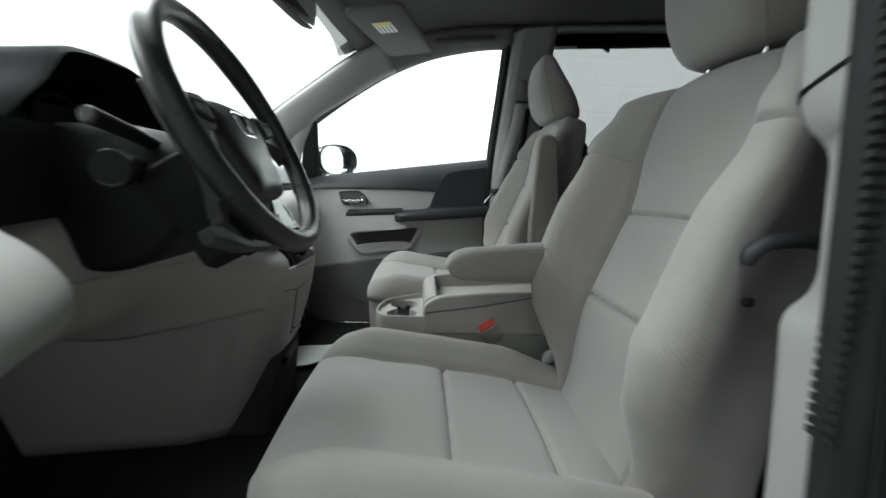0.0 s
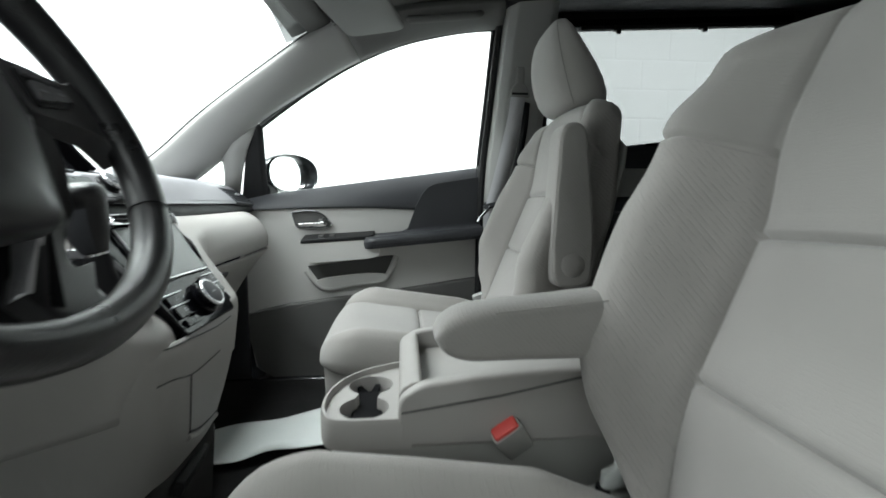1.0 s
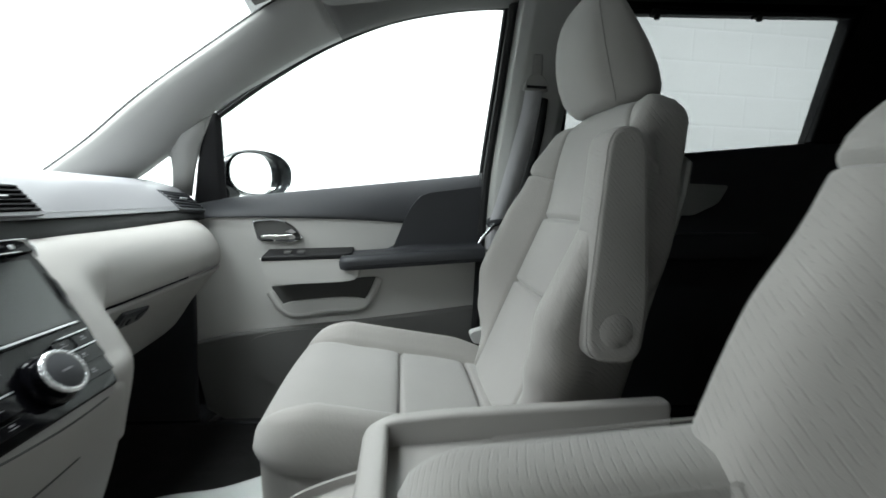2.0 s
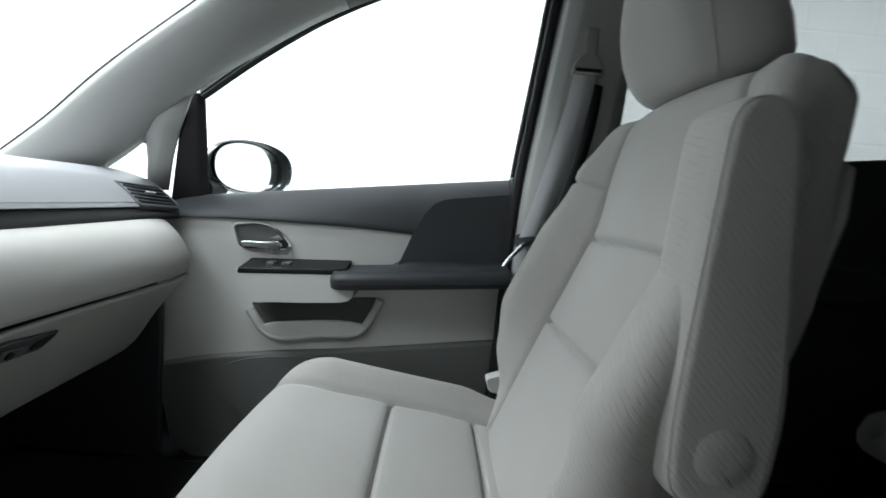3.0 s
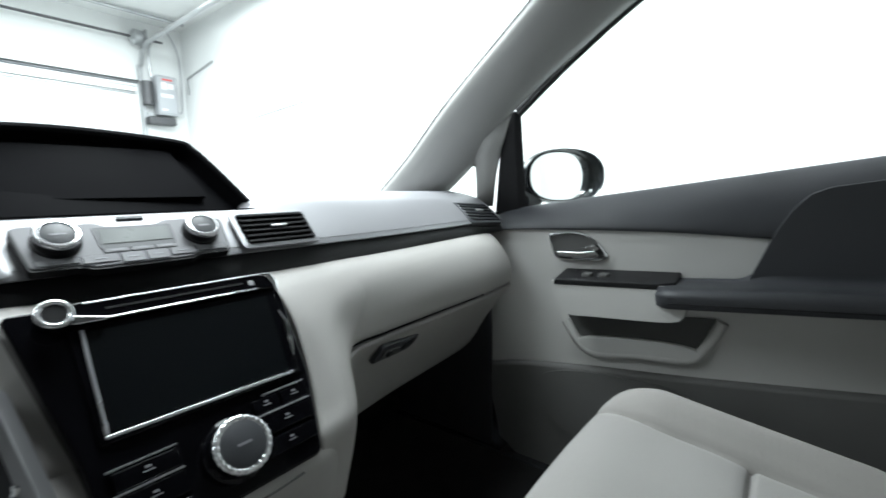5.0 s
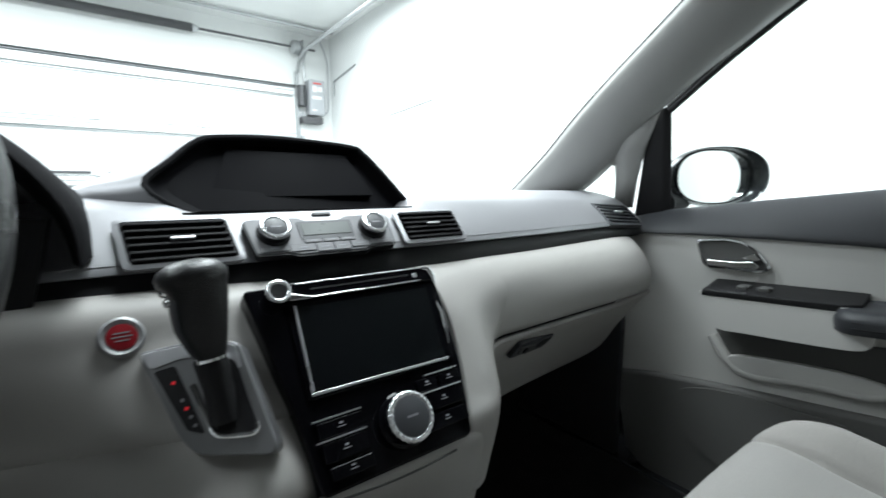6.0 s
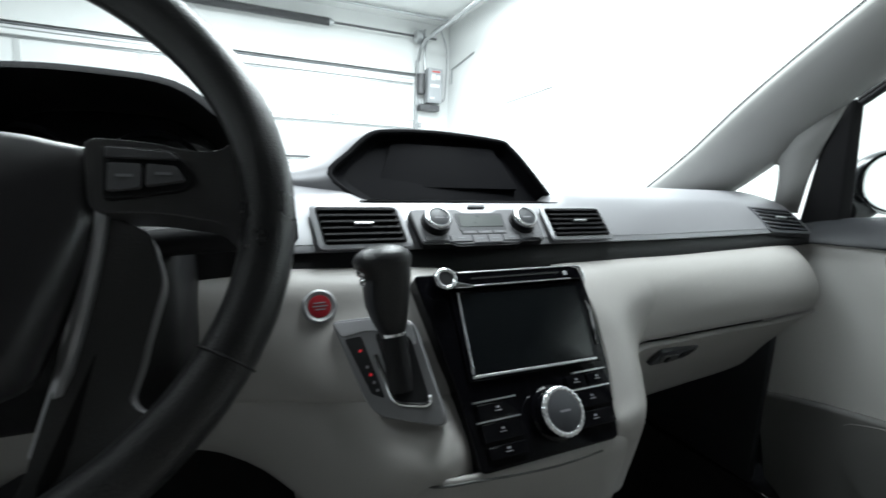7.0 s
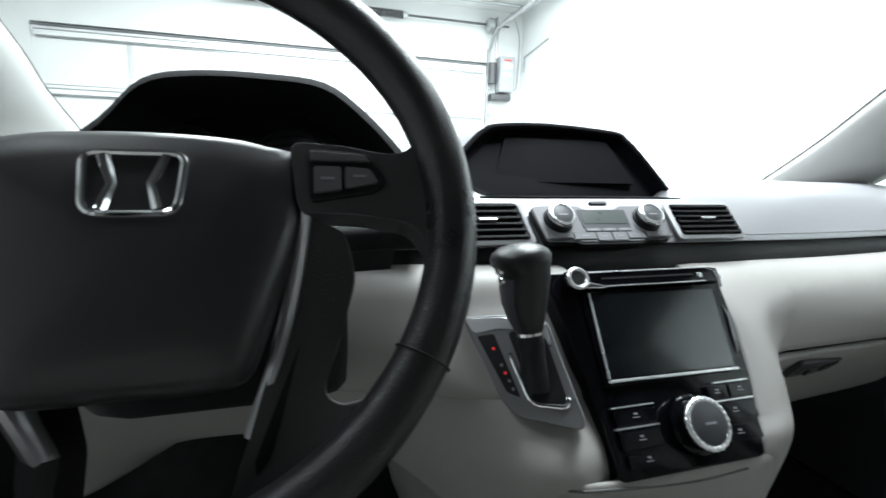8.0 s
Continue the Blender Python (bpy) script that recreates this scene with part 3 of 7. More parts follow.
# centre posts between front and rear doors
for side, word in ((1, "passenger"), (-1, "driver")):
    lean = [(0.095, 0.80, 0.42), (0.098, 0.815, 0.80), (0.108, 0.822, 1.10), (0.128, 0.815, 1.30), (0.158, 0.785, 1.60), (0.165, 0.775, 1.665)]
    if side < 0:
        lean = [(0.108, 0.82, 0.42), (0.102, 0.818, 0.72), (0.098, 0.816, 0.86), (0.094, 0.814, 0.94), (0.092, 0.812, 1.02), (0.090, 0.810, 1.10), (0.090, 0.806, 1.20), (0.106, 0.797, 1.40), (0.158, 0.785, 1.60), (0.165, 0.775, 1.665)]
    secs = []
    deep = 0.070 if side < 0 else 0.050
    for x, y, z in curve_through(lean, 4):
        notch = 0.030 * smooth((z - 0.925) / 0.02) * smooth((1.085 - z) / 0.03) if side < 0 else 0.0
        loop = [(x, y), (x + 0.006 + notch, y - deep), (x + 0.03 + notch, y - deep - 0.025), (x + 0.14, y - deep - 0.028), (x + 0.165, y - deep - 0.01), (x + 0.17, y + 0.02), (x + 0.02, y + 0.02)]
        secs.append([(px, side * py, z) for px, py in loop])
    structure("trim_post", loft(secs), M_PILLAR, "grey moulded centre post trim on the %s side" % word, bevel=0.012, category="pillar trim")
    seal = [(x - 0.010, side * (y + 0.0), z) for x, y, z in curve_through(lean, 4)]
    structure("seal", tube(seal, 0.012, 8), M_RUBBER, "black rubber door seal along the centre post", category="seal")
    if side < 0:
        structure("trim_joint", tube([(0.091, -0.800, 1.118), (0.093, -0.770, 1.108), (0.096, -0.742, 1.098), (0.118, -0.716, 1.096)], 0.0020, 6), M_BLACK, "thin joint across the post trim", category="pillar trim")
        ribs = []
        for k in range(44):
            z = 0.86 + 0.008 * k
            ribs.append(box(0.076 - 0.02 * (z - 0.86) / 0.35 * 0.3, 0.086, -0.826, -0.806, z, z + 0.0045))
        structure("seal_ribs", joined(*ribs), M_RUBBER, "ribbed face of the black door seal", category="seal")
        lip = []
        for x, y, z in curve_through(lean, 4):
            lip.append([(px, side * py, z) for px, py in ((x + 0.004, y + 0.016), (x - 0.010, y + 0.012), (x - 0.011, y - 0.008), (x - 0.004, y - 0.014), (x + 0.006, y - 0.014))])
        structure("seal", loft(lip), M_RUBBER, "wide black rubber seal on the open door's post", bevel=0.003, category="seal")
    secs = []
    for x, y, z in curve_through(lean, 4):
        secs.append([(x - 0.004, side * (y + 0.018), z), (x + 0.13, side * (y + 0.018), z), (x + 0.13, side * (y + 0.07), z), (x + 0.012, side * (y + 0.07), z)])
    structure("body_post", loft(secs), M_BLACK, "black painted body post with door latch", bevel=0.008, category="body")

# rear side wall with tinted window, passenger side, and a plain one on the other
REAR_OPEN = [(0.335, 1.19), (1.15, 1.285), (1.26, 1.700), (0.36, 1.650)]
for side, word in ((1, "passenger"), (-1, "driver")):
    t = thing("sliding_door", (0.9, side * 0.88, 0.42), "dark sliding rear door with a tinted window on the %s side" % word, "van door")
    low = [(0.26, 0.42), (2.5, 0.42), (2.5, 1.285), (1.14, 1.285), (0.335, 1.19), (0.26, 1.185)]
    y0, y1 = side * 0.865, side * 0.92
    part("inner_panel", xz(low, y0, y1), M_DARK, t, bevel=0.01)
    part("window_frame", xz([(0.26, 1.185), (0.335, 1.19), (0.36, 1.628), (1.23, 1.675), (1.14, 1.285), (2.5, 1.285), (2.5, 1.76), (0.26, 1.70)], y0, y1), M_BLACK, t, bevel=0.008)
    part("grey_insert", xz(rounded([(0.30, 1.145), (0.87, 1.142), (0.84, 1.085), (0.76, 1.045), (0.30, 1.03)], 0.015), side * 0.852, side * 0.866), M_GREYD, t, "grey plastic insert strip", bevel=0.004)
    part("armrest", xz(rounded([(0.42, 0.98), (0.98, 1.0), (0.98, 0.92), (0.42, 0.90)], 0.02), side * 0.80, side * 0.866), M_DARK, t, bevel=0.012)
    pane = part("pane", extrude([(x, side * (0.893 - 0.07 * (z - 1.2)), z) for x, z in REAR_OPEN], (0, side * 0.004, 0)), M_TINT, t, "tinted rear side glass")
    if side > 0:
        rail = part("shade_rail", tube([(0.45, 0.850, 1.622), (1.22, 0.850, 1.664)], 0.007, 8), M_BLACK, t, "black sunshade rail")
        for hx in (0.578, 0.895):
            hz = 1.622 + (hx - 0.45) * 0.0545
            part("shade_hook", joined(box(hx - 0.012, hx + 0.012, 0.838, 0.856, hz - 0.014, hz + 0.006), box(hx - 0.006, hx + 0.010, 0.832, 0.842, hz - 0.026, hz - 0.010)), M_BLACK, rail, "small black plastic hook", bevel=0.003)
        part("shade_clip", tube([(0.70, 0.848, 1.225), (0.74, 0.848, 1.23)], 0.006, 8), M_BLACK, t)

# ---- seats ----
M_ARM = ribbed_fabric("armrest_cloth", (0.295, 0.283, 0.271), (0.70, -0.20, 0.68), 0.0048, 0.30)
LEAN_BACK = math.radians(22.9)
UB = Vector((math.sin(LEAN_BACK), 0, math.cos(LEAN_BACK)))
NB = Vector((-math.cos(LEAN_BACK), 0, math.sin(LEAN_BACK)))


def bell(d, w):
    return math.exp(-(d / w) ** 2)


def table(x, rows):
    if x <= rows[0][0]:
        return rows[0][1]
    for (x0, v0), (x1, v1) in zip(rows, rows[1:]):
        if x <= x1:
            return v0 + (v1 - v0) * smooth((x - x0) / (x1 - x0))
    return rows[-1][1]


def curve_at(x, rows):
    """A smooth value between rows of (place, value)."""
    line = curve_through([(a, b, 0) for a, b in rows], 8)
    for (x0, v0, _), (x1, v1, _) in zip(line, line[1:]):
        if x <= x1:
            return v0 + (v1 - v0) * (x - x0) / (x1 - x0)
    return line[-1][1]


def backrest_mesh(base, shoulder=0.261, top=0.195, swell=1.0, drop=0.010, high=0.600):
    """Upholstered back: sections up the back, each with insert, seams, side bolsters and flat sides. Faces of the insert take the first material."""
    low = 0.207 if swell == 1.0 else 0.193
    ss = sorted(set([-0.12 + (high + 0.075) * k / 54 for k in range(55)] + [v + d for v in (low, 0.364, 0.452) for d in (-0.006, -0.003, 0, 0.003, 0.006)] + [high - d for d in (0.036, 0.028, 0.020, 0.013, 0.007, 0.003, 0.001, 0.0)]))
    secs = []
    wide = [(0.0, 0.040), (0.06, 0.066), (0.12, 0.085), (0.2, 0.100), (0.34, 0.104), (0.46, 0.082), (0.55, 0.046), (0.606, 0.012)]
    plain = [(0.04, 0.012), (0.12, 0.045), (0.2, 0.066), (0.34, 0.062), (0.47, 0.036), (0.56, 0.010)]
    for s in ss:
        cap = max(0.0, (s - high + 0.040) / 0.040)
        shut = 1 - math.sqrt(max(0.0, 1 - min(1.0, cap) ** 2))
        full = 0.5 * (shoulder + 0.27)
        w = curve_at(s, [(-0.12, 0.165), (0.0, 0.190), (0.10, 0.236), (0.2, full), (0.36, full), (0.46, shoulder), (high - 0.085, 0.45 * shoulder + 0.55 * top), (high - 0.045, 0.12 * shoulder + 0.88 * top), (high - 0.018, top - 0.004), (high, top - 0.020)]) - 0.010 * shut
        ai = min(table(s, [(-0.1, 0.135), (0.2, 0.150), (0.36, 0.152), (0.45, 0.160), (0.62, 0.120)]), w - 0.035)
        bh = table(s, [(-0.1, 0.0)] + (plain if swell == 1.0 else wide))
        tk = table(s, [(-0.1, 0.155), (0.1, 0.130), (0.3, 0.100), (0.5, 0.072), (0.62, 0.058)]) - 0.020 * shut
        bend = 0.044 * smooth((s - 0.36) / 0.24) - 0.026 * shut
        if swell != 1.0:
            bend -= 0.034 * smooth((0.19 - s) / 0.20)
        rad = 0.020 + 0.022 * smooth((0.34 - s) / 0.25)
        inner = w - rad
        offs = sorted(set([-inner + 2 * inner * k / 40 for k in range(41)] + [sg * (ai + d) for sg in (-1, 1) for d in (-0.008, -0.004, 0, 0.004, 0.008)]))

        def front(a):
            b = bh * smooth((abs(a) - ai + 0.01) / 0.075) + 0.010 * math.cos(min(1, abs(a) / ai) * math.pi / 2)
            b -= 0.010 * bell(abs(a) - ai, 0.0042)
            if abs(a) < ai:
                b -= 0.010 * (bell(s - low, 0.0042) + bell(s - 0.364, 0.0042))
            else:
                b -= 0.007 * bell(s - 0.452, 0.004)
            return b

        loop = [(a, front(a)) for a in offs]
        edge = front(inner) - rad
        arc = [math.radians(90 - 15 * k) for k in range(1, 7)]
        half = [(inner + rad * math.cos(q), edge + rad * math.sin(q)) for q in arc]
        narrow = max(0.0, w - 0.208)
        half += [(w + 0.004 * math.sin(math.pi * k / 6) - narrow * smooth(k / 4), edge + (0.018 - tk - edge) * k / 6) for k in range(1, 6)]
        half += [(w - narrow - 0.018 + 0.018 * math.cos(q), 0.018 - tk - 0.018 * math.sin(q)) for q in [math.radians(18 * k) for k in range(6)]]
        back = [((w - narrow - 0.018) * (1 - 2 * k / 8), -tk - 0.008 * math.sin(math.pi * k / 8)) for k in range(1, 8)]
        loop = loop + half + back + [(-a, b) for a, b in half[::-1]]
        secs.append([(base + UB * (s - drop * min(1.0, (a / 0.17) ** 2) * smooth((s - 0.42) / 0.18)) + NB * (b + bend) + Vector((0, a, 0))) for a, b in loop])
    n = len(secs[0])
    assert all(len(r) == n for r in secs)
    bm = loft(secs)
    bm.faces.ensure_lookup_table()
    nfront = n - 2 * 17 - 7
    for i, f in enumerate(bm.faces):
        v = f.calc_center_median()
        up = (v - base).dot(UB)
        if i >= n * (len(secs) - 1):
            f.material_index = 0 if up > 0.3 else 1
            continue
        inside = i % n < nfront - 1 and (abs(v.y - base.y) < 0.15 or up > 0.452)
        f.material_index = 0 if inside else 1
    return bm


def cushion_mesh(x0, yc, z0, stretch=1.0, roll_height=0.025):
    """Seat cushion: sections from front to rear."""
    xs = sorted(set([-0.358, -0.356, -0.352, -0.346, -0.338, -0.328, -0.315, -0.30] + [-0.285 + 0.4 * k / 30 for k in range(31)] + [v + d for v in (-0.134, 0.014) for d in (-0.006, -0.003, 0, 0.003, 0.006)]))
    secs = []
    for x in xs:
        f = max(0.0, (-0.262 - x) / 0.096)
        roll = 1 - math.sqrt(max(0.0, 1 - f * f))
        zt = 0.713 - 0.149 * (x + 0.134) - 0.032 * roll
        w = 0.252 - 0.056 * f ** 3 - 0.02 * max(0.0, (x - 0.0) / 0.11)
        ai = 0.165 - 0.02 * max(0.0, x / 0.1) + 0.01 * f
        zb = 0.655 - 0.149 * (x + 0.134) - 0.004 * f
        bh = roll_height * (1 - 0.6 * f) * (1 - 0.5 * max(0.0, x / 0.11))
        loop = []
        offs = sorted(set([-1 + 2 * k / 40 for k in range(41)] + [sg * (ai + d) / w for sg in (-1, 1) for d in (-0.008, -0.004, 0, 0.004, 0.008)]))
        for o in offs:
            a = o * w
            z = zt + bh * smooth((abs(a) - ai + 0.01) / 0.06) + 0.008 * math.cos(min(1, abs(a) / ai) * math.pi / 2)
            z -= 0.008 * bell(abs(a) - ai, 0.0045)
            if abs(a) < ai:
                z -= 0.009 * (bell(x + 0.134, 0.0045) + bell(x - 0.014, 0.0045))
                z -= 0.003 * math.sin((x + 0.3) * 26) ** 2 * 0.5
            e = max(0.0, (abs(o) - 0.84) / 0.16)
            z -= (zt + bh - zb - 0.012) * (1 - math.sqrt(max(0.0, 1 - e * e))) * 0.8
            loop.append((a, z))
        loop += [(w * 0.99, zb + 0.006), (w * 0.955, zb), (0, zb), (-w * 0.955, zb), (-w * 0.99, zb + 0.006)]
        long = x if x > -0.15 else -0.15 + (x + 0.15) * stretch
        secs.append([(x0 + long, yc + a, z0 + z) for a, z in loop])
    n = len(secs[0])
    bm = loft(secs)
    for i, f in enumerate(bm.faces):
        v = f.calc_center_median()
        top = (i % n) < n - 6
        f.material_index = 0 if top and abs(v.y - yc) < 0.155 and v.z > z0 + 0.65 and v.x - x0 < 0.2 else 1
    return bm


def headrest_sections(at):
    """A padded headrest with a narrow front face and side panels that widen to the rear; at: its foot."""
    secs = []
    rows = [(0.0, 0.052, 0.112, 0.075), (0.004, 0.036, 0.126, 0.100), (0.014, 0.024, 0.133, 0.114), (0.032, 0.012, 0.130, 0.124), (0.060, 0.002, 0.118, 0.129), (0.090, -0.004, 0.100, 0.130), (0.120, -0.006, 0.079, 0.127), (0.150, -0.005, 0.060, 0.119), (0.176, 0.000, 0.046, 0.106), (0.194, 0.008, 0.036, 0.086), (0.203, 0.015, 0.028, 0.060), (0.205, 0.020, 0.024, 0.030)]
    for h, xf, xr, w in rows:
        d = xr - xf
        half = [(xf, 0.0), (xf + 0.01 * d, 0.34 * w), (xf + 0.06 * d, 0.60 * w), (xf + 0.17 * d, 0.76 * w), (xf + 0.42 * d, 0.93 * w), (xf + 0.70 * d, w), (xf + 0.90 * d, 0.90 * w), (xf + 0.985 * d, 0.55 * w), (xr, 0.0)]
        line = half + [(x, -y) for x, y in half[::-1][1:-1]]
        secs.append([Vector(at) + Vector((x, y, h)) for x, y, _ in curve_through([(x, y, 0) for x, y in line], 4, True)])
    return secs


def slab(path, across, half, thick, taper=1.0, ends=0.45):
    """A padded bar along a line: width along a fixed direction, rounded ends."""
    pts = [Vector(p) for p in path]
    k = len(pts)
    across = Vector(across)
    secs = []
    for i in range(k):
        d = (pts[min(i + 1, k - 1)] - pts[max(i - 1, 0)]).normalized()
        up = across.cross(d).normalized()
        e = min(1.0, min(i, k - 1 - i) / (k * 0.16))
        f = math.sqrt(max(0.0, 1 - (1 - e) ** 2)) if e < 1 else 1.0
        secs.append(ring(pts[i], across, up, half * (ends + (1 - ends) * f), thick * max(f, 0.05) * (1 + (taper - 1) * i / (k - 1)), 28, 3.4))
    return loft(secs)


def front_seat(name, yc, dx, dz, inner, arm_up, label, head=0.0, cdx=0.0, stretch=1.0, headx=0.0, shape=(0.261, 0.195, 1.0)):
    """inner: the way to the van's middle; arm_up: whether the armrest is folded up."""
    t = thing(name, (dx - 0.1, yc, 0.42), label, "car seat", "front seats")
    base = Vector((0.044 + dx, yc, 0.70 + dz))
    part("backrest", backrest_mesh(base, *shape), [M_BACKINS, M_BOLSTER], t, angle=70)
    cu = part("cushion", cushion_mesh(dx + cdx, yc, dz, stretch, 0.038 if arm_up else 0.048), [M_INSERT, M_CUSHSIDE], t, angle=70)
    pillow = headrest_sections((0.182 + headx + dx, yc, 1.236 + dz + head))
    hr = part("headrest", loft(pillow), M_BACKINS, t, angle=70)
    for i in (13, 51):
        part("seam", tube(curve_through([tuple(r[i]) for r in pillow[1:11]], 3), 0.0013, 6), M_BACKINS, hr, "sewn seam")
    for sy in (-0.06, 0.06):
        part("headrest_post", tube([(0.262 + headx + dx, yc + sy, 1.17 + dz), (0.258 + headx + dx, yc + sy, 1.262 + dz + head)], 0.006, 10), M_CHROME, t, "chromed steel headrest post")
    # plinth and runners
    skirt = []
    for z, rx, ry, tilt in ((0.47, 0.195, 0.205, 0.0), (0.50, 0.205, 0.215, 0.0), (0.575, 0.212, 0.226, 0.3), (0.60, 0.214, 0.228, 0.6), (0.632, 0.216, 0.230, 1.0), (0.640, 0.210, 0.224, 1.0)):
        skirt.append([v - Vector((0, 0, 0.149 * tilt * (v.x - dx - cdx + 0.02))) for v in ring((dx + cdx - 0.125 - (0.008 if arm_up else 0.0), yc, z + dz), (1, 0, 0), (0, 1, 0), rx, ry, 40, 7)])
    part("plinth", loft(skirt), M_GREY, t, "grey moulded seat plinth")
    for sy in (-0.17, 0.17):
        part("runner", box(dx - 0.34, dx + 0.16, yc + sy - 0.02, yc + sy + 0.02, 0.42, 0.50 + dz), M_BLACK, t, bevel=0.004)
    part("back_panel", slab([base + UB * s + NB * (-0.142 + 0.155 * s) for s in [0.0 + 0.05 * k for k in range(12)]], (0, 1, 0), 0.20, 0.012), M_GREYD, t, "grey seat back panel")
    # recliner cover on both sides
    for sg in (-1, 1):
        part("recliner_cover", slab([(dx - 0.22 + 0.03 * k, yc + sg * 0.236, 0.575 + dz + 0.0015 * k * k * 0.6) for k in range(12)], (0, 1, 0), 0.016, 0.045), M_GREYD, t, "grey plastic side cover")
    ya = yc + inner * 0.243
    pivot = Vector((0.153 if arm_up else 0.158 + dx, ya, 0.896 + (0 if arm_up else dz)))
    if arm_up:
        side = rounded([(0.124, 1.168), (0.174, 1.170), (0.186, 1.06), (0.200, 0.93), (0.192, 0.848), (0.112, 0.852), (0.108, 0.92)], 0.030, 6)
        mx, mz = 0.152, 1.0
        ob = part("armrest", loft([[(mx + (x - mx) * f, y, mz + (z - mz) * g) for x, z in side] for y, f, g in ((0.1245, 0.76, 0.935), (0.1250, 0.84, 0.96), (0.1275, 0.91, 0.978), (0.1325, 0.97, 0.992), (0.140, 1.0, 1.0), (0.178, 1.0, 1.0), (0.186, 0.97, 0.992), (0.191, 0.90, 0.97))]), M_ARM, t, "grey cloth armrest folded up against the seat back", angle=60)
        part("piping", tube([(mx + (x - mx) * 0.925, 0.1290, mz + (z - mz) * 0.982) for x, z in side], 0.0014, 6, True), M_ARM, ob, "sewn piping")
    else:
        arm = [Vector((0.165, ya, 0.869)) + Vector((-0.302, 0, -0.014)) * (k / 39) for k in range(40)]
        ob = part("armrest", slab(arm, (0, 1, 0), 0.037, 0.047, 0.68, 0.7), M_ARM, t, "grey cloth armrest folded down over the console", angle=60)
        for sy in (-1, 1):
            part("piping", tube([p + Vector((0, sy * 0.0372, 0.036 - 0.011 * i / 35)) for i, p in enumerate(arm[9:31])], 0.0010, 6), M_ARM, ob, "sewn piping")
    m = plane(pivot + Vector((0, inner * 0.0322, 0)), (-inner, 0, 0), (0, 0, 1))
    part("pivot_cap", disc_stack(m, [(0.0235, -0.01), (0.0235, 0.0004), (0.0225, 0.0012), (0.004, 0.0014)], 28), M_ARM, ob, "round cloth-covered pivot cap")
    if inner > 0:
        # recline lever and slot on the door side
        yo = yc - 0.272
        lv = part("recline_lever", tube(curve_through([(0.125, yo, 0.953), (0.128, yo - 0.002, 0.966), (0.143, yo - 0.004, 0.976), (0.175, yo, 0.978), (0.21, yo + 0.01, 0.975)], 5), [0.005, 0.006, 0.007, 0.0075, 0.008, 0.008] + [0.008] * 15, 10), M_DARK, t, "dark recline lever")
        part("lever_slot", box(0.134, 0.146, yo + 0.008, yo + 0.014, 0.908, 0.918), M_BLACK, t, bevel=0.003)
    return t


front_seat("passenger_seat", 0.400, 0.0, 0.0, -1, True, "light grey cloth front seat with stitched panels, armrest folded up", stretch=0.95, headx=-0.015, shape=(0.255, 0.208, 1.0, 0.006, 0.576))
front_seat("driver_seat", -0.400, 0.022, -0.055, 1, False, "light grey cloth front seat with stitched panels, armrest folded down", 0.043, -0.030, 1.12, 0.0, (0.264, 0.228, 1.6, 0.004, 0.606))


def rear_seat(yc):
    t = thing("bench_seat", (1.0, yc, 0.42), "grey cloth second row seat in shadow", "car seat", "rear seats")
    part("backrest", backrest_mesh(Vector((1.20, yc, 0.70))), [M_BACKINS, M_BOLSTER], t, angle=70)
    part("cushion", cushion_mesh(1.14, yc, -0.02), [M_INSERT, M_CUSHSIDE], t, angle=70)
    part("plinth", box(0.86, 1.2, yc - 0.2, yc + 0.2, 0.42, 0.57), M_GREYD, t, bevel=0.02)


rear_seat(0.42)


# ---- belts and buckles ----
def buckle(name, at, aim, red, label):
    t = thing(name, at, label, "seat belt buckle", "belt buckles")
    c, d = Vector(at), Vector(aim).normalized()
    wide = (Vector((0, 1, 0)) - d * d.y).normalized()
    side = d.cross(wide).normalized()
    m = Matrix(((wide.x, side.x, d.x, c.x), (wide.y, side.y, d.y, c.y), (wide.z, side.z, d.z, c.z), (0, 0, 0, 1)))
    part("body", loft([[m @ Vector((a * f, b * f, h)) for a, b in rounded(rect(-0.0125, -0.0225, 0.0125, 0.0225), 0.006, 4)] for h, f in ((-0.11, 0.72), (-0.06, 0.9), (-0.005, 1.0), (0.0, 0.94))]), M_GREYD, t, "grey buckle body")
    part("release_button", loft([[m @ Vector((a * f, b * f, h)) for a, b in rounded(rect(-0.0092, -0.0185, 0.0092, 0.0185), 0.004, 4)] for h, f in ((-0.01, 1.0), (0.003, 1.0), (0.0045, 0.92))]), red, t, "red release button")
    part("stalk", tube([c - d * 0.10, c - d * 0.2], 0.014, 10), M_BLACK, t)


buckle("belt_buckle", (-0.040, -0.137, 0.714), (-0.50, -0.42, 0.75), M_RED, "grey seat belt buckle with red button beside the console")
buckle("belt_buckle", (0.055, 0.138, 0.748), (-0.5, -0.08, 0.75), M_RED, "grey seat belt buckle with red button beside the console")

# ---- centre console ----
def reach(loop, c, ang):
    """How far a loop lies from a point inside it, along an angle."""
    d = Vector((math.cos(ang), math.sin(ang)))
    far = 0.0
    for i in range(len(loop)):
        p, q = Vector(loop[i]) - Vector(c), Vector(loop[(i + 1) % len(loop)]) - Vector(c)
        e = q - p
        den = d.x * e.y - d.y * e.x
        if abs(den) < 1e-12:
            continue
        t, u = (p.x * e.y - p.y * e.x) / den, (p.x * d.y - p.y * d.x) / den
        if t > 0 and 0 <= u <= 1:
            far = max(far, t)
    return (c[0] + d.x * far, c[1] + d.y * far)


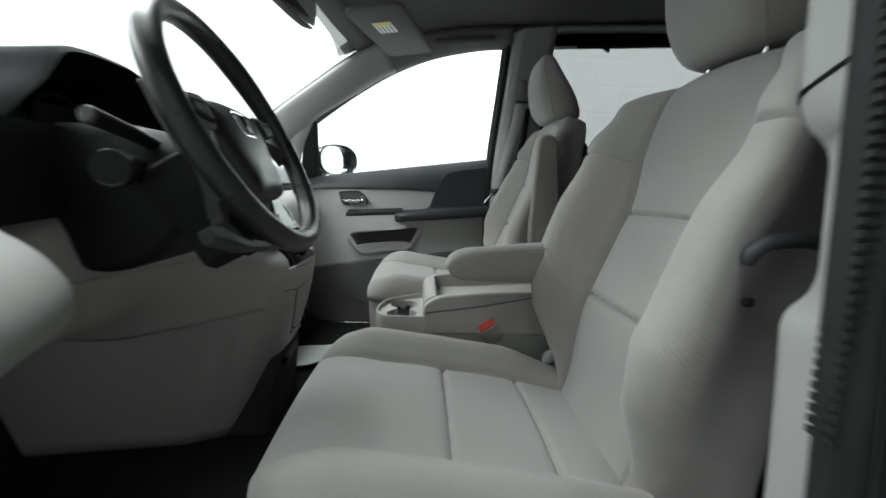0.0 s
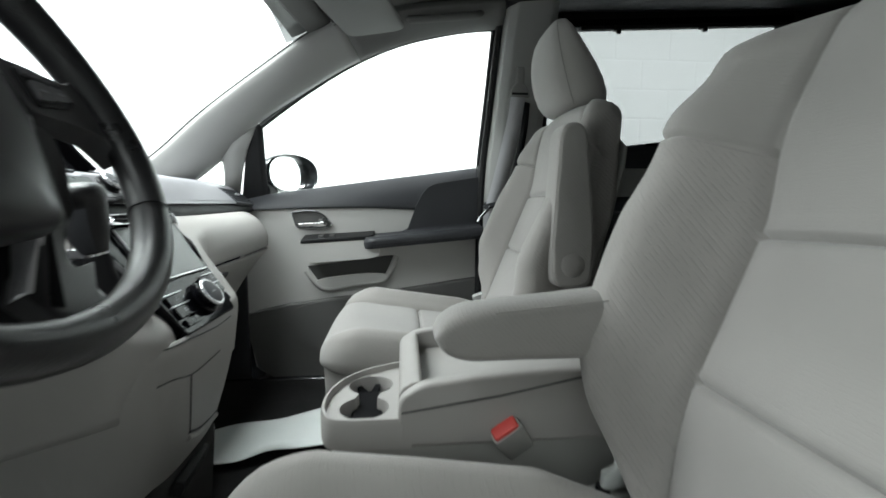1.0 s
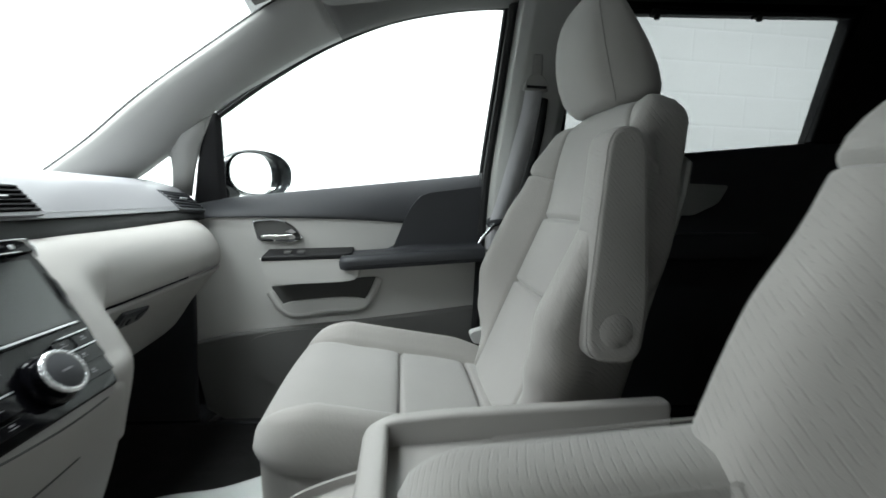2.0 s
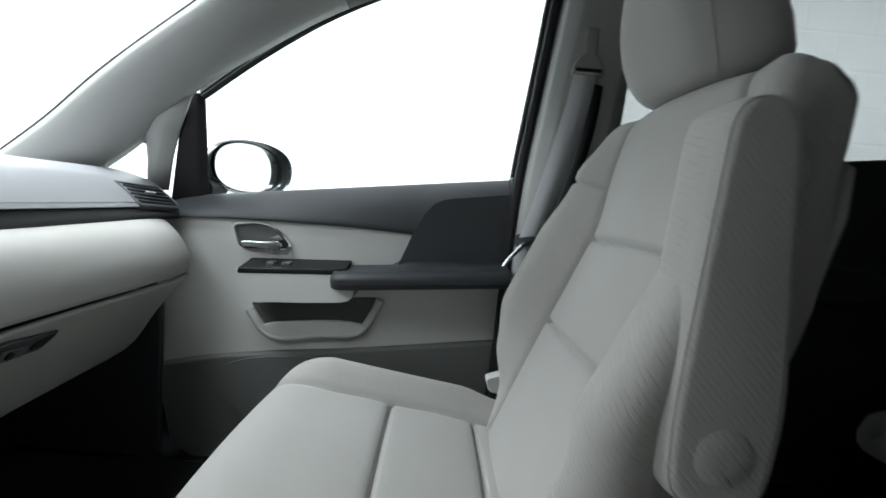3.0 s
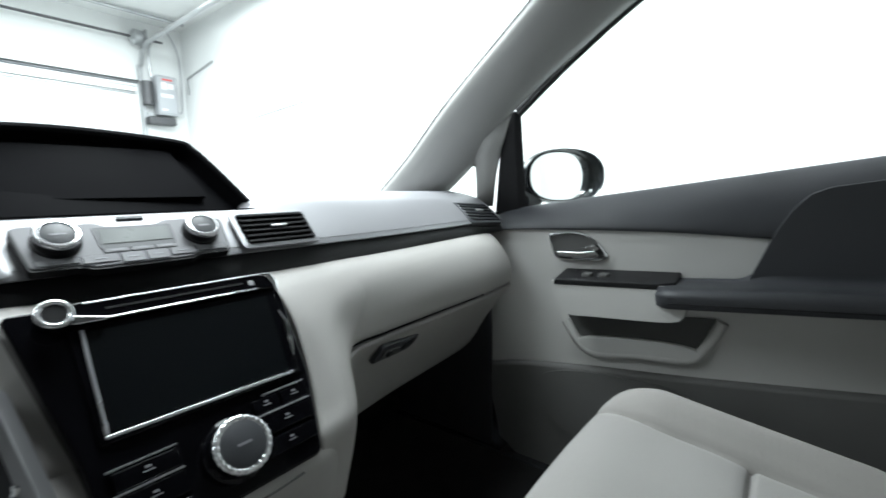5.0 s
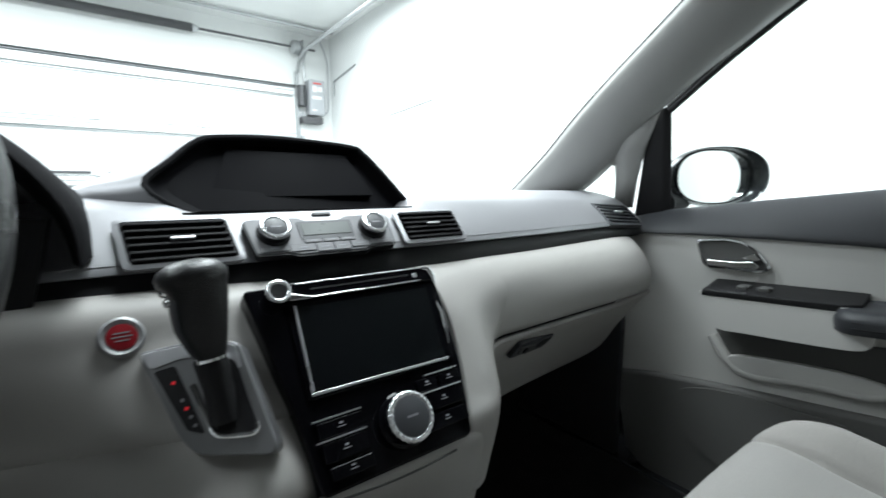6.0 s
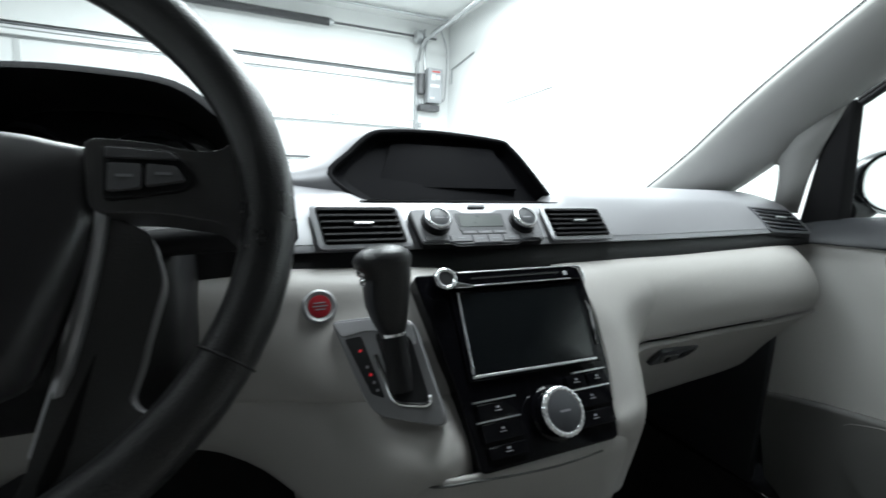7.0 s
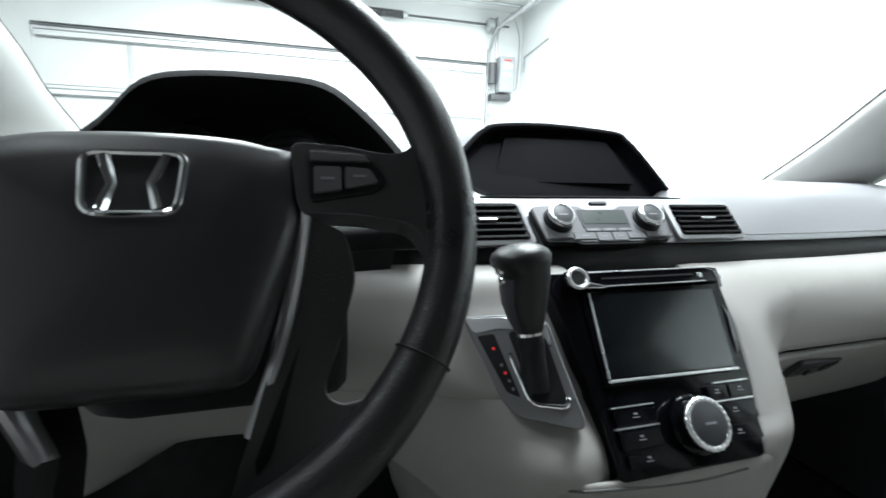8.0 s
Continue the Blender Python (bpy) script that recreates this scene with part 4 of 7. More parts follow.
def console():
    t = thing("center_console", (-0.05, 0.01, 0.42), "grey plastic console between the seats with two cup holders", "console")
    body = rounded([(-0.285, -0.10), (-0.272, 0.05), (-0.17, 0.130), (0.24, 0.138), (0.24, -0.126), (-0.23, -0.128)], 0.05, 5)
    part("body", loft([[(-0.02 + (x + 0.02) * s, 0.005 + (y - 0.005) * s, z) for x, y in body] for z, s in ((0.42, 0.98), (0.60, 0.985), (0.66, 0.99), (0.702, 1.0))], True, False), M_GREYD, t, bevel=0.004)
    deck = [(x, y) for x, y, _ in curve_through([(-0.165, 0.095, 0), (-0.205, 0.078, 0), (-0.250, 0.048, 0), (-0.280, 0.004, 0), (-0.293, -0.050, 0), (-0.288, -0.100, 0), (-0.262, -0.128, 0), (-0.165, -0.131, 0)], 5)]
    c1, c2, r = (-0.228, 0.008), (-0.232, -0.072), 0.0355
    hole = []
    for k in range(25):
        q = math.radians(-62 + (62 + 242) * k / 24)
        hole.append((c1[0] + r * math.cos(q), c1[1] + r * math.sin(q)))
    for k in range(25):
        q = math.radians(118 + (62 + 242) * k / 24)
        hole.append((c2[0] + r * math.cos(q), c2[1] + r * math.sin(q)))
    mx, my = -0.224, -0.020

    def inset(f):
        return [(mx + (x - mx) * f, my + (y - my) * f) for x, y in deck]

    part("deck_rim", loft([[(x, y, 0.690) for x, y in inset(1.0)], [(x, y, 0.724) for x, y in inset(1.0)], [(x, y, 0.731) for x, y in inset(0.975)], [(x, y, 0.731) for x, y in inset(0.93)], [(x, y, 0.721) for x, y in inset(0.90)]], True, False), M_GREY, t, "light grey raised rim round the cup holders", angle=50)
    cc = (-0.230, -0.032)
    turns = [2 * math.pi * k / 96 for k in range(96)]
    edge_in, edge_out = [reach(hole, cc, q) for q in turns], [reach(inset(0.92), cc, q) for q in turns]
    part("deck", loft([[(x, y, 0.7215) for x, y in edge_in], [(x, y, 0.7215) for x, y in edge_out]], True, False), M_GREY, t, "light grey cup holder deck")
    well = part("cup_well", loft([[(x, y, 0.7215) for x, y in edge_in], [(-0.23 + (x + 0.23) * 0.97, -0.032 + (y + 0.032) * 0.985, 0.716) for x, y in edge_in], [(-0.23 + (x + 0.23) * 0.88, -0.032 + (y + 0.032) * 0.95, 0.655) for x, y in edge_in]], True, False), M_GREY, t, "deep double cup holder well", angle=50)
    part("liner", extrude([(-0.23 + (x + 0.23) * 0.80, -0.032 + (y + 0.032) * 0.90, 0.655) for x, y in hole], (0, 0, 0.034)), M_HOOD, well, "black rubber liner")
    for (cx, cy), angles in ((c1, (20, 75, 130, 185)), (c2, (175, 230, 285, 340))):
        for q in angles:
            ca, sa = math.cos(math.radians(q)), math.sin(math.radians(q))
            part("finger", extrude([(cx + ca * 0.034 - sa * 0.004, cy + sa * 0.034 + ca * 0.004, 0.709), (cx + ca * 0.034 + sa * 0.004, cy + sa * 0.034 - ca * 0.004, 0.709), (cx + ca * 0.014 + sa * 0.006, cy + sa * 0.014 - ca * 0.006, 0.703), (cx + ca * 0.014 - sa * 0.006, cy + sa * 0.014 + ca * 0.006, 0.703)], (0, 0, -0.02)), M_HOOD, well, "black rubber cup finger")
    part("bridge", box(-0.254, -0.206, -0.092, 0.028, 0.660, 0.7040), M_HOOD, well, "black rubber bridge between the cups", bevel=0.004)
    # storage box with an open tray
    prof = rounded([(-0.184, 0.690), (-0.182, 0.758), (-0.150, 0.777), (-0.07, 0.785), (0.24, 0.800), (0.24, 0.690)], 0.014, 5)
    part("box_side", xz(prof, -0.131, -0.108), M_GREY, t, bevel=0.006, seg=3)
    part("box_side", xz(prof, 0.118, 0.140), M_GREY, t, bevel=0.006, seg=3)
    part("box_front", extrude([(-0.184, -0.112, 0.690), (-0.182, -0.112, 0.756), (-0.176, -0.112, 0.766), (-0.164, -0.112, 0.773), (-0.152, -0.112, 0.774), (-0.148, -0.112, 0.768), (-0.150, -0.112, 0.690)], (0, 0.234, 0)), M_GREY, t, bevel=0.005)
    part("tray", extrude([(-0.150, -0.110, 0.742), (0.235, -0.110, 0.766), (0.235, -0.110, 0.746), (-0.150, -0.110, 0.722)], (0, 0.230, 0)), M_GREY, t, "light grey tray floor", bevel=0.002)
    part("latch", extrude([(-0.183, 0.030, 0.700), (-0.171, 0.030, 0.750), (-0.162, 0.030, 0.756), (-0.168, 0.030, 0.700)], (0, 0.05, 0)), M_GREY, t, "grey lid catch", bevel=0.003)
    part("seam", extrude([(-0.178, -0.1325, 0.7385), (-0.045, -0.1325, 0.757), (0.10, -0.1325, 0.785), (0.10, -0.1325, 0.7875), (-0.045, -0.1325, 0.7595), (-0.178, -0.1325, 0.7405)], (0, 0.002, 0)), M_RECESS, t)


console()


def paper_mat():
    t = thing("paper_floor_mat", (-0.5, 0.42, 0.422), "creased white paper mat on the dark passenger floor", "floor mat")
    secs = []
    for i in range(25):
        u = i / 24
        row = []
        for j in range(17):
            v = j / 16
            x = -0.74 + 0.40 * u + 0.03 * v
            y = 0.24 + 0.10 * u + 0.20 * v + 0.05 * u * v + 0.006 * math.sin(9 * u)
            z = 0.4245 + 0.014 * (1 - v) ** 2 + 0.004 * math.sin(7 * u + 3 * v) ** 2 + 0.018 * bell(v - 0.1, 0.12) * bell(u - 0.62, 0.10)
            row.append((x, y, z))
        secs.append(row)
    part("sheet", loft(secs, False), M_PAPER, t, angle=60, solid=0.001)


paper_mat()

# ---- dashboard ----
dash = thing("dashboard", (-0.75, 0.0, 0.7), "two-tone grey dashboard with satin silver upper band", "dashboard")


def strip(rows, n=6, sub=4):
    """A skin from lines of points (x, y, z), smoothed along and across."""
    lines = [curve_through(r, n) for r in rows]
    cols = list(zip(*lines))
    return loft([curve_through(c, sub) for c in cols], False)


# upper band: windscreen base to lower edge of the vents, from driver's end to passenger's end
YS = [-0.80, -0.66, -0.52, -0.40, -0.26, -0.16, -0.115, -0.085, -0.02, 0.10, 0.20, 0.235, 0.30, 0.42, 0.60, 0.74, 0.845]


def top_row(kind):
    out = []
    for y in YS:
        e = smooth((abs(y - 0.02) - 0.35) / 0.5)
        sunk = 1.0 if -0.1 < y < 0.21 else 0.0
        if kind == 0:
            out.append((-1.29 + 0.20 * (y / 0.8) ** 2, y, 1.068))
        elif kind == 1:
            out.append((-1.02 + 0.08 * e, y, 1.092))
        elif kind == 2:
            out.append((-0.86 + 0.02 * e, y, 1.098 - 0.004 * e - 0.036 * sunk))
        elif kind == 3:
            out.append((-0.765, y, 1.086 - 0.008 * e - 0.020 * sunk))
        elif kind == 4:
            out.append((-0.722 - 0.010 * e, y, 1.070 - 0.008 * e))
        elif kind == 5:
            out.append((-0.668 - 0.016 * e, y, 1.021 + 0.001 * e))
        elif kind == 6:
            out.append((-0.680 - 0.02 * e, y, 1.017 + 0.002 * e))
    return out


pad_mesh = strip([top_row(k) for k in range(7)], 5, 5)
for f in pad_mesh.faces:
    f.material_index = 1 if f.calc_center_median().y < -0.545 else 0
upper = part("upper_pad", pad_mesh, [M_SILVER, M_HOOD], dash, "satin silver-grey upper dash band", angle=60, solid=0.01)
# black strip under it, standing in for the shade there
part("shade_band", strip([[(x - 0.030, y, z + 0.008) for x, y, z in top_row(5)], [(x - 0.008, y, z - 0.002) for x, y, z in top_row(5)], [(x + 0.008, y, z - 0.038 + 0.010 * smooth((y - 0.2) / 0.5)) for x, y, z in top_row(5)], [(x - 0.03, y, z - 0.046 + 0.010 * smooth((y - 0.2) / 0.5)) for x, y, z in top_row(5)]], 5, 4), M_BLACK, dash, "black band for the shade under the upper dash", angle=50, solid=0.004)

# passenger side lower dash: bulge, seam, glovebox
GY = [0.165, 0.22, 0.27, 0.33, 0.45, 0.60, 0.72, 0.775, 0.80]


def pad(rows):
    return strip([[(x, y, z) for (x, z), y in zip(r, GY)] for r in rows], 4, 4)


bulge = [
    [(-0.680, 0.985), (-0.685, 0.987), (-0.690, 0.990), (-0.695, 0.991), (-0.705, 0.994), (-0.712, 0.997), (-0.715, 0.999), (-0.716, 0.999), (-0.717, 0.999)],
    [(-0.630, 0.978), (-0.636, 0.980), (-0.642, 0.985), (-0.648, 0.987), (-0.655, 0.989), (-0.660, 0.991), (-0.662, 0.991), (-0.672, 0.989), (-0.692, 0.985)],
    [(-0.598, 0.950), (-0.600, 0.952), (-0.606, 0.956), (-0.612, 0.962), (-0.618, 0.968), (-0.622, 0.970), (-0.624, 0.968), (-0.640, 0.960), (-0.68, 0.955)],
    [(-0.566, 0.905), (-0.574, 0.912), (-0.592, 0.918), (-0.596, 0.921), (-0.596, 0.925), (-0.596, 0.925), (-0.600, 0.923), (-0.618, 0.920), (-0.67, 0.92)],
    [(-0.545, 0.872), (-0.556, 0.878), (-0.584, 0.882), (-0.590, 0.881), (-0.592, 0.882), (-0.592, 0.884), (-0.598, 0.886), (-0.620, 0.886), (-0.67, 0.886)],
]
part("lower_pad", pad(bulge), M_GREY, dash, "light grey bulging lower dash pad", angle=60, solid=0.01)
glove = [
    [(-0.553, 0.865), (-0.562, 0.870), (-0.590, 0.875), (-0.597, 0.874), (-0.600, 0.875), (-0.600, 0.877), (-0.606, 0.879), (-0.625, 0.880), (-0.670, 0.880)],
    [(-0.564, 0.840), (-0.572, 0.845), (-0.602, 0.850), (-0.612, 0.850), (-0.618, 0.850), (-0.622, 0.852), (-0.630, 0.853), (-0.647, 0.854), (-0.692, 0.854)],
    [(-0.589, 0.774), (-0.599, 0.774), (-0.636, 0.784), (-0.656, 0.784), (-0.668, 0.787), (-0.674, 0.789), (-0.679, 0.790), (-0.694, 0.792), (-0.734, 0.792)],
    [(-0.622, 0.672), (-0.635, 0.672), (-0.692, 0.687), (-0.717, 0.690), (-0.733, 0.694), (-0.743, 0.697), (-0.749, 0.700), (-0.757, 0.702), (-0.787, 0.702)],
    [(-0.780, 0.645), (-0.780, 0.645), (-0.800, 0.660), (-0.820, 0.665), (-0.840, 0.667), (-0.850, 0.670), (-0.850, 0.673), (-0.860, 0.675), (-0.880, 0.675)],
]
gb = part("glovebox", pad([[p for p in r] for r in glove]), M_GREY, dash, "light grey glovebox door, shut", angle=60, solid=0.008)
# glovebox catch in a shallow dish
gm = plane((-0.604, 0.368, 0.8445), (-0.030, 0.15, -0.022), (0.55, 0, 1))
part("catch_dish", plate(gm, rounded([(-0.055, -0.020), (0.045, -0.012), (0.062, 0.016), (-0.045, 0.010)], 0.006), -0.004, 0.0035), M_DARK, gb, "dark recessed catch plate", bevel=0.002)
part("catch", plate(gm, rounded(rect(-0.038, -0.013, 0.010, 0.002), 0.005), 0.003, 0.006), M_RECESS, gb, "grey glovebox catch", bevel=0.003)
part("lock", disc_stack(moved(gm, -0.022, -0.005, 0.0075), [(0.006, -0.002), (0.006, 0.001), (0.002, 0.001)], 16), M_BLACK, gb)
# thin black plate painted in as shade beside the catch
part("catch_shadow", plate(gm, rounded([(0.018, -0.008), (0.045, -0.004), (0.056, 0.012), (0.020, 0.004)], 0.004), 0.004, 0.0052), M_BLACK, gb, "black patch for the shade beside the catch")

# air vents on the face of the upper band
VU = Vector((-0.0425, 0, 0.0425)).normalized()


def face(y, x=-0.680, z=1.041):
    return plane((x, y, z), (0, 1, 0), VU)


def air_vent(y, half, hh, tilt, label, slats=6):
    m = face(y, -0.6845, 1.0425)
    out = [(-half + tilt, hh), (half, hh), (half + tilt, -hh), (-half + 2 * tilt, -hh)]
    ob = part("air_vent", plate(m, rounded(out, 0.006), -0.002, 0.0042), M_VENT, dash, label)
    for k in range(slats):
        b = -hh + (k + 0.5) * 2 * hh / slats
        sh = tilt * (1 - (b + hh) / (2 * hh))
        part("slat", plate(m, rect(-half + tilt + sh + 0.003, b - 0.0026, half + sh - 0.003, b + 0.0006), 0.003, 0.009), M_VENT, ob, bevel=0.0006)
    part("slider", plate(m, rounded(rect(tilt - 0.010, -0.0025, tilt + 0.013, 0.0008), 0.001), 0.008, 0.012), M_ALU, ob, "bright vent slider", bevel=0.001)
    frame_o, frame_i = rounded([(a * 1.0 + (0.006 if a > tilt else -0.006), b + (0.005 if b > 0 else -0.005)) for a, b in out], 0.008), rounded(out, 0.006)
    part("surround", loft([[m @ Vector((a, b, 0.002)) for a, b in frame_o], [m @ Vector((a, b, 0.0045)) for a, b in frame_o], [m @ Vector((a, b, 0.006)) for a, b in frame_i], [m @ Vector((a, b, 0.002)) for a, b in frame_i]], True, False), M_SILVER, ob, "satin silver vent surround")


air_vent(-0.118, 0.054, 0.0285, 0.006, "black slatted air vent beside the steering wheel")
air_vent(0.222, 0.051, 0.0265, -0.002, "black slatted air vent")
# end vent by the door
em = plane((-0.708, 0.765, 1.036), (0.02, 0.16, -0.01), (-0.05, 0, 0.04))
ev = part("air_vent", plate(em, rounded([(-0.058, 0.026), (0.052, 0.026), (0.056, -0.034), (-0.052, -0.036)], 0.008), -0.004, 0.007), M_BLACK, dash, "black slatted end vent by the door", bevel=0.002)
for k in range(5):
    b = -0.030 + k * 0.0115
    part("slat", plate(em, rect(-0.050, b, 0.050, b + 0.003), 0.007, 0.013), M_DARK, ev)
er_o, er_i = rounded([(-0.065, 0.032), (0.058, 0.032), (0.062, -0.039), (-0.058, -0.042)], 0.010), rounded([(-0.058, 0.026), (0.052, 0.026), (0.056, -0.034), (-0.052, -0.036)], 0.008)
part("surround", loft([[em @ Vector((a, b, n)) for a, b in line] for line, n in ((er_o, 0.0), (er_o, 0.010), (er_i, 0.012), (er_i, 0.004))], True, False), M_DARK, ev, "dark vent surround", angle=50)
part("slider", plate(em, rect(-0.010, -0.003, 0.016, 0.002), 0.012, 0.017), M_ALU, ev, bevel=0.001)

# climate panel with two knobs and a small display
cm = face(0.049, -0.677, 1.040)
panel_line = [(-0.097, 0.024), (-0.090, 0.028), (-0.030, 0.028), (-0.022, 0.022), (0.024, 0.022), (0.032, 0.028), (0.090, 0.028), (0.097, 0.024), (0.090, -0.0255), (0.052, -0.0265), (0.046, -0.0305), (-0.044, -0.0305), (-0.052, -0.0265), (-0.090, -0.0255)]
part("panel_gap", plate(cm, rounded([(a * 1.012, b * 1.04 - 0.001) for a, b in panel_line], 0.004), -0.004, 0.0058), M_BLACK, dash, "dark joint round the climate panel")
cp = part("climate_panel", plate(cm, rounded(panel_line, 0.004), -0.004, 0.0072), M_CLIM, dash, "satin silver climate control panel", bevel=0.0015)
part("display", plate(cm, rounded([(-0.036, 0.020), (0.038, 0.020), (0.036, -0.010), (-0.034, -0.010)], 0.003), 0.006, 0.0080), M_DARK, cp, "small dark framed display")
part("lcd", plate(cm, rect(-0.031, -0.003, 0.033, 0.016), 0.0080, 0.0086), M_LCD, cp, "grey liquid crystal display")
part("button", plate(cm, rounded(rect(-0.012, 0.0275, 0.014, 0.0325), 0.002), 0.006, 0.011), M_DARK, cp, "dark hazard button", bevel=0.001)
for a in (-0.066, 0.066):
    km = moved(cm, a, 0.004, 0.007)
    kn = part("knob", disc_stack(km, [(0.0200, 0), (0.0196, 0.002), (0.0180, 0.003), (0.0180, 0.010)], 40), M_BLACK, cp, "chrome-ringed rotary knob")
    part("knob_ring", disc_stack(moved(km, 0, 0, 0.009), [(0.0176, 0), (0.0184, 0.002), (0.0182, 0.0045), (0.0168, 0.0062), (0.0142, 0.0066), (0.0136, 0.0050)], 40), M_BRIGHT, kn, "chrome ring")
    part("knob_face", disc_stack(moved(km, 0, 0, 0.0137), [(0.0140, -0.001), (0.0138, 0.0004), (0.012, 0.0012), (0.001, 0.0014)], 32), M_DARK, kn, "dark knob face")
    part("mark", plate(moved(km, 0, -0.002, 0.0150), rect(-0.006, -0.001, 0.006, 0.001), 0, 0.0004), M_MARK, kn)
for a0, a1, b0, b1 in ((-0.086, -0.054, -0.0240, -0.0165), (-0.052, -0.022, -0.0265, -0.0165), (-0.020, 0.001, -0.0290, -0.0165), (0.003, 0.024, -0.0290, -0.0165), (0.026, 0.052, -0.0265, -0.0165), (0.054, 0.086, -0.0240, -0.0165),
                       (-0.032, -0.011, -0.0150, -0.0100), (-0.009, 0.012, -0.0150, -0.0100), (0.014, 0.034, -0.0150, -0.0100)):
    part("button_gap", plate(cm, rounded(rect(a0 - 0.001, b0 - 0.001, a1 + 0.001, b1 + 0.0008), 0.002), 0.0070, 0.0076), M_DARK, cp)
    bt = part("button", plate(cm, rounded(rect(a0, b0, a1, b1), 0.002), 0.0070, 0.0086), M_CLIM, cp, bevel=0.0006)
    part("mark", plate(cm, rect((a0 + a1) / 2 - 0.005, (b0 + b1) / 2 - 0.001, (a0 + a1) / 2 + 0.005, (b0 + b1) / 2 + 0.001), 0.0086, 0.0089), M_MARK, bt)


# centre display hood
HC = [(-0.745, -0.098, 1.072), (-0.768, -0.137, 1.104), (-0.792, -0.105, 1.136), (-0.808, -0.072, 1.163), (-0.815, -0.040, 1.171), (-0.820, 0.042, 1.1745), (-0.818, 0.152, 1.168), (-0.812, 0.172, 1.158), (-0.795, 0.192, 1.132), (-0.765, 0.236, 1.070)]
HCs = curve_through(HC, 4)
hood = part("display_hood", loft([[(x - 0.002, y, z) for x, y, z in HCs], [(x - 0.008, 0.055 + (y - 0.055) * 1.02, z + 0.004) for x, y, z in HCs], [(x - 0.05, 0.055 + (y - 0.055) * 1.05, z + 0.002) for x, y, z in HCs], [(x - 0.13, 0.055 + (y - 0.055) * 1.08, 1.075 + (z - 1.075) * 0.72) for x, y, z in HCs], [(x - 0.22, 0.055 + (y - 0.055) * 1.1, 1.06) for x, y, z in HCs]], False), M_SILVER, dash, "silver-grey hood over the centre display", angle=60)
part("hood_rim", tube([(x + 0.003, y, z) for x, y, z in HCs], 0.0045, 8), M_HOOD, hood, "matt black rim of the hood")
part("hood_lining", loft([[(x + 0.004, y, z) for x, y, z in HCs], [(x - 0.010, 0.055 + (y - 0.055) * 0.93, 1.076 + (z - 1.076) * 0.92) for x, y, z in HCs], [(x - 0.014, 0.055 + (y - 0.055) * 0.87, 1.082 + (z - 1.082) * 0.86) for x, y, z in HCs]], False), M_DISPLAY, hood, "matt black hood lining", angle=60)
part("display_back", extrude([(x - 0.0145, 0.055 + (y - 0.055) * 0.90, 1.078 + (z - 1.078) * 0.90) for x, y, z in HCs], (-0.005, 0, -0.002)), M_DISPLAY, hood)
HD = plane((-0.800, 0.052, 1.119), (0, 1, 0), (-0.62, 0, 1))
part("display", plate(HD, rounded([(-0.118, -0.036), (0.122, -0.036), (0.090, 0.040), (-0.086, 0.040)], 0.006), -0.002, 0.0045), M_DISPLAY, hood, "dark information display, off")
part("hood_lip", extrude([(-0.724, -0.104, 1.0695), (-0.726, 0.216, 1.0690), (-0.80, 0.226, 1.066), (-0.80, -0.118, 1.066)], (0, 0, 0.004)), M_HOOD, hood, "matt black lower hood lip")
part("hood_flank", loft([[(x + 0.006, y - 0.003, z + 0.001) for x, y, z in HCs[:19]], [(x + 0.000, y - 0.014, z - 0.001) for x, y, z in HCs[:19]], [(x - 0.022, y - 0.052, 1.080 + (z - 1.080) * 0.80) for x, y, z in HCs[:19]], [(x - 0.05, y - 0.10, 1.078 + (z - 1.078) * 0.42) for x, y, z in HCs[:19]], [(x - 0.07, y - 0.16, 1.070 + (z - 1.070) * 0.10) for x, y, z in HCs[:19]]], False), M_SILVER, hood, "satin silver shoulder of the hood", angle=60)
part("hood_flank", loft([[(x + 0.006, y + 0.004, z - 0.004) for x, y, z in HCs[-9:]], [(x - 0.03, y + 0.014, z - 0.006) for x, y, z in HCs[-9:]], [(x - 0.09, y + 0.03, 1.07 + (z - 1.07) * 0.75) for x, y, z in HCs[-9:]], [(x - 0.16, y + 0.045, 1.07) for x, y, z in HCs[-9:]]], False), M_SILVER, hood, "satin silver flank of the hood", angle=60)

# instrument cluster hood
CC = [(-0.655, -0.585, 1.060), (-0.655, -0.540, 1.100), (-0.658, -0.492, 1.140), (-0.662, -0.458, 1.176), (-0.664, -0.416, 1.187), (-0.665, -0.355, 1.189), (-0.664, -0.300, 1.184), (-0.660, -0.262, 1.158), (-0.655, -0.224, 1.118), (-0.650, -0.200, 1.075), (-0.645, -0.195, 1.03)]
CCs = curve_through(CC, 4)
clus = part("cluster_hood", loft([[(x + 0.006, y, z) for x, y, z in CCs], [(x - 0.004, -0.39 + (y + 0.39) * 1.03, z + 0.007) for x, y, z in CCs], [(x - 0.09, -0.39 + (y + 0.39) * 1.05, z + 0.002) for x, y, z in CCs], [(x - 0.20, -0.39 + (y + 0.39) * 1.10, 1.06 + (z - 1.06) * 0.7) for x, y, z in CCs], [(x - 0.32, -0.39 + (y + 0.39) * 1.2, 1.05 + (z - 1.05) * 0.2) for x, y, z in CCs]], False), M_HOOD, dash, "dark hood over the instrument cluster", angle=60)
part("hood_lining", loft([[(x + 0.006, y, z) for x, y, z in CCs], [(x - 0.06, -0.39 + (y + 0.39) * 0.93, 1.04 + (z - 1.04) * 0.90) for x, y, z in CCs], [(x - 0.11, -0.39 + (y + 0.39) * 0.88, 1.04 + (z - 1.04) * 0.85) for x, y, z in CCs]], False), M_BLACK, clus, "matt black hood lining", angle=60)
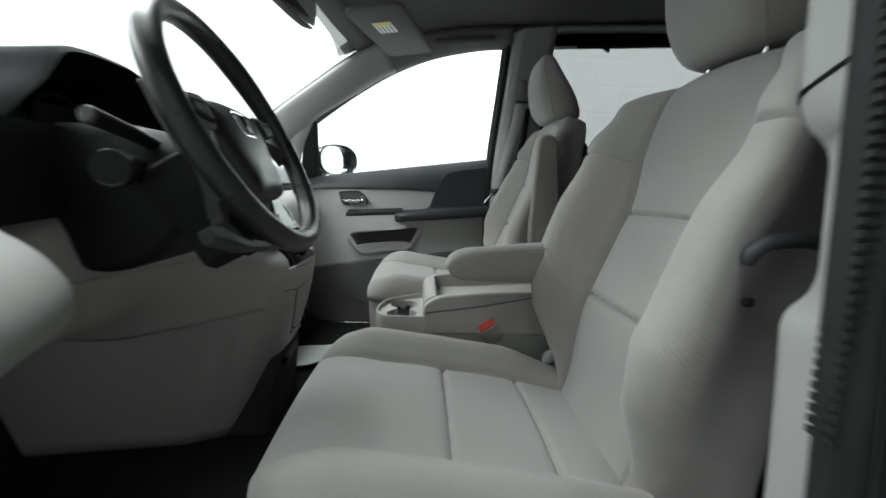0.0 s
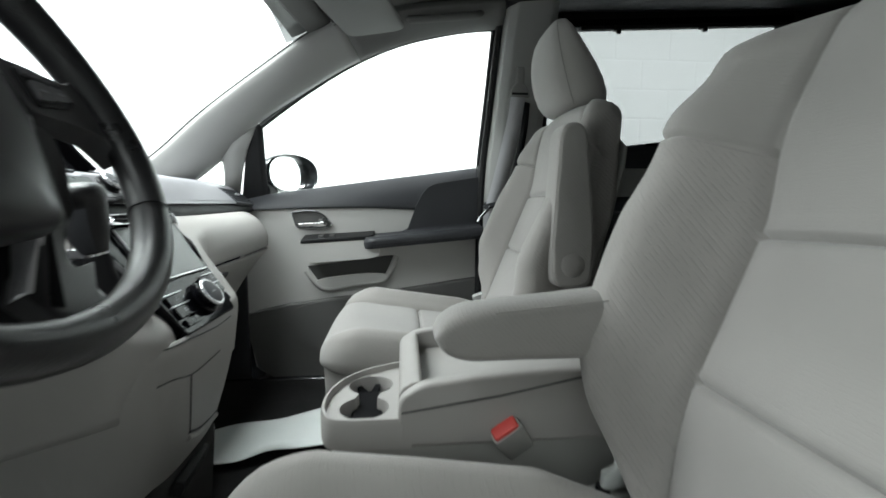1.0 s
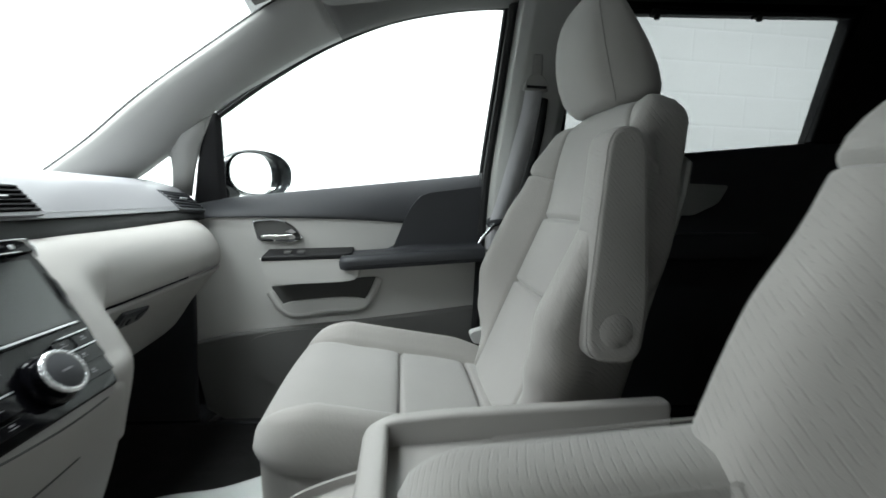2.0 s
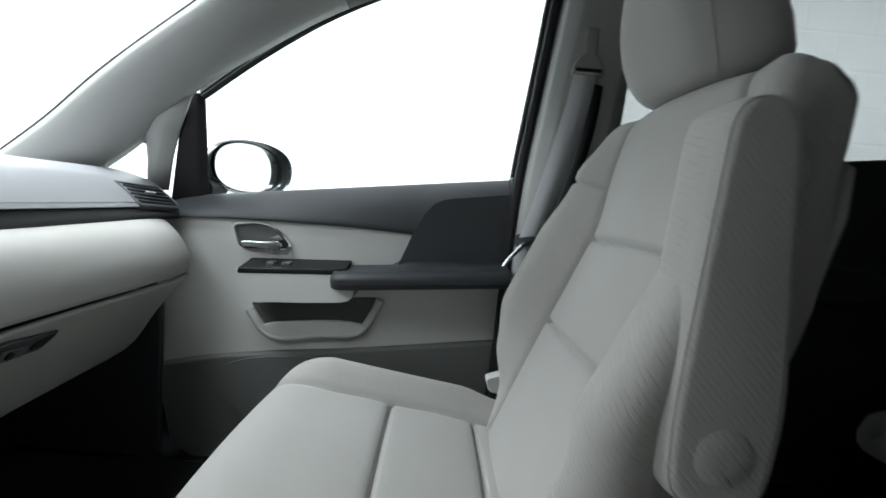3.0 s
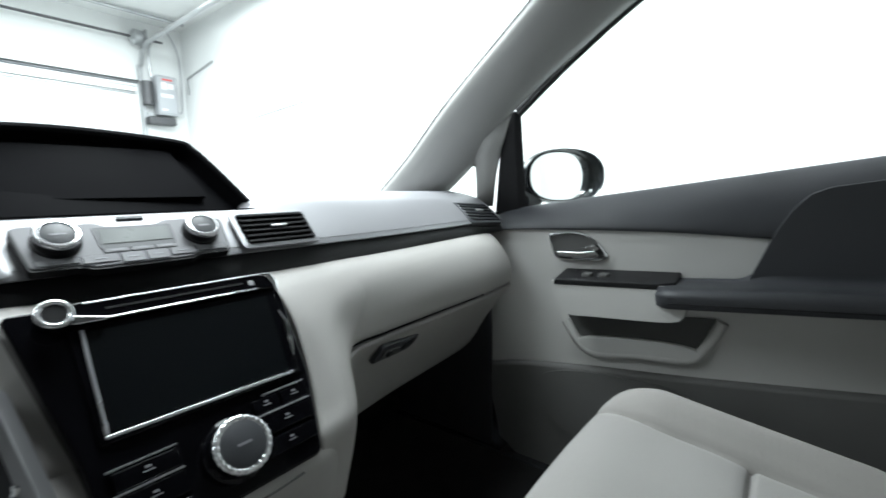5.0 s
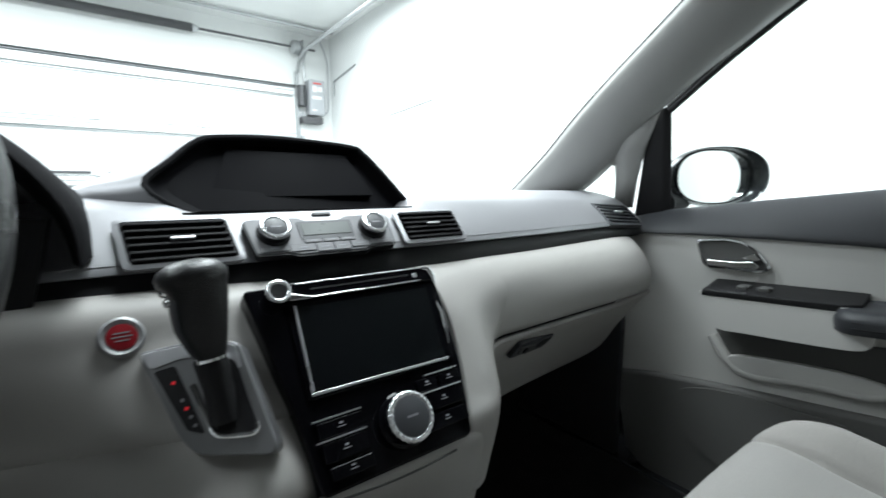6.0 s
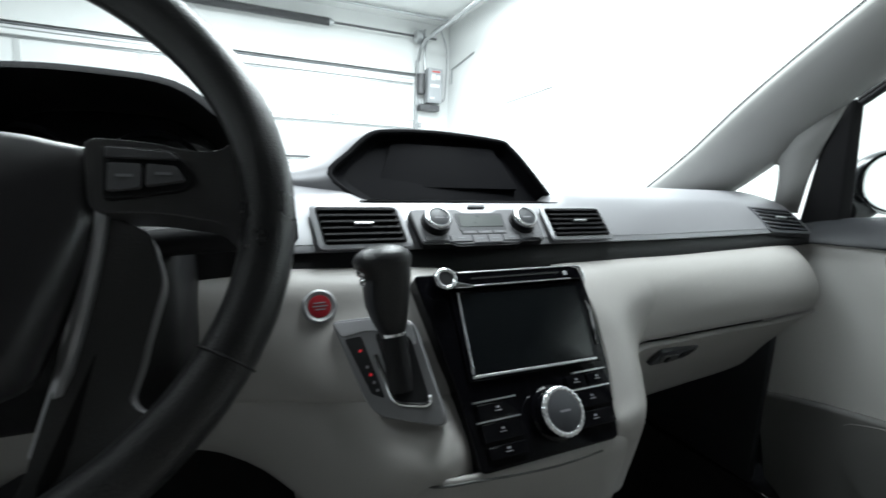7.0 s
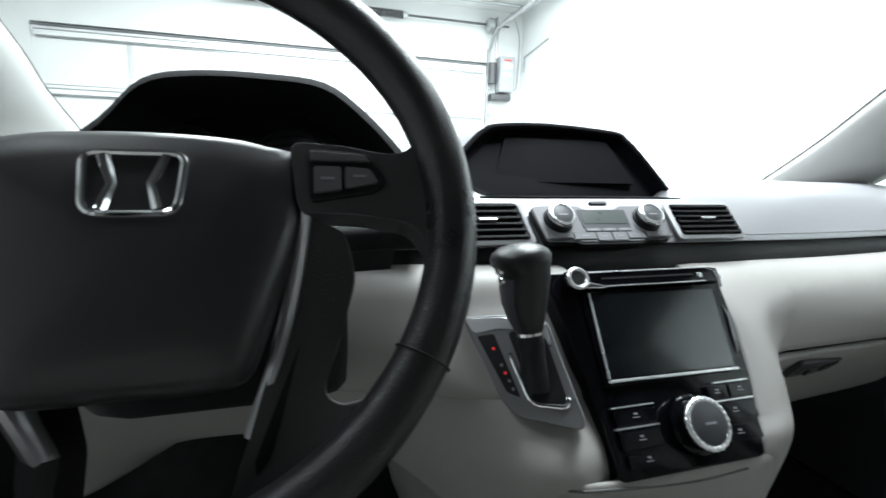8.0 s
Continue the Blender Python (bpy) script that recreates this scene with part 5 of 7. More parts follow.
part("instrument_face", extrude([(x - 0.11, -0.39 + (y + 0.39) * 0.9, 1.03 + (z - 1.03) * 0.88) for x, y, z in CCs] + [(-0.74, -0.22, 0.98), (-0.74, -0.57, 0.98)], (-0.006, 0, 0)), M_SCREEN, clus, "unlit dark instrument face")
for gy, gr in ((-0.455, 0.055), (-0.335, 0.055)):
    part("gauge_ring", disc_stack(plane((-0.764, gy, 1.095), (0, 1, 0), (-0.2, 0, 1)), [(gr, 0), (gr, 0.006), (gr - 0.004, 0.008), (gr - 0.006, 0.002)], 32), M_DARK, clus, "dark gauge ring")

# left lower dash: face round the start button, knee panel, end piece
left_rows = [
    [(-0.690, -0.80, 1.005), (-0.690, -0.60, 1.005), (-0.690, -0.42, 1.000), (-0.690, -0.25, 0.998), (-0.690, -0.12, 0.992), (-0.66, -0.02, 0.985)],
    [(-0.640, -0.80, 0.99), (-0.645, -0.60, 0.99), (-0.648, -0.42, 0.985), (-0.648, -0.25, 0.985), (-0.640, -0.12, 0.984), (-0.60, -0.02, 0.98)],
    [(-0.600, -0.80, 0.96), (-0.610, -0.60, 0.955), (-0.628, -0.42, 0.950), (-0.634, -0.25, 0.952), (-0.618, -0.12, 0.952), (-0.57, -0.02, 0.95)],
    [(-0.570, -0.80, 0.92), (-0.585, -0.60, 0.915), (-0.620, -0.42, 0.910), (-0.626, -0.25, 0.908), (-0.585, -0.12, 0.912), (-0.54, -0.02, 0.90)],
    [(-0.572, -0.80, 0.86), (-0.585, -0.60, 0.86), (-0.628, -0.42, 0.855), (-0.630, -0.25, 0.845), (-0.540, -0.12, 0.862), (-0.51, -0.02, 0.86)],
    [(-0.62, -0.80, 0.78), (-0.64, -0.60, 0.785), (-0.675, -0.42, 0.79), (-0.670, -0.25, 0.785), (-0.507, -0.12, 0.826), (-0.487, -0.02, 0.82)],
    [(-0.70, -0.80, 0.70), (-0.72, -0.60, 0.72), (-0.78, -0.42, 0.775), (-0.74, -0.25, 0.72), (-0.55, -0.14, 0.74), (-0.50, -0.04, 0.74)],
]
left_rows = [[(x - (0.07, 0.07, 0.03, 0, 0, 0.03)[k] * (0 < i < 6), y, z) for k, (x, y, z) in enumerate(r)] for i, r in enumerate(left_rows)]
step = [(0.0, 0.0, 0.012, 0.018, 0.002, 0.0)[k] for k in range(6)]
ledge_row = [tuple((0.5 * (Vector(p) + Vector(q)))) for p, q in zip(left_rows[3], left_rows[4])]
left_rows[4:] = [ledge_row, [(x - d, y, z - 0.006) for (x, y, z), d in zip(ledge_row, step)]] + [[(x - d, y, z) for (x, y, z), d in zip(r, step)] for r in left_rows[4:]]
part("knee_panel", strip(left_rows, 6, 5), M_GREY, dash, "light grey knee panel under the steering column", angle=60, solid=0.008)
# end piece by the driver's door
def end_piece(profile, near, far):
    line = [(x, z) for x, z, _ in curve_through([(x, z, 0) for x, z in profile], 5, True)]
    return loft([[(x + near, -0.815, z) for x, z in line], [(x + (near + far) / 2, -0.72, z) for x, z in line], [(x + far, -0.635, z) for x, z in line]])


part("end_piece", end_piece([(-0.62, 0.998), (-0.53, 0.980), (-0.470, 0.950), (-0.440, 0.918), (-0.436, 0.890), (-0.455, 0.872), (-0.55, 0.866), (-0.72, 0.88), (-0.72, 0.975)], -0.026, -0.095), M_GREYD, dash, "light grey end of the dash by the driver's door", bevel=0.012, seg=4)
part("end_lower", end_piece([(-0.462, 0.866), (-0.472, 0.848), (-0.52, 0.822), (-0.60, 0.792), (-0.70, 0.770), (-0.76, 0.80), (-0.70, 0.855), (-0.52, 0.862)], -0.028, -0.105), M_GREYD, dash, "light grey lower end panel", bevel=0.008, seg=3)

# start button
sm = plane((-0.622, -0.172, 0.966), (-0.05, 1, 0), (-0.45, 0, 1))
sb = part("start_button", disc_stack(sm, [(0.0185, -0.004), (0.0185, 0.003), (0.0160, 0.0055), (0.0120, 0.0035)], 36), M_SATIN, dash, "silver-ringed start button")
part("button_face", disc_stack(moved(sm, 0, 0, 0.003), [(0.0122, 0), (0.0120, 0.0015), (0.010, 0.002), (0.001, 0.002)], 32), M_REDB, sb, "red button face")
for k, w in enumerate((0.008, 0.010, 0.007)):
    part("mark", plate(moved(sm, 0, 0.0035 - 0.0035 * k, 0.005), rect(-w * 0.8, -0.0006, w * 0.8, 0.0006), 0, 0.0004), M_MARK, sb)

# ---- centre stack ----
ST = plane((-0.5405, 0.050, 0.908), (0, 1, 0), (-0.58, 0, 0.815))
stack_outline = rounded([(-0.122, 0.111), (0.110, 0.108), (0.112, 0.07), (0.104, -0.02), (0.084, -0.100), (-0.091, -0.100), (-0.098, -0.02)], 0.008, 4)
stack = part("media_panel", plate(ST, stack_outline, -0.05, 0.0), M_GLOSS, dash, "gloss black centre stack", bevel=0.004)
# grey cheeks either side, turning down to the floor
lower_rows = []
for z, x, y0, y1 in ((0.90, -0.545, -0.11, 0.190), (0.826, -0.492, -0.120, 0.178), (0.80, -0.486, -0.118, 0.180), (0.70, -0.505, -0.112, 0.176), (0.58, -0.545, -0.10, 0.170), (0.42, -0.62, -0.08, 0.165)):
    lower_rows.append([(x - 0.68, y0 - 0.125, z), (x - 0.16, y0 - 0.055, z), (x - 0.07, y0 - 0.030, z), (x - 0.018, y0 - 0.002, z), (x + 0.002, y0 + 0.05, z), (x + 0.006, 0.03, z), (x + 0.002, y1 - 0.05, z), (x - 0.014, y1 - 0.010, z), (x - 0.06, y1 + 0.006, z), (x - 0.16, y1 + 0.010, z), (x - 0.30, y1 + 0.012, z)])
part("lower_panel", strip(lower_rows[1:], 4, 4), M_GREY, dash, "light grey panel below the centre stack", angle=60, solid=0.008)
# joints in the panel below the stack
for seam in ([(-0.4975, -0.105, 0.8235), (-0.4885, -0.080, 0.8212), (-0.4835, -0.046, 0.8212), (-0.4815, -0.004, 0.8180), (-0.4805, 0.051, 0.8152), (-0.4825, 0.111, 0.8162)], [(-0.4965, -0.103, 0.776), (-0.4885, -0.076, 0.775), (-0.4855, -0.035, 0.766), (-0.4845, 0.009, 0.766), (-0.4845, 0.063, 0.769)], [(-0.4855, -0.035, 0.766), (-0.4905, -0.029, 0.737), (-0.4985, -0.017, 0.701), (-0.5085, -0.002, 0.664)]):
    part("panel_joint", tube(curve_through(seam, 4), 0.0012, 6), M_RECESS, dash, "thin joint between panels")
part("base_lip", tube(curve_through([(-0.5135, -0.001, 0.650), (-0.5195, 0.041, 0.634), (-0.5235, 0.088, 0.627), (-0.531, 0.140, 0.620)], 4), 0.005, 10), M_GREY, dash, "light grey moulded lip")
part("base_gap", tube(curve_through([(-0.5105, -0.002, 0.661), (-0.5165, 0.041, 0.645), (-0.5205, 0.088, 0.638), (-0.528, 0.140, 0.631)], 4), 0.0028, 8), M_BLACK, dash, "dark gap above the lip")
part("pocket_slot", plate(plane((-0.512, -0.01, 0.60), (0.10, -1, 0), (0.30, 0, 1)), rounded(rect(-0.10, -0.03, 0.02, -0.008), 0.006), -0.004, 0.012), M_BLACK, dash, "dark slot in the lower panel", bevel=0.002)
cheek = [
    [(-0.700, 0.150, 0.990), (-0.690, 0.185, 0.990), (-0.690, 0.22, 0.988), (-0.690, 0.270, 0.989), (-0.700, 0.345, 0.988)],
    [(-0.624, 0.168, 0.981), (-0.630, 0.190, 0.983), (-0.634, 0.215, 0.984), (-0.6395, 0.262, 0.985), (-0.6505, 0.345, 0.9870)],
    [(-0.582, 0.170, 0.950), (-0.583, 0.190, 0.948), (-0.588, 0.215, 0.948), (-0.601, 0.262, 0.954), (-0.6145, 0.335, 0.9620)],
    [(-0.548, 0.164, 0.905), (-0.548, 0.190, 0.905), (-0.556, 0.215, 0.906), (-0.580, 0.250, 0.912), (-0.5965, 0.300, 0.9200)],
    [(-0.512, 0.150, 0.857), (-0.512, 0.184, 0.857), (-0.524, 0.212, 0.858), (-0.556, 0.236, 0.872), (-0.5960, 0.270, 0.8720)],
    [(-0.490, 0.138, 0.824), (-0.492, 0.170, 0.824), (-0.506, 0.200, 0.822), (-0.545, 0.215, 0.83), (-0.670, 0.260, 0.830)],
    [(-0.496, 0.138, 0.74), (-0.500, 0.165, 0.74), (-0.520, 0.190, 0.74), (-0.555, 0.196, 0.74), (-0.670, 0.215, 0.740)],
]
part("side_cheek", strip(cheek, 5, 5), M_GREY, dash, "light grey cheek beside the centre stack", angle=60, solid=0.006)

part("screen_frame", plate(ST, rounded([(-0.084, 0.088), (0.104, 0.088), (0.094, -0.014), (-0.084, -0.014)], 0.003), 0.0, 0.003), M_GLOSS, stack, "gloss black screen surround", bevel=0.001)
part("screen", plate(ST, [(-0.074, 0.082), (0.092, 0.081), (0.083, -0.008), (-0.077, -0.006)], 0.003, 0.0040), M_SCREEN, stack, "dark touch screen, off")
part("chrome_edge", joined(plate(ST, [(-0.0765, 0.084), (-0.0740, 0.084), (-0.0770, -0.007), (-0.0800, -0.007)], 0.0042, 0.0060), plate(ST, [(-0.080, -0.0080), (0.086, -0.0100), (0.086, -0.0130), (-0.080, -0.0110)], 0.0042, 0.0060)), M_ALU, stack, "thin silver screen edging", bevel=0.0006)
part("chrome_edge", tube([ST @ Vector(p) for p in ((0.099, 0.060, 0.004), (0.101, 0.045, 0.005), (0.098, 0.025, 0.005), (0.094, 0.005, 0.004))], [0.0008, 0.002, 0.0028, 0.0008], 8), M_CHROME, stack, "bright side flash")
part("slot_bar", plate(ST, rounded([(-0.100, 0.110), (0.108, 0.108), (0.107, 0.089), (-0.096, 0.089)], 0.004), 0.0, 0.007), M_GLOSS, stack, "gloss black disc slot bar", bevel=0.002)
part("disc_slot", plate(ST, rect(-0.055, 0.0985, 0.070, 0.1005), 0.007, 0.0075), M_BLACK, stack)
part("chrome_edge", plate(ST, rect(-0.060, 0.0895, 0.085, 0.0910), 0.007, 0.0085), M_CHROME, stack, "bright strip", bevel=0.0006)
part("chrome_edge", plate(ST, rect(-0.070, 0.1065, 0.095, 0.1080), 0.007, 0.0082), M_ALU, stack, bevel=0.0006)
part("corner_flash", tube([ST @ Vector(p) for p in ((0.090, 0.1075, 0.006), (0.102, 0.105, 0.007), (0.1065, 0.094, 0.006), (0.107, 0.082, 0.004))], [0.0012, 0.0032, 0.0038, 0.001], 10), M_CHROME, stack, "chrome corner flash")
part("button", plate(ST, rounded(rect(0.076, 0.095, 0.082, 0.101), 0.002), 0.007, 0.0082), M_ALU, stack, "small silver eject button", bevel=0.0006)
pm = moved(ST, -0.091, 0.098, 0.006)
pk = part("power_knob", disc_stack(pm, [(0.0125, 0), (0.0125, 0.009), (0.0115, 0.011), (0.0082, 0.0105)], 32), M_GLOSS, stack, "chrome-ringed power knob")
part("knob_ring", tube(ring(pm @ Vector((0, 0, 0.0105)), pm.col[0].xyz, pm.col[1].xyz, 0.0106, 0.0106, 36), 0.0024, 10, True), M_BRIGHT, pk, "rounded chrome ring", angle=60)
part("knob_face", disc_stack(moved(pm, 0, 0, 0.0100), [(0.0088, 0), (0.0085, 0.001), (0.001, 0.001)], 28), M_BLACK, pk)
part("wing", plate(pm, [(0.012, -0.002), (0.034, -0.008), (0.034, -0.011), (0.010, -0.010)], 0.0, 0.006), M_CHROME, pk, "bright wing beside the knob", bevel=0.001)
dm = moved(ST, 0.006, -0.0600, 0.002) @ Matrix.Scale(0.92, 4)
dial = part("dial", disc_stack(dm, [(0.0315, 0), (0.0315, 0.004), (0.029, 0.006), (0.0265, 0.007), (0.0262, 0.019), (0.0245, 0.0225), (0.0205, 0.0215)], 44), M_GLOSS, stack, "large rotary selector dial")
dial_ring = []
for k in range(97):
    q = 2 * math.pi * k / 96
    u = Vector((math.cos(q), math.sin(q), 0))
    w = 1.0 + 0.10 * (1 if k % 4 < 2 else -1)
    dial_ring.append([dm @ (u * (0.0246 + 0.0034 * w * math.cos(p)) + Vector((0, 0, 0.0205 + 0.0030 * w * math.sin(p)))) for p in [2 * math.pi * i / 12 for i in range(12)]])
part("dial_ring", loft(dial_ring, True, False), M_BRIGHT, dial, "knurled chrome ring", angle=35)
part("dial_face", disc_stack(moved(dm, 0, 0, 0.0220), [(0.0222, 0), (0.0218, 0.0012), (0.0205, 0.0018), (0.001, 0.0030)], 36), M_DARK, dial, "dark dial face")
part("mark", plate(moved(dm, 0, 0, 0.0249), rect(-0.007, -0.0012, 0.007, 0.0012), 0, 0.0004), M_MARK, dial)
BT = [(-0.083, -0.052, -0.036, -0.037), (-0.083, -0.074, -0.036, -0.056), (-0.080, -0.090, -0.036, -0.078), (0.034, -0.040, 0.060, -0.026), (0.063, -0.040, 0.092, -0.026), (0.034, -0.062, 0.090, -0.044), (0.030, -0.082, 0.086, -0.066)]
for a0, b0, a1, b1 in BT:
    bt = part("button", plate(ST, rounded(rect(a0, b0, a1, b1), 0.002), 0.0, 0.0045), M_GLOSS, stack, bevel=0.001)
    part("mark", plate(ST, rect((a0 + a1) / 2 - 0.004, (b0 + b1) / 2 - 0.0012, (a0 + a1) / 2 + 0.004, (b0 + b1) / 2 - 0.0002), 0.0045, 0.0049), M_MARK, bt)
    part("mark", plate(ST, rect((a0 + a1) / 2 - 0.002, (b0 + b1) / 2 + 0.0015, (a0 + a1) / 2 + 0.002, (b0 + b1) / 2 + 0.0035), 0.0045, 0.0049), M_MARK, bt)
for a0, b, a1 in ((-0.086, -0.0345, -0.036), (-0.086, -0.0540, -0.036), (0.030, -0.0420, 0.092), (0.046, -0.0235, 0.092)):
    part("chrome_edge", plate(ST, rect(a0, b - 0.0006, a1, b + 0.0008), 0.001, 0.0052), M_ALU, stack)

# ---- gear selector ----
M_KNOB = node_material("knob_leather", (0.014, 0.014, 0.015), 0.38, 0, 0.4, 0.1, 20, 0.5, 600)
M_GATE = node_material("gate_silver", (0.20, 0.20, 0.207), 0.38, 0.5, 0.5, 0.04, 8, 0.1, 900)
gear = thing("gear_selector", (-0.555, -0.11, 0.90), "black gear lever with chrome trigger on a silver gate plate", "gear lever")
GP = plane((-0.556, -0.1125, 0.915), (0.038, 0.0625, 0.0), (-0.072, -0.018, 0.088))
gate = rounded([(-0.069, 0.042), (-0.030, 0.050), (0.019, 0.050), (0.062, -0.040), (0.060, -0.049), (-0.002, -0.046), (-0.018, -0.034)], 0.008, 4)
part("gate_plate", plate(GP, gate, -0.02, 0.006), M_GATE, gear, "dark silver gate plate", bevel=0.003)
# brighter silver piece stands in for light reflected by the plate's top
part("gate_sheen", plate(GP, rounded([(-0.066, 0.040), (-0.030, 0.047), (0.017, 0.047), (0.026, 0.024), (-0.010, 0.036), (-0.030, 0.035), (-0.053, 0.026)], 0.005, 4), 0.006, 0.0072), M_ALU, gear, "bright piece for the light reflected on the upper gate", bevel=0.001)
part("gate_slot", plate(GP, rounded([(-0.020, 0.034), (0.018, 0.034), (0.046, -0.028), (0.014, -0.032)], 0.008, 4), 0.004, 0.0074), M_BLACK, gear, "black lever slot")
part("gate_rim", tube([GP @ Vector((a, b, 0.0068)) for a, b in rounded([(-0.020, 0.020), (0.011, -0.033), (0.048, -0.031), (0.030, 0.010)], 0.010, 4)[4:-5]], 0.0024, 8), M_CHROME, gear, "bright rim round the slot")
ind = part("indicator", plate(GP, rounded([(-0.050, 0.024), (-0.033, 0.029), (0.001, -0.029), (-0.013, -0.026)], 0.003), 0.005, 0.0072), M_BLACK, gear, "black gear indicator strip")
for k, (b, mt) in enumerate(((0.014, M_LED), (-0.001, M_MARK), (-0.008, M_LED), (-0.015, M_MARK), (-0.022, M_MARK))):
    a = -0.034 + 0.030 * (0.018 - b) / 0.045
    part("mark", plate(GP, rect(a - 0.0014, b - 0.0014, a + 0.0014, b + 0.0014), 0.0072, 0.0075), mt, ind)
k0, k1 = Vector((-0.546, -0.106, 0.915)), Vector((-0.568, -0.119, 1.036))
axis = (k1 - k0).normalized()
ga = Vector((0, 1, 0)) - axis * axis.y
ga.normalize()
gb2 = axis.cross(ga)
rows = [(0.040, 0.0112, 0.0120, 0, 0), (0.043, 0.0128, 0.0140, 0, 0), (0.055, 0.0168, 0.0185, 0, -0.001), (0.070, 0.0205, 0.0230, 0, -0.0015), (0.085, 0.0222, 0.0252, 0, 0), (0.096, 0.0228, 0.0272, 0, 0.0018), (0.103, 0.0240, 0.0290, 0, 0.0008), (0.109, 0.0278, 0.0308, 0, -0.001), (0.115, 0.0285, 0.0312, 0, -0.001), (0.1205, 0.0255, 0.0285, 0, -0.001), (0.1250, 0.0190, 0.0220, 0, -0.001), (0.1275, 0.0105, 0.0125, 0, -0.001), (0.1284, 0.002, 0.002, 0, -0.001)]
knob_rings = [ring(k0 + axis * h + gb2 * o + ga * q, ga, gb2, ra, rb, 28, 2.3) for h, ra, rb, o, q in rows]
part("knob", loft(knob_rings), M_KNOB, gear, "black leather gear knob", angle=60)
part("knob_side", loft([[p - ga * 0.0012 for p in r[11:18]] for r in knob_rings[1:6]], False), M_DARK, gear, "dark grey plastic side of the knob", angle=60)
for h, out, r in ((0.1040, 0.0205, 0.0062), (0.0945, 0.0190, 0.0060), (0.0720, 0.0185, 0.0036)):
    part("trigger", loft([ring(k0 + axis * h - ga * (out + d * r), gb2, axis, r * q, r * q * 0.8, 16) for d, q in ((-0.4, 1.0), (0.5, 1.0), (0.9, 0.85), (1.15, 0.55), (1.25, 0.1))]), M_CHROME, gear, "chrome shift trigger", angle=60)
part("collar", tube([k0 + axis * 0.0375, k0 + axis * 0.0408], 0.0128, 24), M_CHROME, gear, "thin bright collar")
part("stem", loft([ring(k0 + axis * h, ga, gb2, r, r * 1.15, 20) for h, r in ((-0.016, 0.0150), (0.0, 0.0130), (0.020, 0.0122), (0.030, 0.0135), (0.038, 0.0120))]), M_BLACK, gear, "black lever stem", angle=60)

# ---- steering wheel ----
TW = math.radians(27.6)
WH = plane((-0.4536, -0.402, 1.0886), (0, 1, 0), (-math.sin(TW), 0, math.cos(TW)))
wheel = thing("steering_wheel", WH.translation, "black leather steering wheel with silver trim and a plain chrome badge", "steering wheel")


def on_wheel(a, b, n=0.0):
    return WH @ Vector((a, b, n))


secs = []
for k in range(97):
    t = 2 * math.pi * k / 96
    grip = 1.0 + 0.10 * (bell(t - 0.75, 0.35) + bell(t - (math.pi - 0.75), 0.35))
    c = on_wheel(0.1769 * math.cos(t), 0.1769 * math.sin(t))
    u = (WH.to_3x3() @ Vector((math.cos(t), math.sin(t), 0)))
    secs.append(ring(c, u, WH.col[2].xyz, 0.0158 * grip, 0.0165 * grip, 16))
bm = loft(secs, True, False)
bmesh.ops.remove_doubles(bm, verts=bm.verts, dist=1e-5)
part("rim", bm, M_LEATHER, wheel, "black grained leather rim", angle=60)
for t in (-0.55, math.pi + 0.55):
    part("rim_seam", tube([on_wheel(0.1769 * math.cos(t) + 0.0166 * math.cos(q) * math.cos(t), 0.1769 * math.sin(t) + 0.0166 * math.cos(q) * math.sin(t), 0.0173 * math.sin(q)) for q in [k * math.pi / 8 for k in range(16)]], 0.0007, 6, True), M_BLACK, wheel)

half_pad = [(0.0, 0.050), (0.045, 0.048), (0.070, 0.043), (0.089, 0.036), (0.0895, 0.010), (0.088, -0.008), (0.076, -0.045), (0.066, -0.075), (0.056, -0.096), (0.030, -0.100), (0.0, -0.099)]
pad_line = [(a, b) for a, b in half_pad] + [(-a, b) for a, b in half_pad[::-1][1:-1]]
pad_line = [(p[0], p[1]) for p in curve_through([(a, b, 0) for a, b in pad_line], 3, True)]


def dome(outline, rows, cy):
    return loft([[on_wheel(a * s, cy + (b - cy) * s, n) for a, b in outline] for s, n in rows])


part("airbag_cover", dome(pad_line, ((0.94, -0.040), (1.0, -0.020), (0.99, -0.012), (0.96, -0.006), (0.88, -0.001), (0.70, 0.003), (0.40, 0.005), (0.05, 0.0055)), -0.025), M_HUB, wheel, "black moulded airbag cover", angle=60)
bp = rounded([(-0.022, 0.028), (0.027, 0.028), (0.024, -0.007), (-0.019, -0.007)], 0.008, 5)
BN = 0.0045
part("badge", tube([tuple(on_wheel(a, b, BN)) for a, b in bp], 0.0022, 8, True), M_CHROME, wheel, "plain chrome badge outline")
for pts in ([(-0.012, 0.026), (-0.007, 0.010), (-0.011, -0.005)], [(0.018, 0.026), (0.011, 0.010), (0.015, -0.005)]):
    part("badge_bar", tube([on_wheel(a, b, BN) for a, b in pts], [0.0034, 0.0026, 0.0034][: len(pts)], 8), M_CHROME, wheel, "plain chrome badge bar")

def spoke_dip(b):
    return table(-b, [(0.0, -0.012), (0.06, -0.026), (0.10, -0.046), (0.128, -0.058), (0.15, -0.045), (0.170, -0.018)])


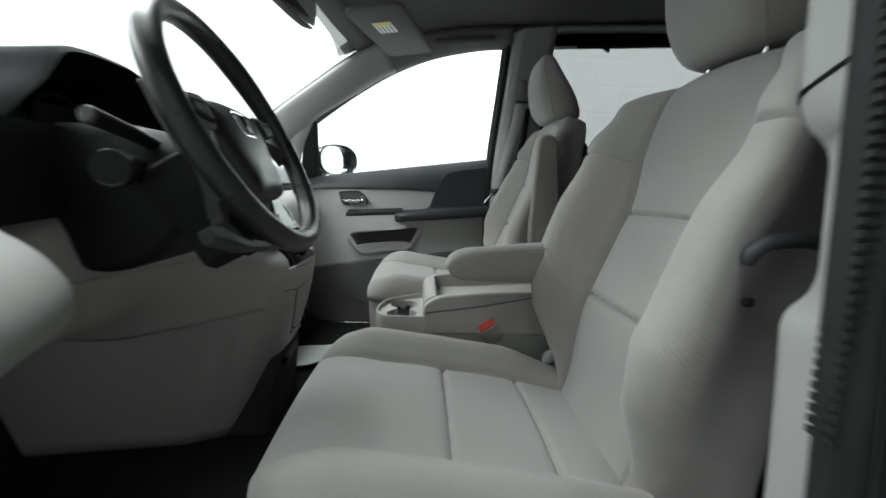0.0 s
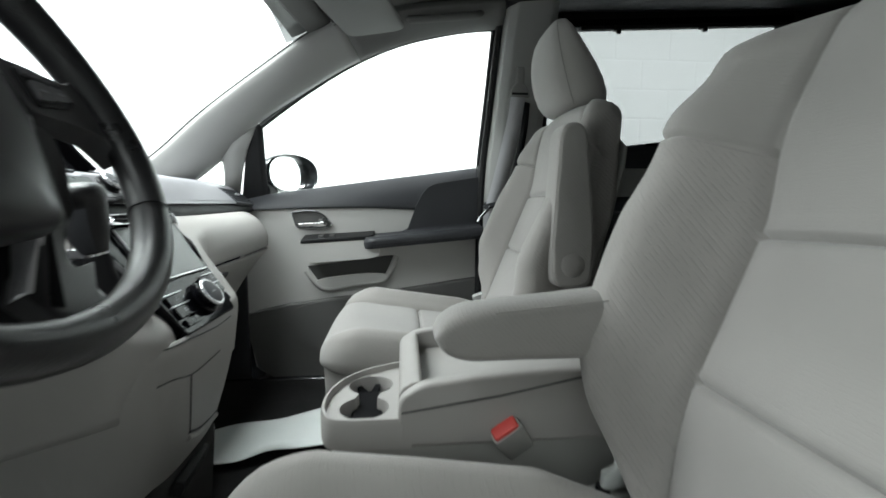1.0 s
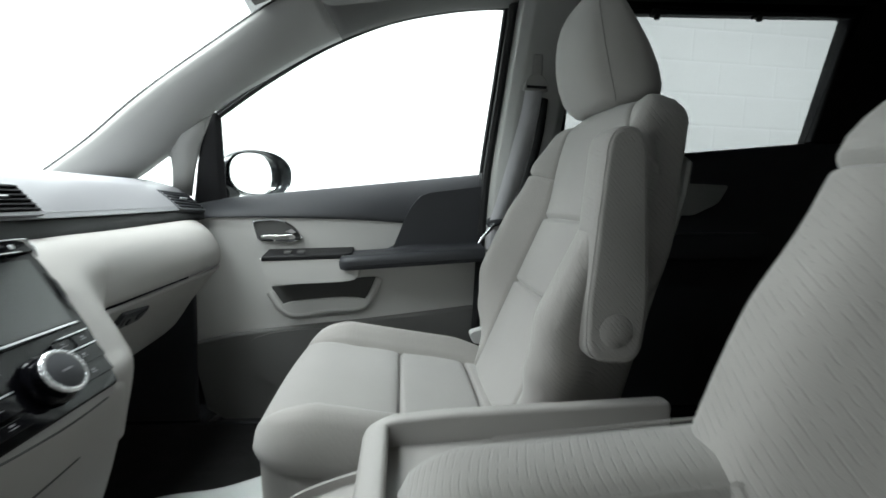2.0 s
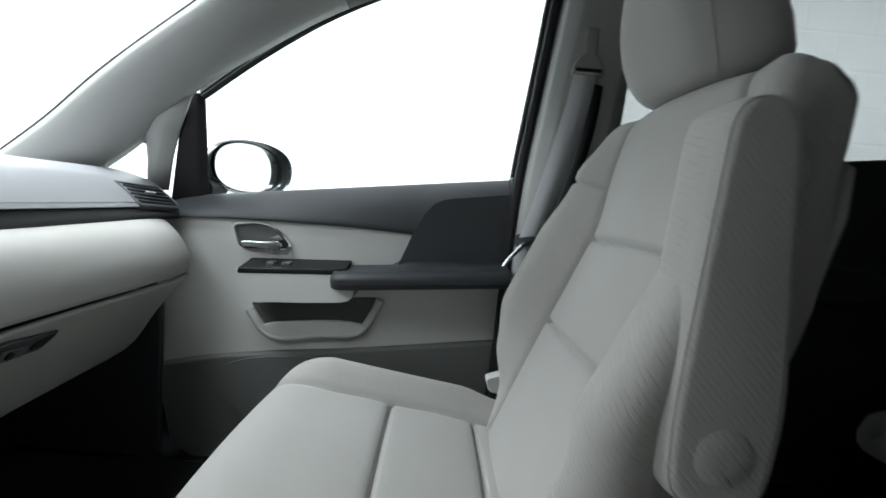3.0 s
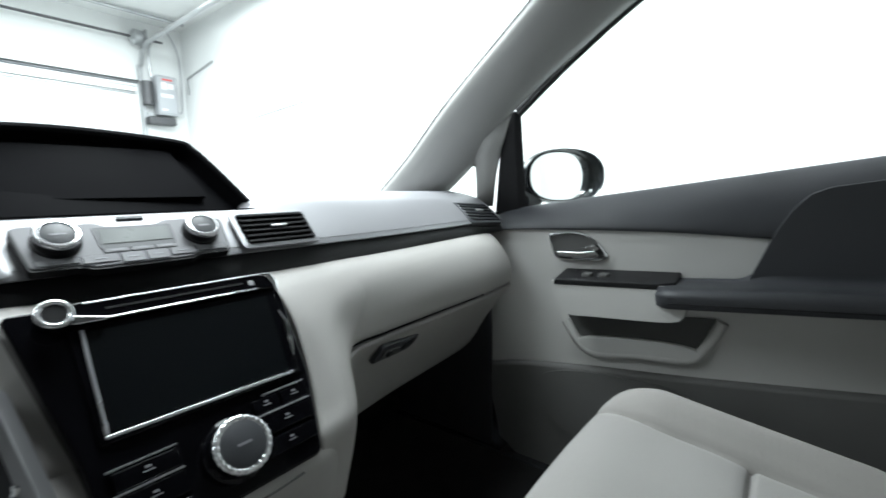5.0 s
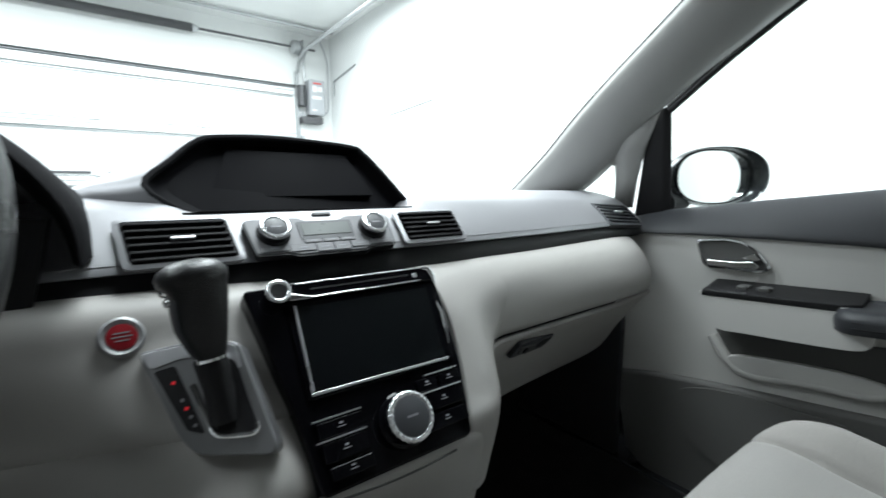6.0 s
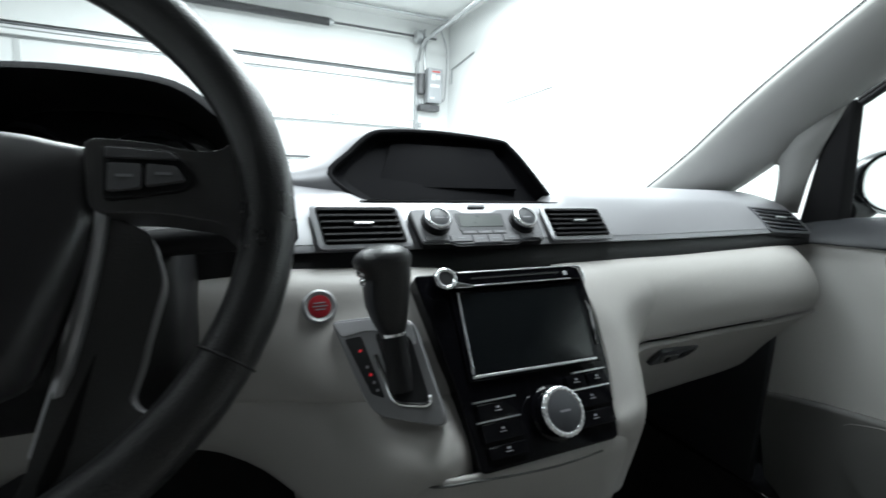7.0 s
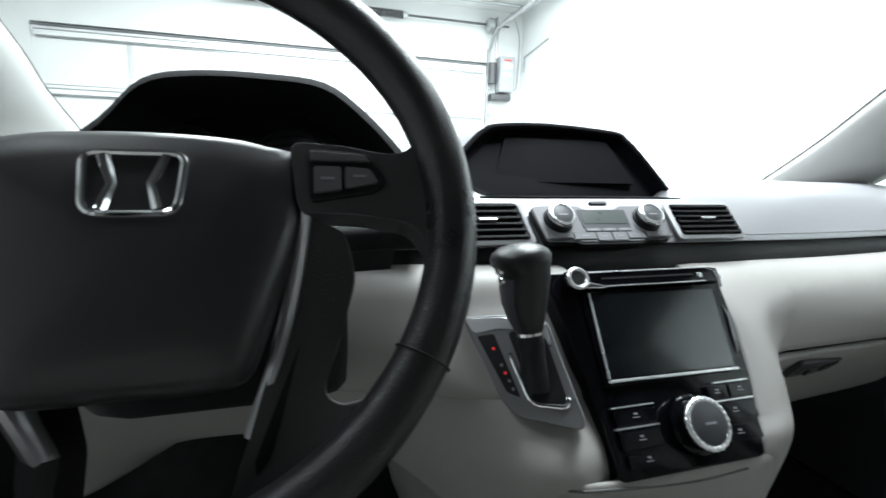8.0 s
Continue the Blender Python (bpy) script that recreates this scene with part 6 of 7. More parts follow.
for sg in (1, -1):
    # side spoke with switches
    sp = [(0.080, 0.042), (0.112, 0.0405), (0.134, 0.036), (0.150, 0.036), (0.168, 0.056), (0.173, 0.010), (0.170, -0.038), (0.162, -0.028), (0.152, -0.012), (0.122, -0.006), (0.085, -0.004)]
    part("side_spoke", loft([[on_wheel(sg * a, b, n) for a, b in rounded(sp, 0.008, 3)] for n in (-0.024, -0.001)]), M_SPOKE, wheel, "black side spoke", bevel=0.005)
    pod = part("switch_pod", loft([[on_wheel(sg * a, b, n) for a, b in rounded([(0.090, 0.036), (0.126, 0.034), (0.138, 0.016), (0.132, 0.008), (0.091, 0.001)], 0.005, 3)] for n in (-0.004, 0.002)]), M_BLACK, wheel, "black switch pod", bevel=0.002)
    for q in ([(0.094, 0.023), (0.110, 0.023), (0.110, 0.008), (0.094, 0.006)], [(0.112, 0.023), (0.127, 0.022), (0.132, 0.013), (0.112, 0.009)]):
        part("switch", loft([[on_wheel(sg * a, b, n) for a, b in rounded(q, 0.002, 3)] for n in (0.001, 0.005)]), M_SWITCH, pod, "grey rocker switch", bevel=0.001)
        qa, qb = sum(p[0] for p in q) / 4, sum(p[1] for p in q) / 4
        part("mark", loft([[on_wheel(sg * (qa + u), qb + v, n) for u, v in rect(-0.004, -0.0008, 0.004, 0.0008)] for n in (0.005, 0.0054)]), M_MARK, pod)
    part("switch_strip", loft([[on_wheel(sg * a, b, n) for a, b in [(0.092, 0.034), (0.124, 0.032), (0.128, 0.027), (0.092, 0.027)]] for n in (0.001, 0.004)]), M_SWITCH, pod, bevel=0.001)
    # lower spoke with silver edge
    lo = [(0.086, 0.000), (0.112, -0.012), (0.118, -0.040), (0.106, -0.080), (0.096, -0.106), (0.106, -0.116), (0.132, -0.112), (0.122, -0.132), (0.088, -0.158), (0.044, -0.170), (0.048, -0.145), (0.055, -0.118), (0.074, -0.060)]
    part("lower_spoke", loft([[on_wheel(sg * a, b, spoke_dip(b) + n) for a, b in rounded(lo, 0.008, 3)] for n in (-0.018, 0.0)]), M_SPOKE, wheel, "black lower spoke", bevel=0.005)
    part("silver_edge", tube([on_wheel(sg * a, b, n) for a, b, n in curve_through([(a, b, spoke_dip(b) + 0.002) for a, b in ((0.0885, -0.001), (0.083, -0.035), (0.074, -0.072), (0.061, -0.107), (0.0535, -0.127))], 4)], 0.0042, 8), M_ALU, wheel, "satin silver spoke edge")
    behind = [(0.083, -0.006), (0.108, -0.014), (0.100, -0.060), (0.084, -0.106), (0.080, -0.150), (0.052, -0.162), (0.0525, -0.127), (0.0585, -0.107), (0.070, -0.072), (0.0795, -0.035)]
    part("spoke_back", loft([[on_wheel(sg * a, b, n if n < -0.05 else spoke_dip(b) + n) for a, b in rounded(behind, 0.006, 3)] for n in (-0.012, -0.106, -0.110)]), M_BLACK, wheel, "black back of the spoke", bevel=0.003)
    inner = curve_through([(0.0845, -0.004, 0), (0.0785, -0.035, 0), (0.069, -0.072, 0), (0.0575, -0.107, 0), (0.0515, -0.127, 0)], 4)
    part("silver_flank", loft([[on_wheel(sg * (a - k), b, spoke_dip(b) - d) for a, b, _ in inner] for k, d in ((0.0, -0.003), (0.001, 0.005), (0.0, 0.012))], False), M_ALU, wheel, "satin silver spoke flank", solid=0.002)
part("hub", dome([(a * 0.9, b) for a, b in pad_line], ((0.5, -0.09), (0.7, -0.06), (0.86, -0.036)), -0.005), M_BLACK, wheel)

column = thing("steering_column", (-0.55, -0.402, 1.0), "black steering column shroud with two stalks", "steering column")
side_line = rounded([(-0.69, 1.09), (-0.680, 0.954), (-0.645, 0.886), (-0.60, 0.890), (-0.55, 0.908), (-0.500, 0.968), (-0.500, 1.045), (-0.560, 1.088)], 0.02, 4)
part("shroud", loft([[(-0.58 + (x + 0.58) * f, y, 0.99 + (z - 0.99) * f) for x, z in side_line] for y, f in ((-0.482, 0.86), (-0.474, 0.95), (-0.455, 1.0), (-0.315, 1.0), (-0.295, 0.95), (-0.287, 0.86))]), M_BLACK, column, "black plastic column shroud", angle=50)
part("shroud_seam", xz([(-0.66, 0.998), (-0.49, 1.008), (-0.49, 1.010), (-0.66, 1.000)], -0.4825, -0.480), M_BLACK, column)
for pts, rr, ring_at in (([(-0.540, -0.455, 1.058), (-0.545, -0.52, 1.074), (-0.550, -0.575, 1.085)], [0.008, 0.009, 0.0105], 0.0), ([(-0.520, -0.345, 1.050), (-0.518, -0.29, 1.056), (-0.515, -0.235, 1.060)], [0.009, 0.010, 0.0115], 0.0)):
    line = curve_through(pts, 4)
    st = part("stalk", tube(line, [rr[0] + (rr[2] - rr[0]) * k / (len(line) - 1) for k in range(len(line))], 16), M_BLACK, column, "black control stalk")
    e0, e1 = Vector(line[-2]), Vector(line[-1])
    part("stalk_end", tube([e1 - (e1 - e0) * 0.1, e1 + (e1 - e0) * 0.35], [0.0108, 0.0085], 16), M_RECESS, st, "grey stalk end")
part("stalk_knob", tube([(-0.565, -0.47, 1.030), (-0.545, -0.54, 1.029), (-0.542, -0.552, 1.029), (-0.540, -0.562, 1.028)], [0.016, 0.019, 0.023, 0.021], 24), M_BLACK, column, "black ribbed round knob")
part("knob_ring", tube(ring((-0.541, -0.560, 1.028), (0.96, 0.2, 0), (0, 0, 1), 0.018, 0.018, 24), 0.0010, 6, True), M_RECESS, column, "thin grey ring")
part("column_gap", extrude([(-0.655, -0.66, 0.955), (-0.655, -0.235, 0.985), (-0.650, -0.215, 1.075), (-0.650, -0.66, 1.085)], (-0.03, 0, 0)), M_BLACK, column, "dark recess behind the shroud")

# ---- passenger door ----
door = thing("passenger_door", (-0.28, 0.87, 0.42), "front passenger door, shut, grey trim with dark armrest", "van door")
YD = 0.845
belt_lo = [(-0.715, 0.992), (-0.60, 0.999), (-0.506, 1.003), (-0.40, 1.005), (-0.308, 1.003), (-0.20, 1.000), (-0.131, 0.996)]
trim_top = [(-0.720, 1.010)] + [(x, z + 0.01) for x, z in belt_lo] + [(-0.05, 1.0), (0.10, 1.01)]
lower = trim_top + [(0.088, 0.80), (0.078, 0.62), (0.06, 0.45), (-0.30, 0.392), (-0.62, 0.40), (-0.69, 0.45), (-0.715, 0.60), (-0.73, 0.80)]
part("trim_panel", xz(lower, YD, YD + 0.05), M_DOORLIT, door, "light grey moulded door panel", bevel=0.006)
part("lower_panel", xz(curve_through([(-0.722, 0.640), (-0.60, 0.668), (-0.445, 0.690), (-0.233, 0.714), (0.083, 0.758)], 5) + [(0.076, 0.60), (0.058, 0.452), (-0.30, 0.396), (-0.615, 0.404), (-0.68, 0.45)], YD - 0.022, YD + 0.01), M_DOORLOW, door, "grey lower door panel, darkened for its shade", bevel=0.008)
part("outer_skin", xz([(-0.90, 0.30), (0.12, 0.30), (0.14, 1.10), (-0.90, 1.00)], YD + 0.07, YD + 0.12), M_BODY, door, "dark painted outer door skin", bevel=0.01)
# belt: dark upper roll leaning outward to the glass
up = [(-0.735, 1.025), (-0.647, 1.049), (-0.322, 1.093), (0.094, 1.147), (0.112, 1.150)]
lo_ = [(-0.720, 0.990), (-0.60, 0.998), (-0.308, 1.002), (-0.10, 0.996), (0.098, 1.00)]
ups, los = curve_through([(x, 0.905, z) for x, z in up], 5), curve_through([(x, YD - 0.004, z) for x, z in lo_], 5)
rows = []
for p, q in zip(ups, los):
    p, q = Vector(p), Vector(q)
    rows.append([p + Vector((0, 0.02, -0.01)), p, p.lerp(q, 0.12) + Vector((0, -0.012, 0.004)), p.lerp(q, 0.5) + Vector((0, -0.020, 0.0)), p.lerp(q, 0.9) + Vector((0, -0.012, 0)), q, q + Vector((0, 0.02, 0.004))])
part("belt_roll", loft([curve_through(r, 3) for r in rows], False), M_DARK, door, "dark soft-grained belt line roll", angle=60)
# dark wing panel sweeping down into the armrest
wing = [(0.094, 1.110), (-0.008, 1.094), (-0.060, 1.086), (-0.085, 1.075), (-0.108, 1.049), (-0.128, 1.011), (-0.145, 0.965), (-0.165, 0.914), (-0.175, 0.895), (0.085, 0.925)]
part("wing_panel", xz(rounded(wing, 0.006, 3), YD - 0.022, YD + 0.02), M_DARK, door, "dark soft wing panel", bevel=0.008, seg=3)
arm_rows = []
for k in range(33):
    u = k / 32
    x = -0.312 + 0.402 * u
    e = math.sqrt(max(0.0, 1 - max(0.0, 1 - (x + 0.312) / 0.045) ** 2))
    f = math.sqrt(max(0.0, 1 - max(0.0, 1 - (x + 0.312) / 0.022) ** 2))
    zc, zt, zb = 0.886 + 0.075 * (x + 0.312), 0.905 + 0.088 * (x + 0.312), 0.866 + 0.088 * (x + 0.312)
    zt, zb = zc + (zt - zc) * f, zc + (zb - zc) * f
    yi = 0.800 - 0.064 * e
    rise = 0.022 * smooth((x + 0.18) / 0.05)
    sec = [(YD - 0.016, zt + rise + 0.006), (0.822, zt + 0.4 * rise + 0.002), (0.795, zt + 0.12 * rise), (0.5 * (yi + 0.79), zt), (yi + 0.010, zt - 0.002), (yi, zt - 0.010 * f), (yi - 0.001, zc), (yi + 0.003, zb + 0.006 * f), (yi + 0.014, zb), (0.81, zb), (YD, zb)]
    arm_rows.append([(x, y, z) for y, z, _ in curve_through([(y, z, 0) for y, z in sec], 3)])
part("armrest", loft(arm_rows), M_DARK, door, "dark padded door armrest", angle=50)
for dz in (0.0, -0.010):
    part("armrest_stitch", tube([(x, 0.7358, z + dz) for x, z in ((-0.275, 0.892), (-0.164, 0.901), (0.088, 0.921))], 0.0012, 6), M_BLACK, door)
# grey ledge ahead of the armrest with switch panel
ledge = curve_through([(-0.510, 0.890, 0), (-0.495, 0.895, 0), (-0.30, 0.906, 0), (-0.255, 0.905, 0), (-0.250, 0.870, 0), (-0.262, 0.842, 0), (-0.324, 0.833, 0), (-0.43, 0.826, 0), (-0.472, 0.824, 0), (-0.495, 0.842, 0), (-0.508, 0.868, 0)], 3, True)
part("grab_ledge", xz([(x, z) for x, z, _ in ledge], 0.770, YD + 0.01), M_DOORLIT, door, "light grey pull ledge", bevel=0.012, seg=4)
sw = part("switch_panel", extrude([(-0.508, 0.7685, 0.886), (-0.300, 0.7685, 0.898), (-0.272, 0.784, 0.901), (-0.272, 0.842, 0.912), (-0.508, 0.842, 0.900)], (0, 0, 0.012)), M_BLACK, door, "dark switch panel", bevel=0.002)
for x in (-0.445, -0.410):
    part("switch", box(x - 0.010, x + 0.010, 0.790, 0.815, 0.895 + 0.055 * (x + 0.53), 0.9085 + 0.055 * (x + 0.53)), M_RECESS, sw, "small grey window switch", bevel=0.003)
# map pocket
pk = curve_through([(-0.500, 0.800, 0), (-0.475, 0.806, 0), (-0.33, 0.824, 0), (-0.206, 0.838, 0), (-0.212, 0.812, 0), (-0.235, 0.778, 0), (-0.262, 0.757, 0), (-0.34, 0.748, 0), (-0.43, 0.735, 0), (-0.462, 0.748, 0)], 3, True)
# darker flat sheet stands in for the shade inside the pocket
part("pocket_shadow", xz([(x, z) for x, z, _ in pk], YD - 0.006, YD + 0.01), M_RECESS, door, "dark sheet for the shade inside the map pocket")
lip = curve_through([(-0.505, 0.790, 0), (-0.470, 0.742, 0), (-0.430, 0.726, 0), (-0.34, 0.740, 0), (-0.255, 0.748, 0), (-0.225, 0.775, 0), (-0.198, 0.835, 0)], 6)
part("pocket_lip", tube([(x, YD - 0.008, z) for x, z, _ in lip], 0.011, 10), M_DOORLIT, door, "light grey pocket lip")
part("pocket_face", xz([(x, z) for x, z, _ in curve_through([(-0.47, 0.744, 0), (-0.43, 0.728, 0), (-0.34, 0.742, 0), (-0.255, 0.75, 0), (-0.230, 0.770, 0), (-0.30, 0.778, 0), (-0.45, 0.762, 0)], 3, True)], YD - 0.018, YD), M_DOORLIT, door, "light grey pocket face", bevel=0.006)
lp = curve_through([(-0.560, 0.640, 0), (-0.520, 0.668, 0), (-0.45, 0.682, 0), (-0.36, 0.688, 0), (-0.25, 0.680, 0), (-0.22, 0.60, 0), (-0.28, 0.52, 0), (-0.45, 0.51, 0), (-0.54, 0.56, 0)], 4, True)
part("lower_pocket", xz([(x, z) for x, z, _ in lp], YD - 0.028, YD), M_DOORLOW, door, "grey lower pocket, recessed")
# door handle in its recess
hb = rounded([(-0.555, 0.990), (-0.500, 0.998), (-0.466, 0.994), (-0.438, 0.978), (-0.412, 0.944), (-0.430, 0.935), (-0.535, 0.934)], 0.012, 4)
hn = part("handle_bezel", loft([[(x, y, z) for x, z in hb] for y in (YD - 0.001, YD - 0.008)] + [[(-0.487 + (x + 0.487) * 0.94, YD - 0.009, 0.964 + (z - 0.964) * 0.88) for x, z in hb], [(-0.487 + (x + 0.487) * 0.91, YD - 0.004, 0.964 + (z - 0.964) * 0.84) for x, z in hb]], True, False), M_CHROME, door, "bright handle surround", angle=50)
part("handle_recess", xz([(-0.487 + (x + 0.487) * 0.93, 0.964 + (z - 0.964) * 0.90) for x, z in hb], YD - 0.004, YD + 0.004), M_RECESS, hn, "dark handle recess")
part("handle", xz(rounded([(-0.528, 0.952), (-0.470, 0.953), (-0.440, 0.958), (-0.430, 0.950), (-0.434, 0.941), (-0.465, 0.939), (-0.522, 0.941)], 0.006, 4), YD - 0.022, YD - 0.010), M_CHROME, hn, "chrome inner door handle", bevel=0.004)
part("lock_tab", xz(rounded([(-0.462, 0.962), (-0.442, 0.972), (-0.430, 0.962), (-0.440, 0.958)], 0.003), YD - 0.018, YD - 0.006), M_CHROME, hn, bevel=0.002)
# window surround and glass
WT = [(-0.645, 1.277), (-0.51, 1.372), (-0.346, 1.470), (-0.181, 1.540), (-0.012, 1.580), (0.118, 1.596), (0.134, 1.588)]
wt = curve_through([(x, 0.905 - 0.085 * (z - 1.05) / 0.54, z) for x, z in WT], 5)
edge = wt + curve_through([(0.134, 0.82, 1.588), (0.122, 0.855, 1.42), (0.104, 0.885, 1.22), (0.100, 0.905, 1.14)], 4)[1:]
part("glass_run", tube(edge, 0.008, 8), M_RUBBER, door, "black rubber glass run")
part("window_frame", loft([[(x, y + 0.004, z) for x, y, z in wt], [(x - 0.004, y - 0.008, z + 0.006) for x, y, z in wt], [(x - 0.010, y - 0.004, z + 0.018) for x, y, z in wt], [(x - 0.010, y + 0.03, z + 0.018) for x, y, z in wt]], False), M_BLACK, door, "black window frame", angle=50)
part("division_post", loft([[(x, y, z) for x, y, z in r] for r in ([(-0.732, 0.912, 1.03), (-0.728, 0.888, 1.03), (-0.655, 0.888, 1.04), (-0.640, 0.905, 1.04)], [(-0.708, 0.893, 1.18), (-0.704, 0.872, 1.18), (-0.655, 0.872, 1.18), (-0.640, 0.888, 1.18)], [(-0.694, 0.880, 1.285), (-0.690, 0.858, 1.285), (-0.655, 0.860, 1.285), (-0.640, 0.874, 1.285)])]), M_BLACK, door, "black sail post ahead of the glass", bevel=0.005)
pane = part("pane", extrude([(-0.652, 0.903, 1.045)] + [(x, y, z) for x, y, z in wt] + [(0.112, 0.89, 1.20), (0.104, 0.905, 1.14)], (0, 0.004, 0)), M_CLEAR, door, "clear side glass")
pane.visible_shadow = False
part("jamb", xz([(0.104, 0.42), (0.088, 0.62), (0.099, 0.80), (0.112, 1.02), (0.112, 1.15), (0.090, 1.15), (0.092, 1.0), (0.082, 0.80), (0.070, 0.45)], 0.84, 0.90), M_BLACK, door, "black door edge", bevel=0.004)

# outside mirror
om = thing("door_mirror", (-0.60, 0.96, 1.06), "dark oval outside mirror by the front passenger window", "car mirror")
mc = Vector((-0.585, 1.010, 1.128))
mn = Vector((0.80, -0.58, 0.02)).normalized()
ma = Vector((0, 0, 1)).cross(mn).normalized()
mu = mn.cross(ma)
shell = []
for d, s in ((-0.032, 0.86), (0.004, 0.93), (0.010, 0.975), (0.004, 1.0), (-0.02, 1.0), (-0.05, 0.92), (-0.075, 0.75), (-0.092, 0.45), (-0.098, 0.1)):
    shell.append(ring(mc + mn * d, ma, mu, 0.121 * s, 0.073 * s, 40, 2.35))
part("housing", loft(shell, True, True), M_BODY, om, "dark painted mirror shell", angle=60)
gn = Vector((0.90, -0.43, 0.02)).normalized()
ga2 = Vector((0, 0, 1)).cross(gn).normalized()
part("glass", loft([ring(mc + mn * -0.012 + gn * d - ma * 0.005, ga2, gn.cross(ga2), 0.102, 0.063, 40, 2.4) for d in (-0.004, 0.002)]), M_MIRROR, om, "silvered mirror glass", angle=30)
part("foot", loft([ring(Vector((-0.670, 0.905, 1.062)), (1, 0, 0), (0, 0, 1), 0.035, 0.03, 20), ring(Vector((-0.650, 0.96, 1.070)), (1, 0, 0), (0, 0, 1), 0.028, 0.022, 20)]), M_BLACK, om, "black mirror foot")

# ---- overhead things ----
vis = thing("sun_visor", (-0.30, 0.42, 1.56), "grey cloth sun visor folded up with a small label", "sun visor")
VM = plane((-0.300, 0.44, 1.512), (0.25, 1, 0), (-0.96, 0.24, -0.06))
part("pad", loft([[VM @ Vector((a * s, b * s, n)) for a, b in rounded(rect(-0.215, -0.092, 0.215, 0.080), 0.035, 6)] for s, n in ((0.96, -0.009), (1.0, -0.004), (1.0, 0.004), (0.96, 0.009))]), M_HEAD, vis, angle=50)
part("label_sheet", plate(VM, rect(-0.115, -0.030, -0.030, 0.028), -0.0098, -0.0088), M_WHITE, vis, "white printed label")
part("label_band", plate(VM, rect(-0.112, -0.027, -0.090, 0.025), -0.0101, -0.0098), node_material("yellow_print", (0.75, 0.62, 0.12), 0.6), vis, "yellow warning band")
for k in range(4):
    part("label_line", plate(VM, rect(-0.084, -0.022 + 0.013 * k, -0.036, -0.018 + 0.013 * k), -0.0101, -0.0098), M_MARK, vis)
part("hinge", tube([(-0.36, 0.60, 1.522), (-0.37, 0.69, 1.55)], 0.008, 10), M_HEAD, vis)

grab = thing("grab_handle", (-0.09, 0.735, 1.60), "grey plastic grab handle above the passenger window", "grab handle")
part("handle", tube(curve_through([(-0.155, 0.735, 1.598), (-0.148, 0.715, 1.578), (-0.125, 0.702, 1.572), (0.04, 0.700, 1.588), (0.07, 0.712, 1.600), (0.082, 0.735, 1.622)], 5), [0.010] + [0.011] * 25, 12), M_HEAD, grab)
part("bezel", loft([[(gx * f - 0.04 * (1 - f), yy, 1.602 + (gz - 1.602) * f) for gx, gz in rounded([(-0.175, 1.572), (-0.140, 1.618), (0.050, 1.640), (0.092, 1.608)], 0.02, 5)] for yy, f in ((0.760, 1.0), (0.722, 1.0), (0.716, 0.94), (0.716, 0.78), (0.735, 0.74))]), M_HEAD, grab, "grey moulded handle housing", angle=50)
for x, z in ((-0.150, 1.602), (0.078, 1.625)):
    part("mount", box(x - 0.02, x + 0.02, 0.722, 0.748, z - 0.014, z + 0.010), M_HEAD, grab, bevel=0.006)

rv = thing("rear_view_mirror", (-0.52, 0.0, 1.47), "dark rear view mirror on the windscreen", "car mirror")
RM = plane((-0.475, -0.050, 1.418), (0.12, 1, 0.0), (0.15, 0, 1))
part("housing", loft([[RM @ Vector((a * s, b * s, n)) for a, b in rounded(rect(-0.125, -0.034, 0.125, 0.034), 0.028, 6)] for s, n in ((0.75, -0.035), (0.95, -0.02), (1.0, -0.004), (0.98, 0.002))]), M_BLACK, rv, bevel=0.003)
part("glass", plate(RM, rounded(rect(-0.119, -0.029, 0.119, 0.029), 0.024, 6), 0.002, 0.0032), M_MIRROR, rv, "silvered mirror glass")
part("arm", tube([(-0.500, -0.04, 1.425), (-0.53, -0.005, 1.485), (-0.56, 0.0, 1.545)], 0.011, 10), M_BLACK, rv)

# ---- seat belts ----
sbelt = thing("seat_belt", (0.16, 0.76, 1.0), "grey seat belt hanging on the centre post beside the passenger seat", "seat belt")


def band(points, across, half):
    line = [Vector(p) for p in curve_through(points, 6)]
    a = Vector(across).normalized()
    return loft([[p - a * half, p + a * half] for p in line], False)


part("webbing", band([(0.198, 0.726, 1.365), (0.190, 0.726, 1.30), (0.176, 0.726, 1.235), (0.160, 0.727, 1.165), (0.134, 0.729, 1.06), (0.120, 0.740, 1.00), (0.118, 0.760, 0.93), (0.125, 0.768, 0.82), (0.135, 0.768, 0.64)], (0.95, 0.0, -0.30), 0.0235), M_BELT, sbelt, "grey webbing", solid=0.0015)
part("webbing", band([(0.226, 0.728, 1.34), (0.218, 0.726, 1.25), (0.192, 0.724, 1.13), (0.150, 0.722, 1.02), (0.128, 0.735, 0.96)], (1, 0, -0.2), 0.011), M_BLACK, sbelt, "dark webbing behind", solid=0.0015)
part("guide_slot", box(0.190, 0.222, 0.735, 0.748, 1.30, 1.50), M_GREYD, sbelt, "grey height adjuster slot", bevel=0.004)
ringc = Vector((0.202, 0.730, 1.368))
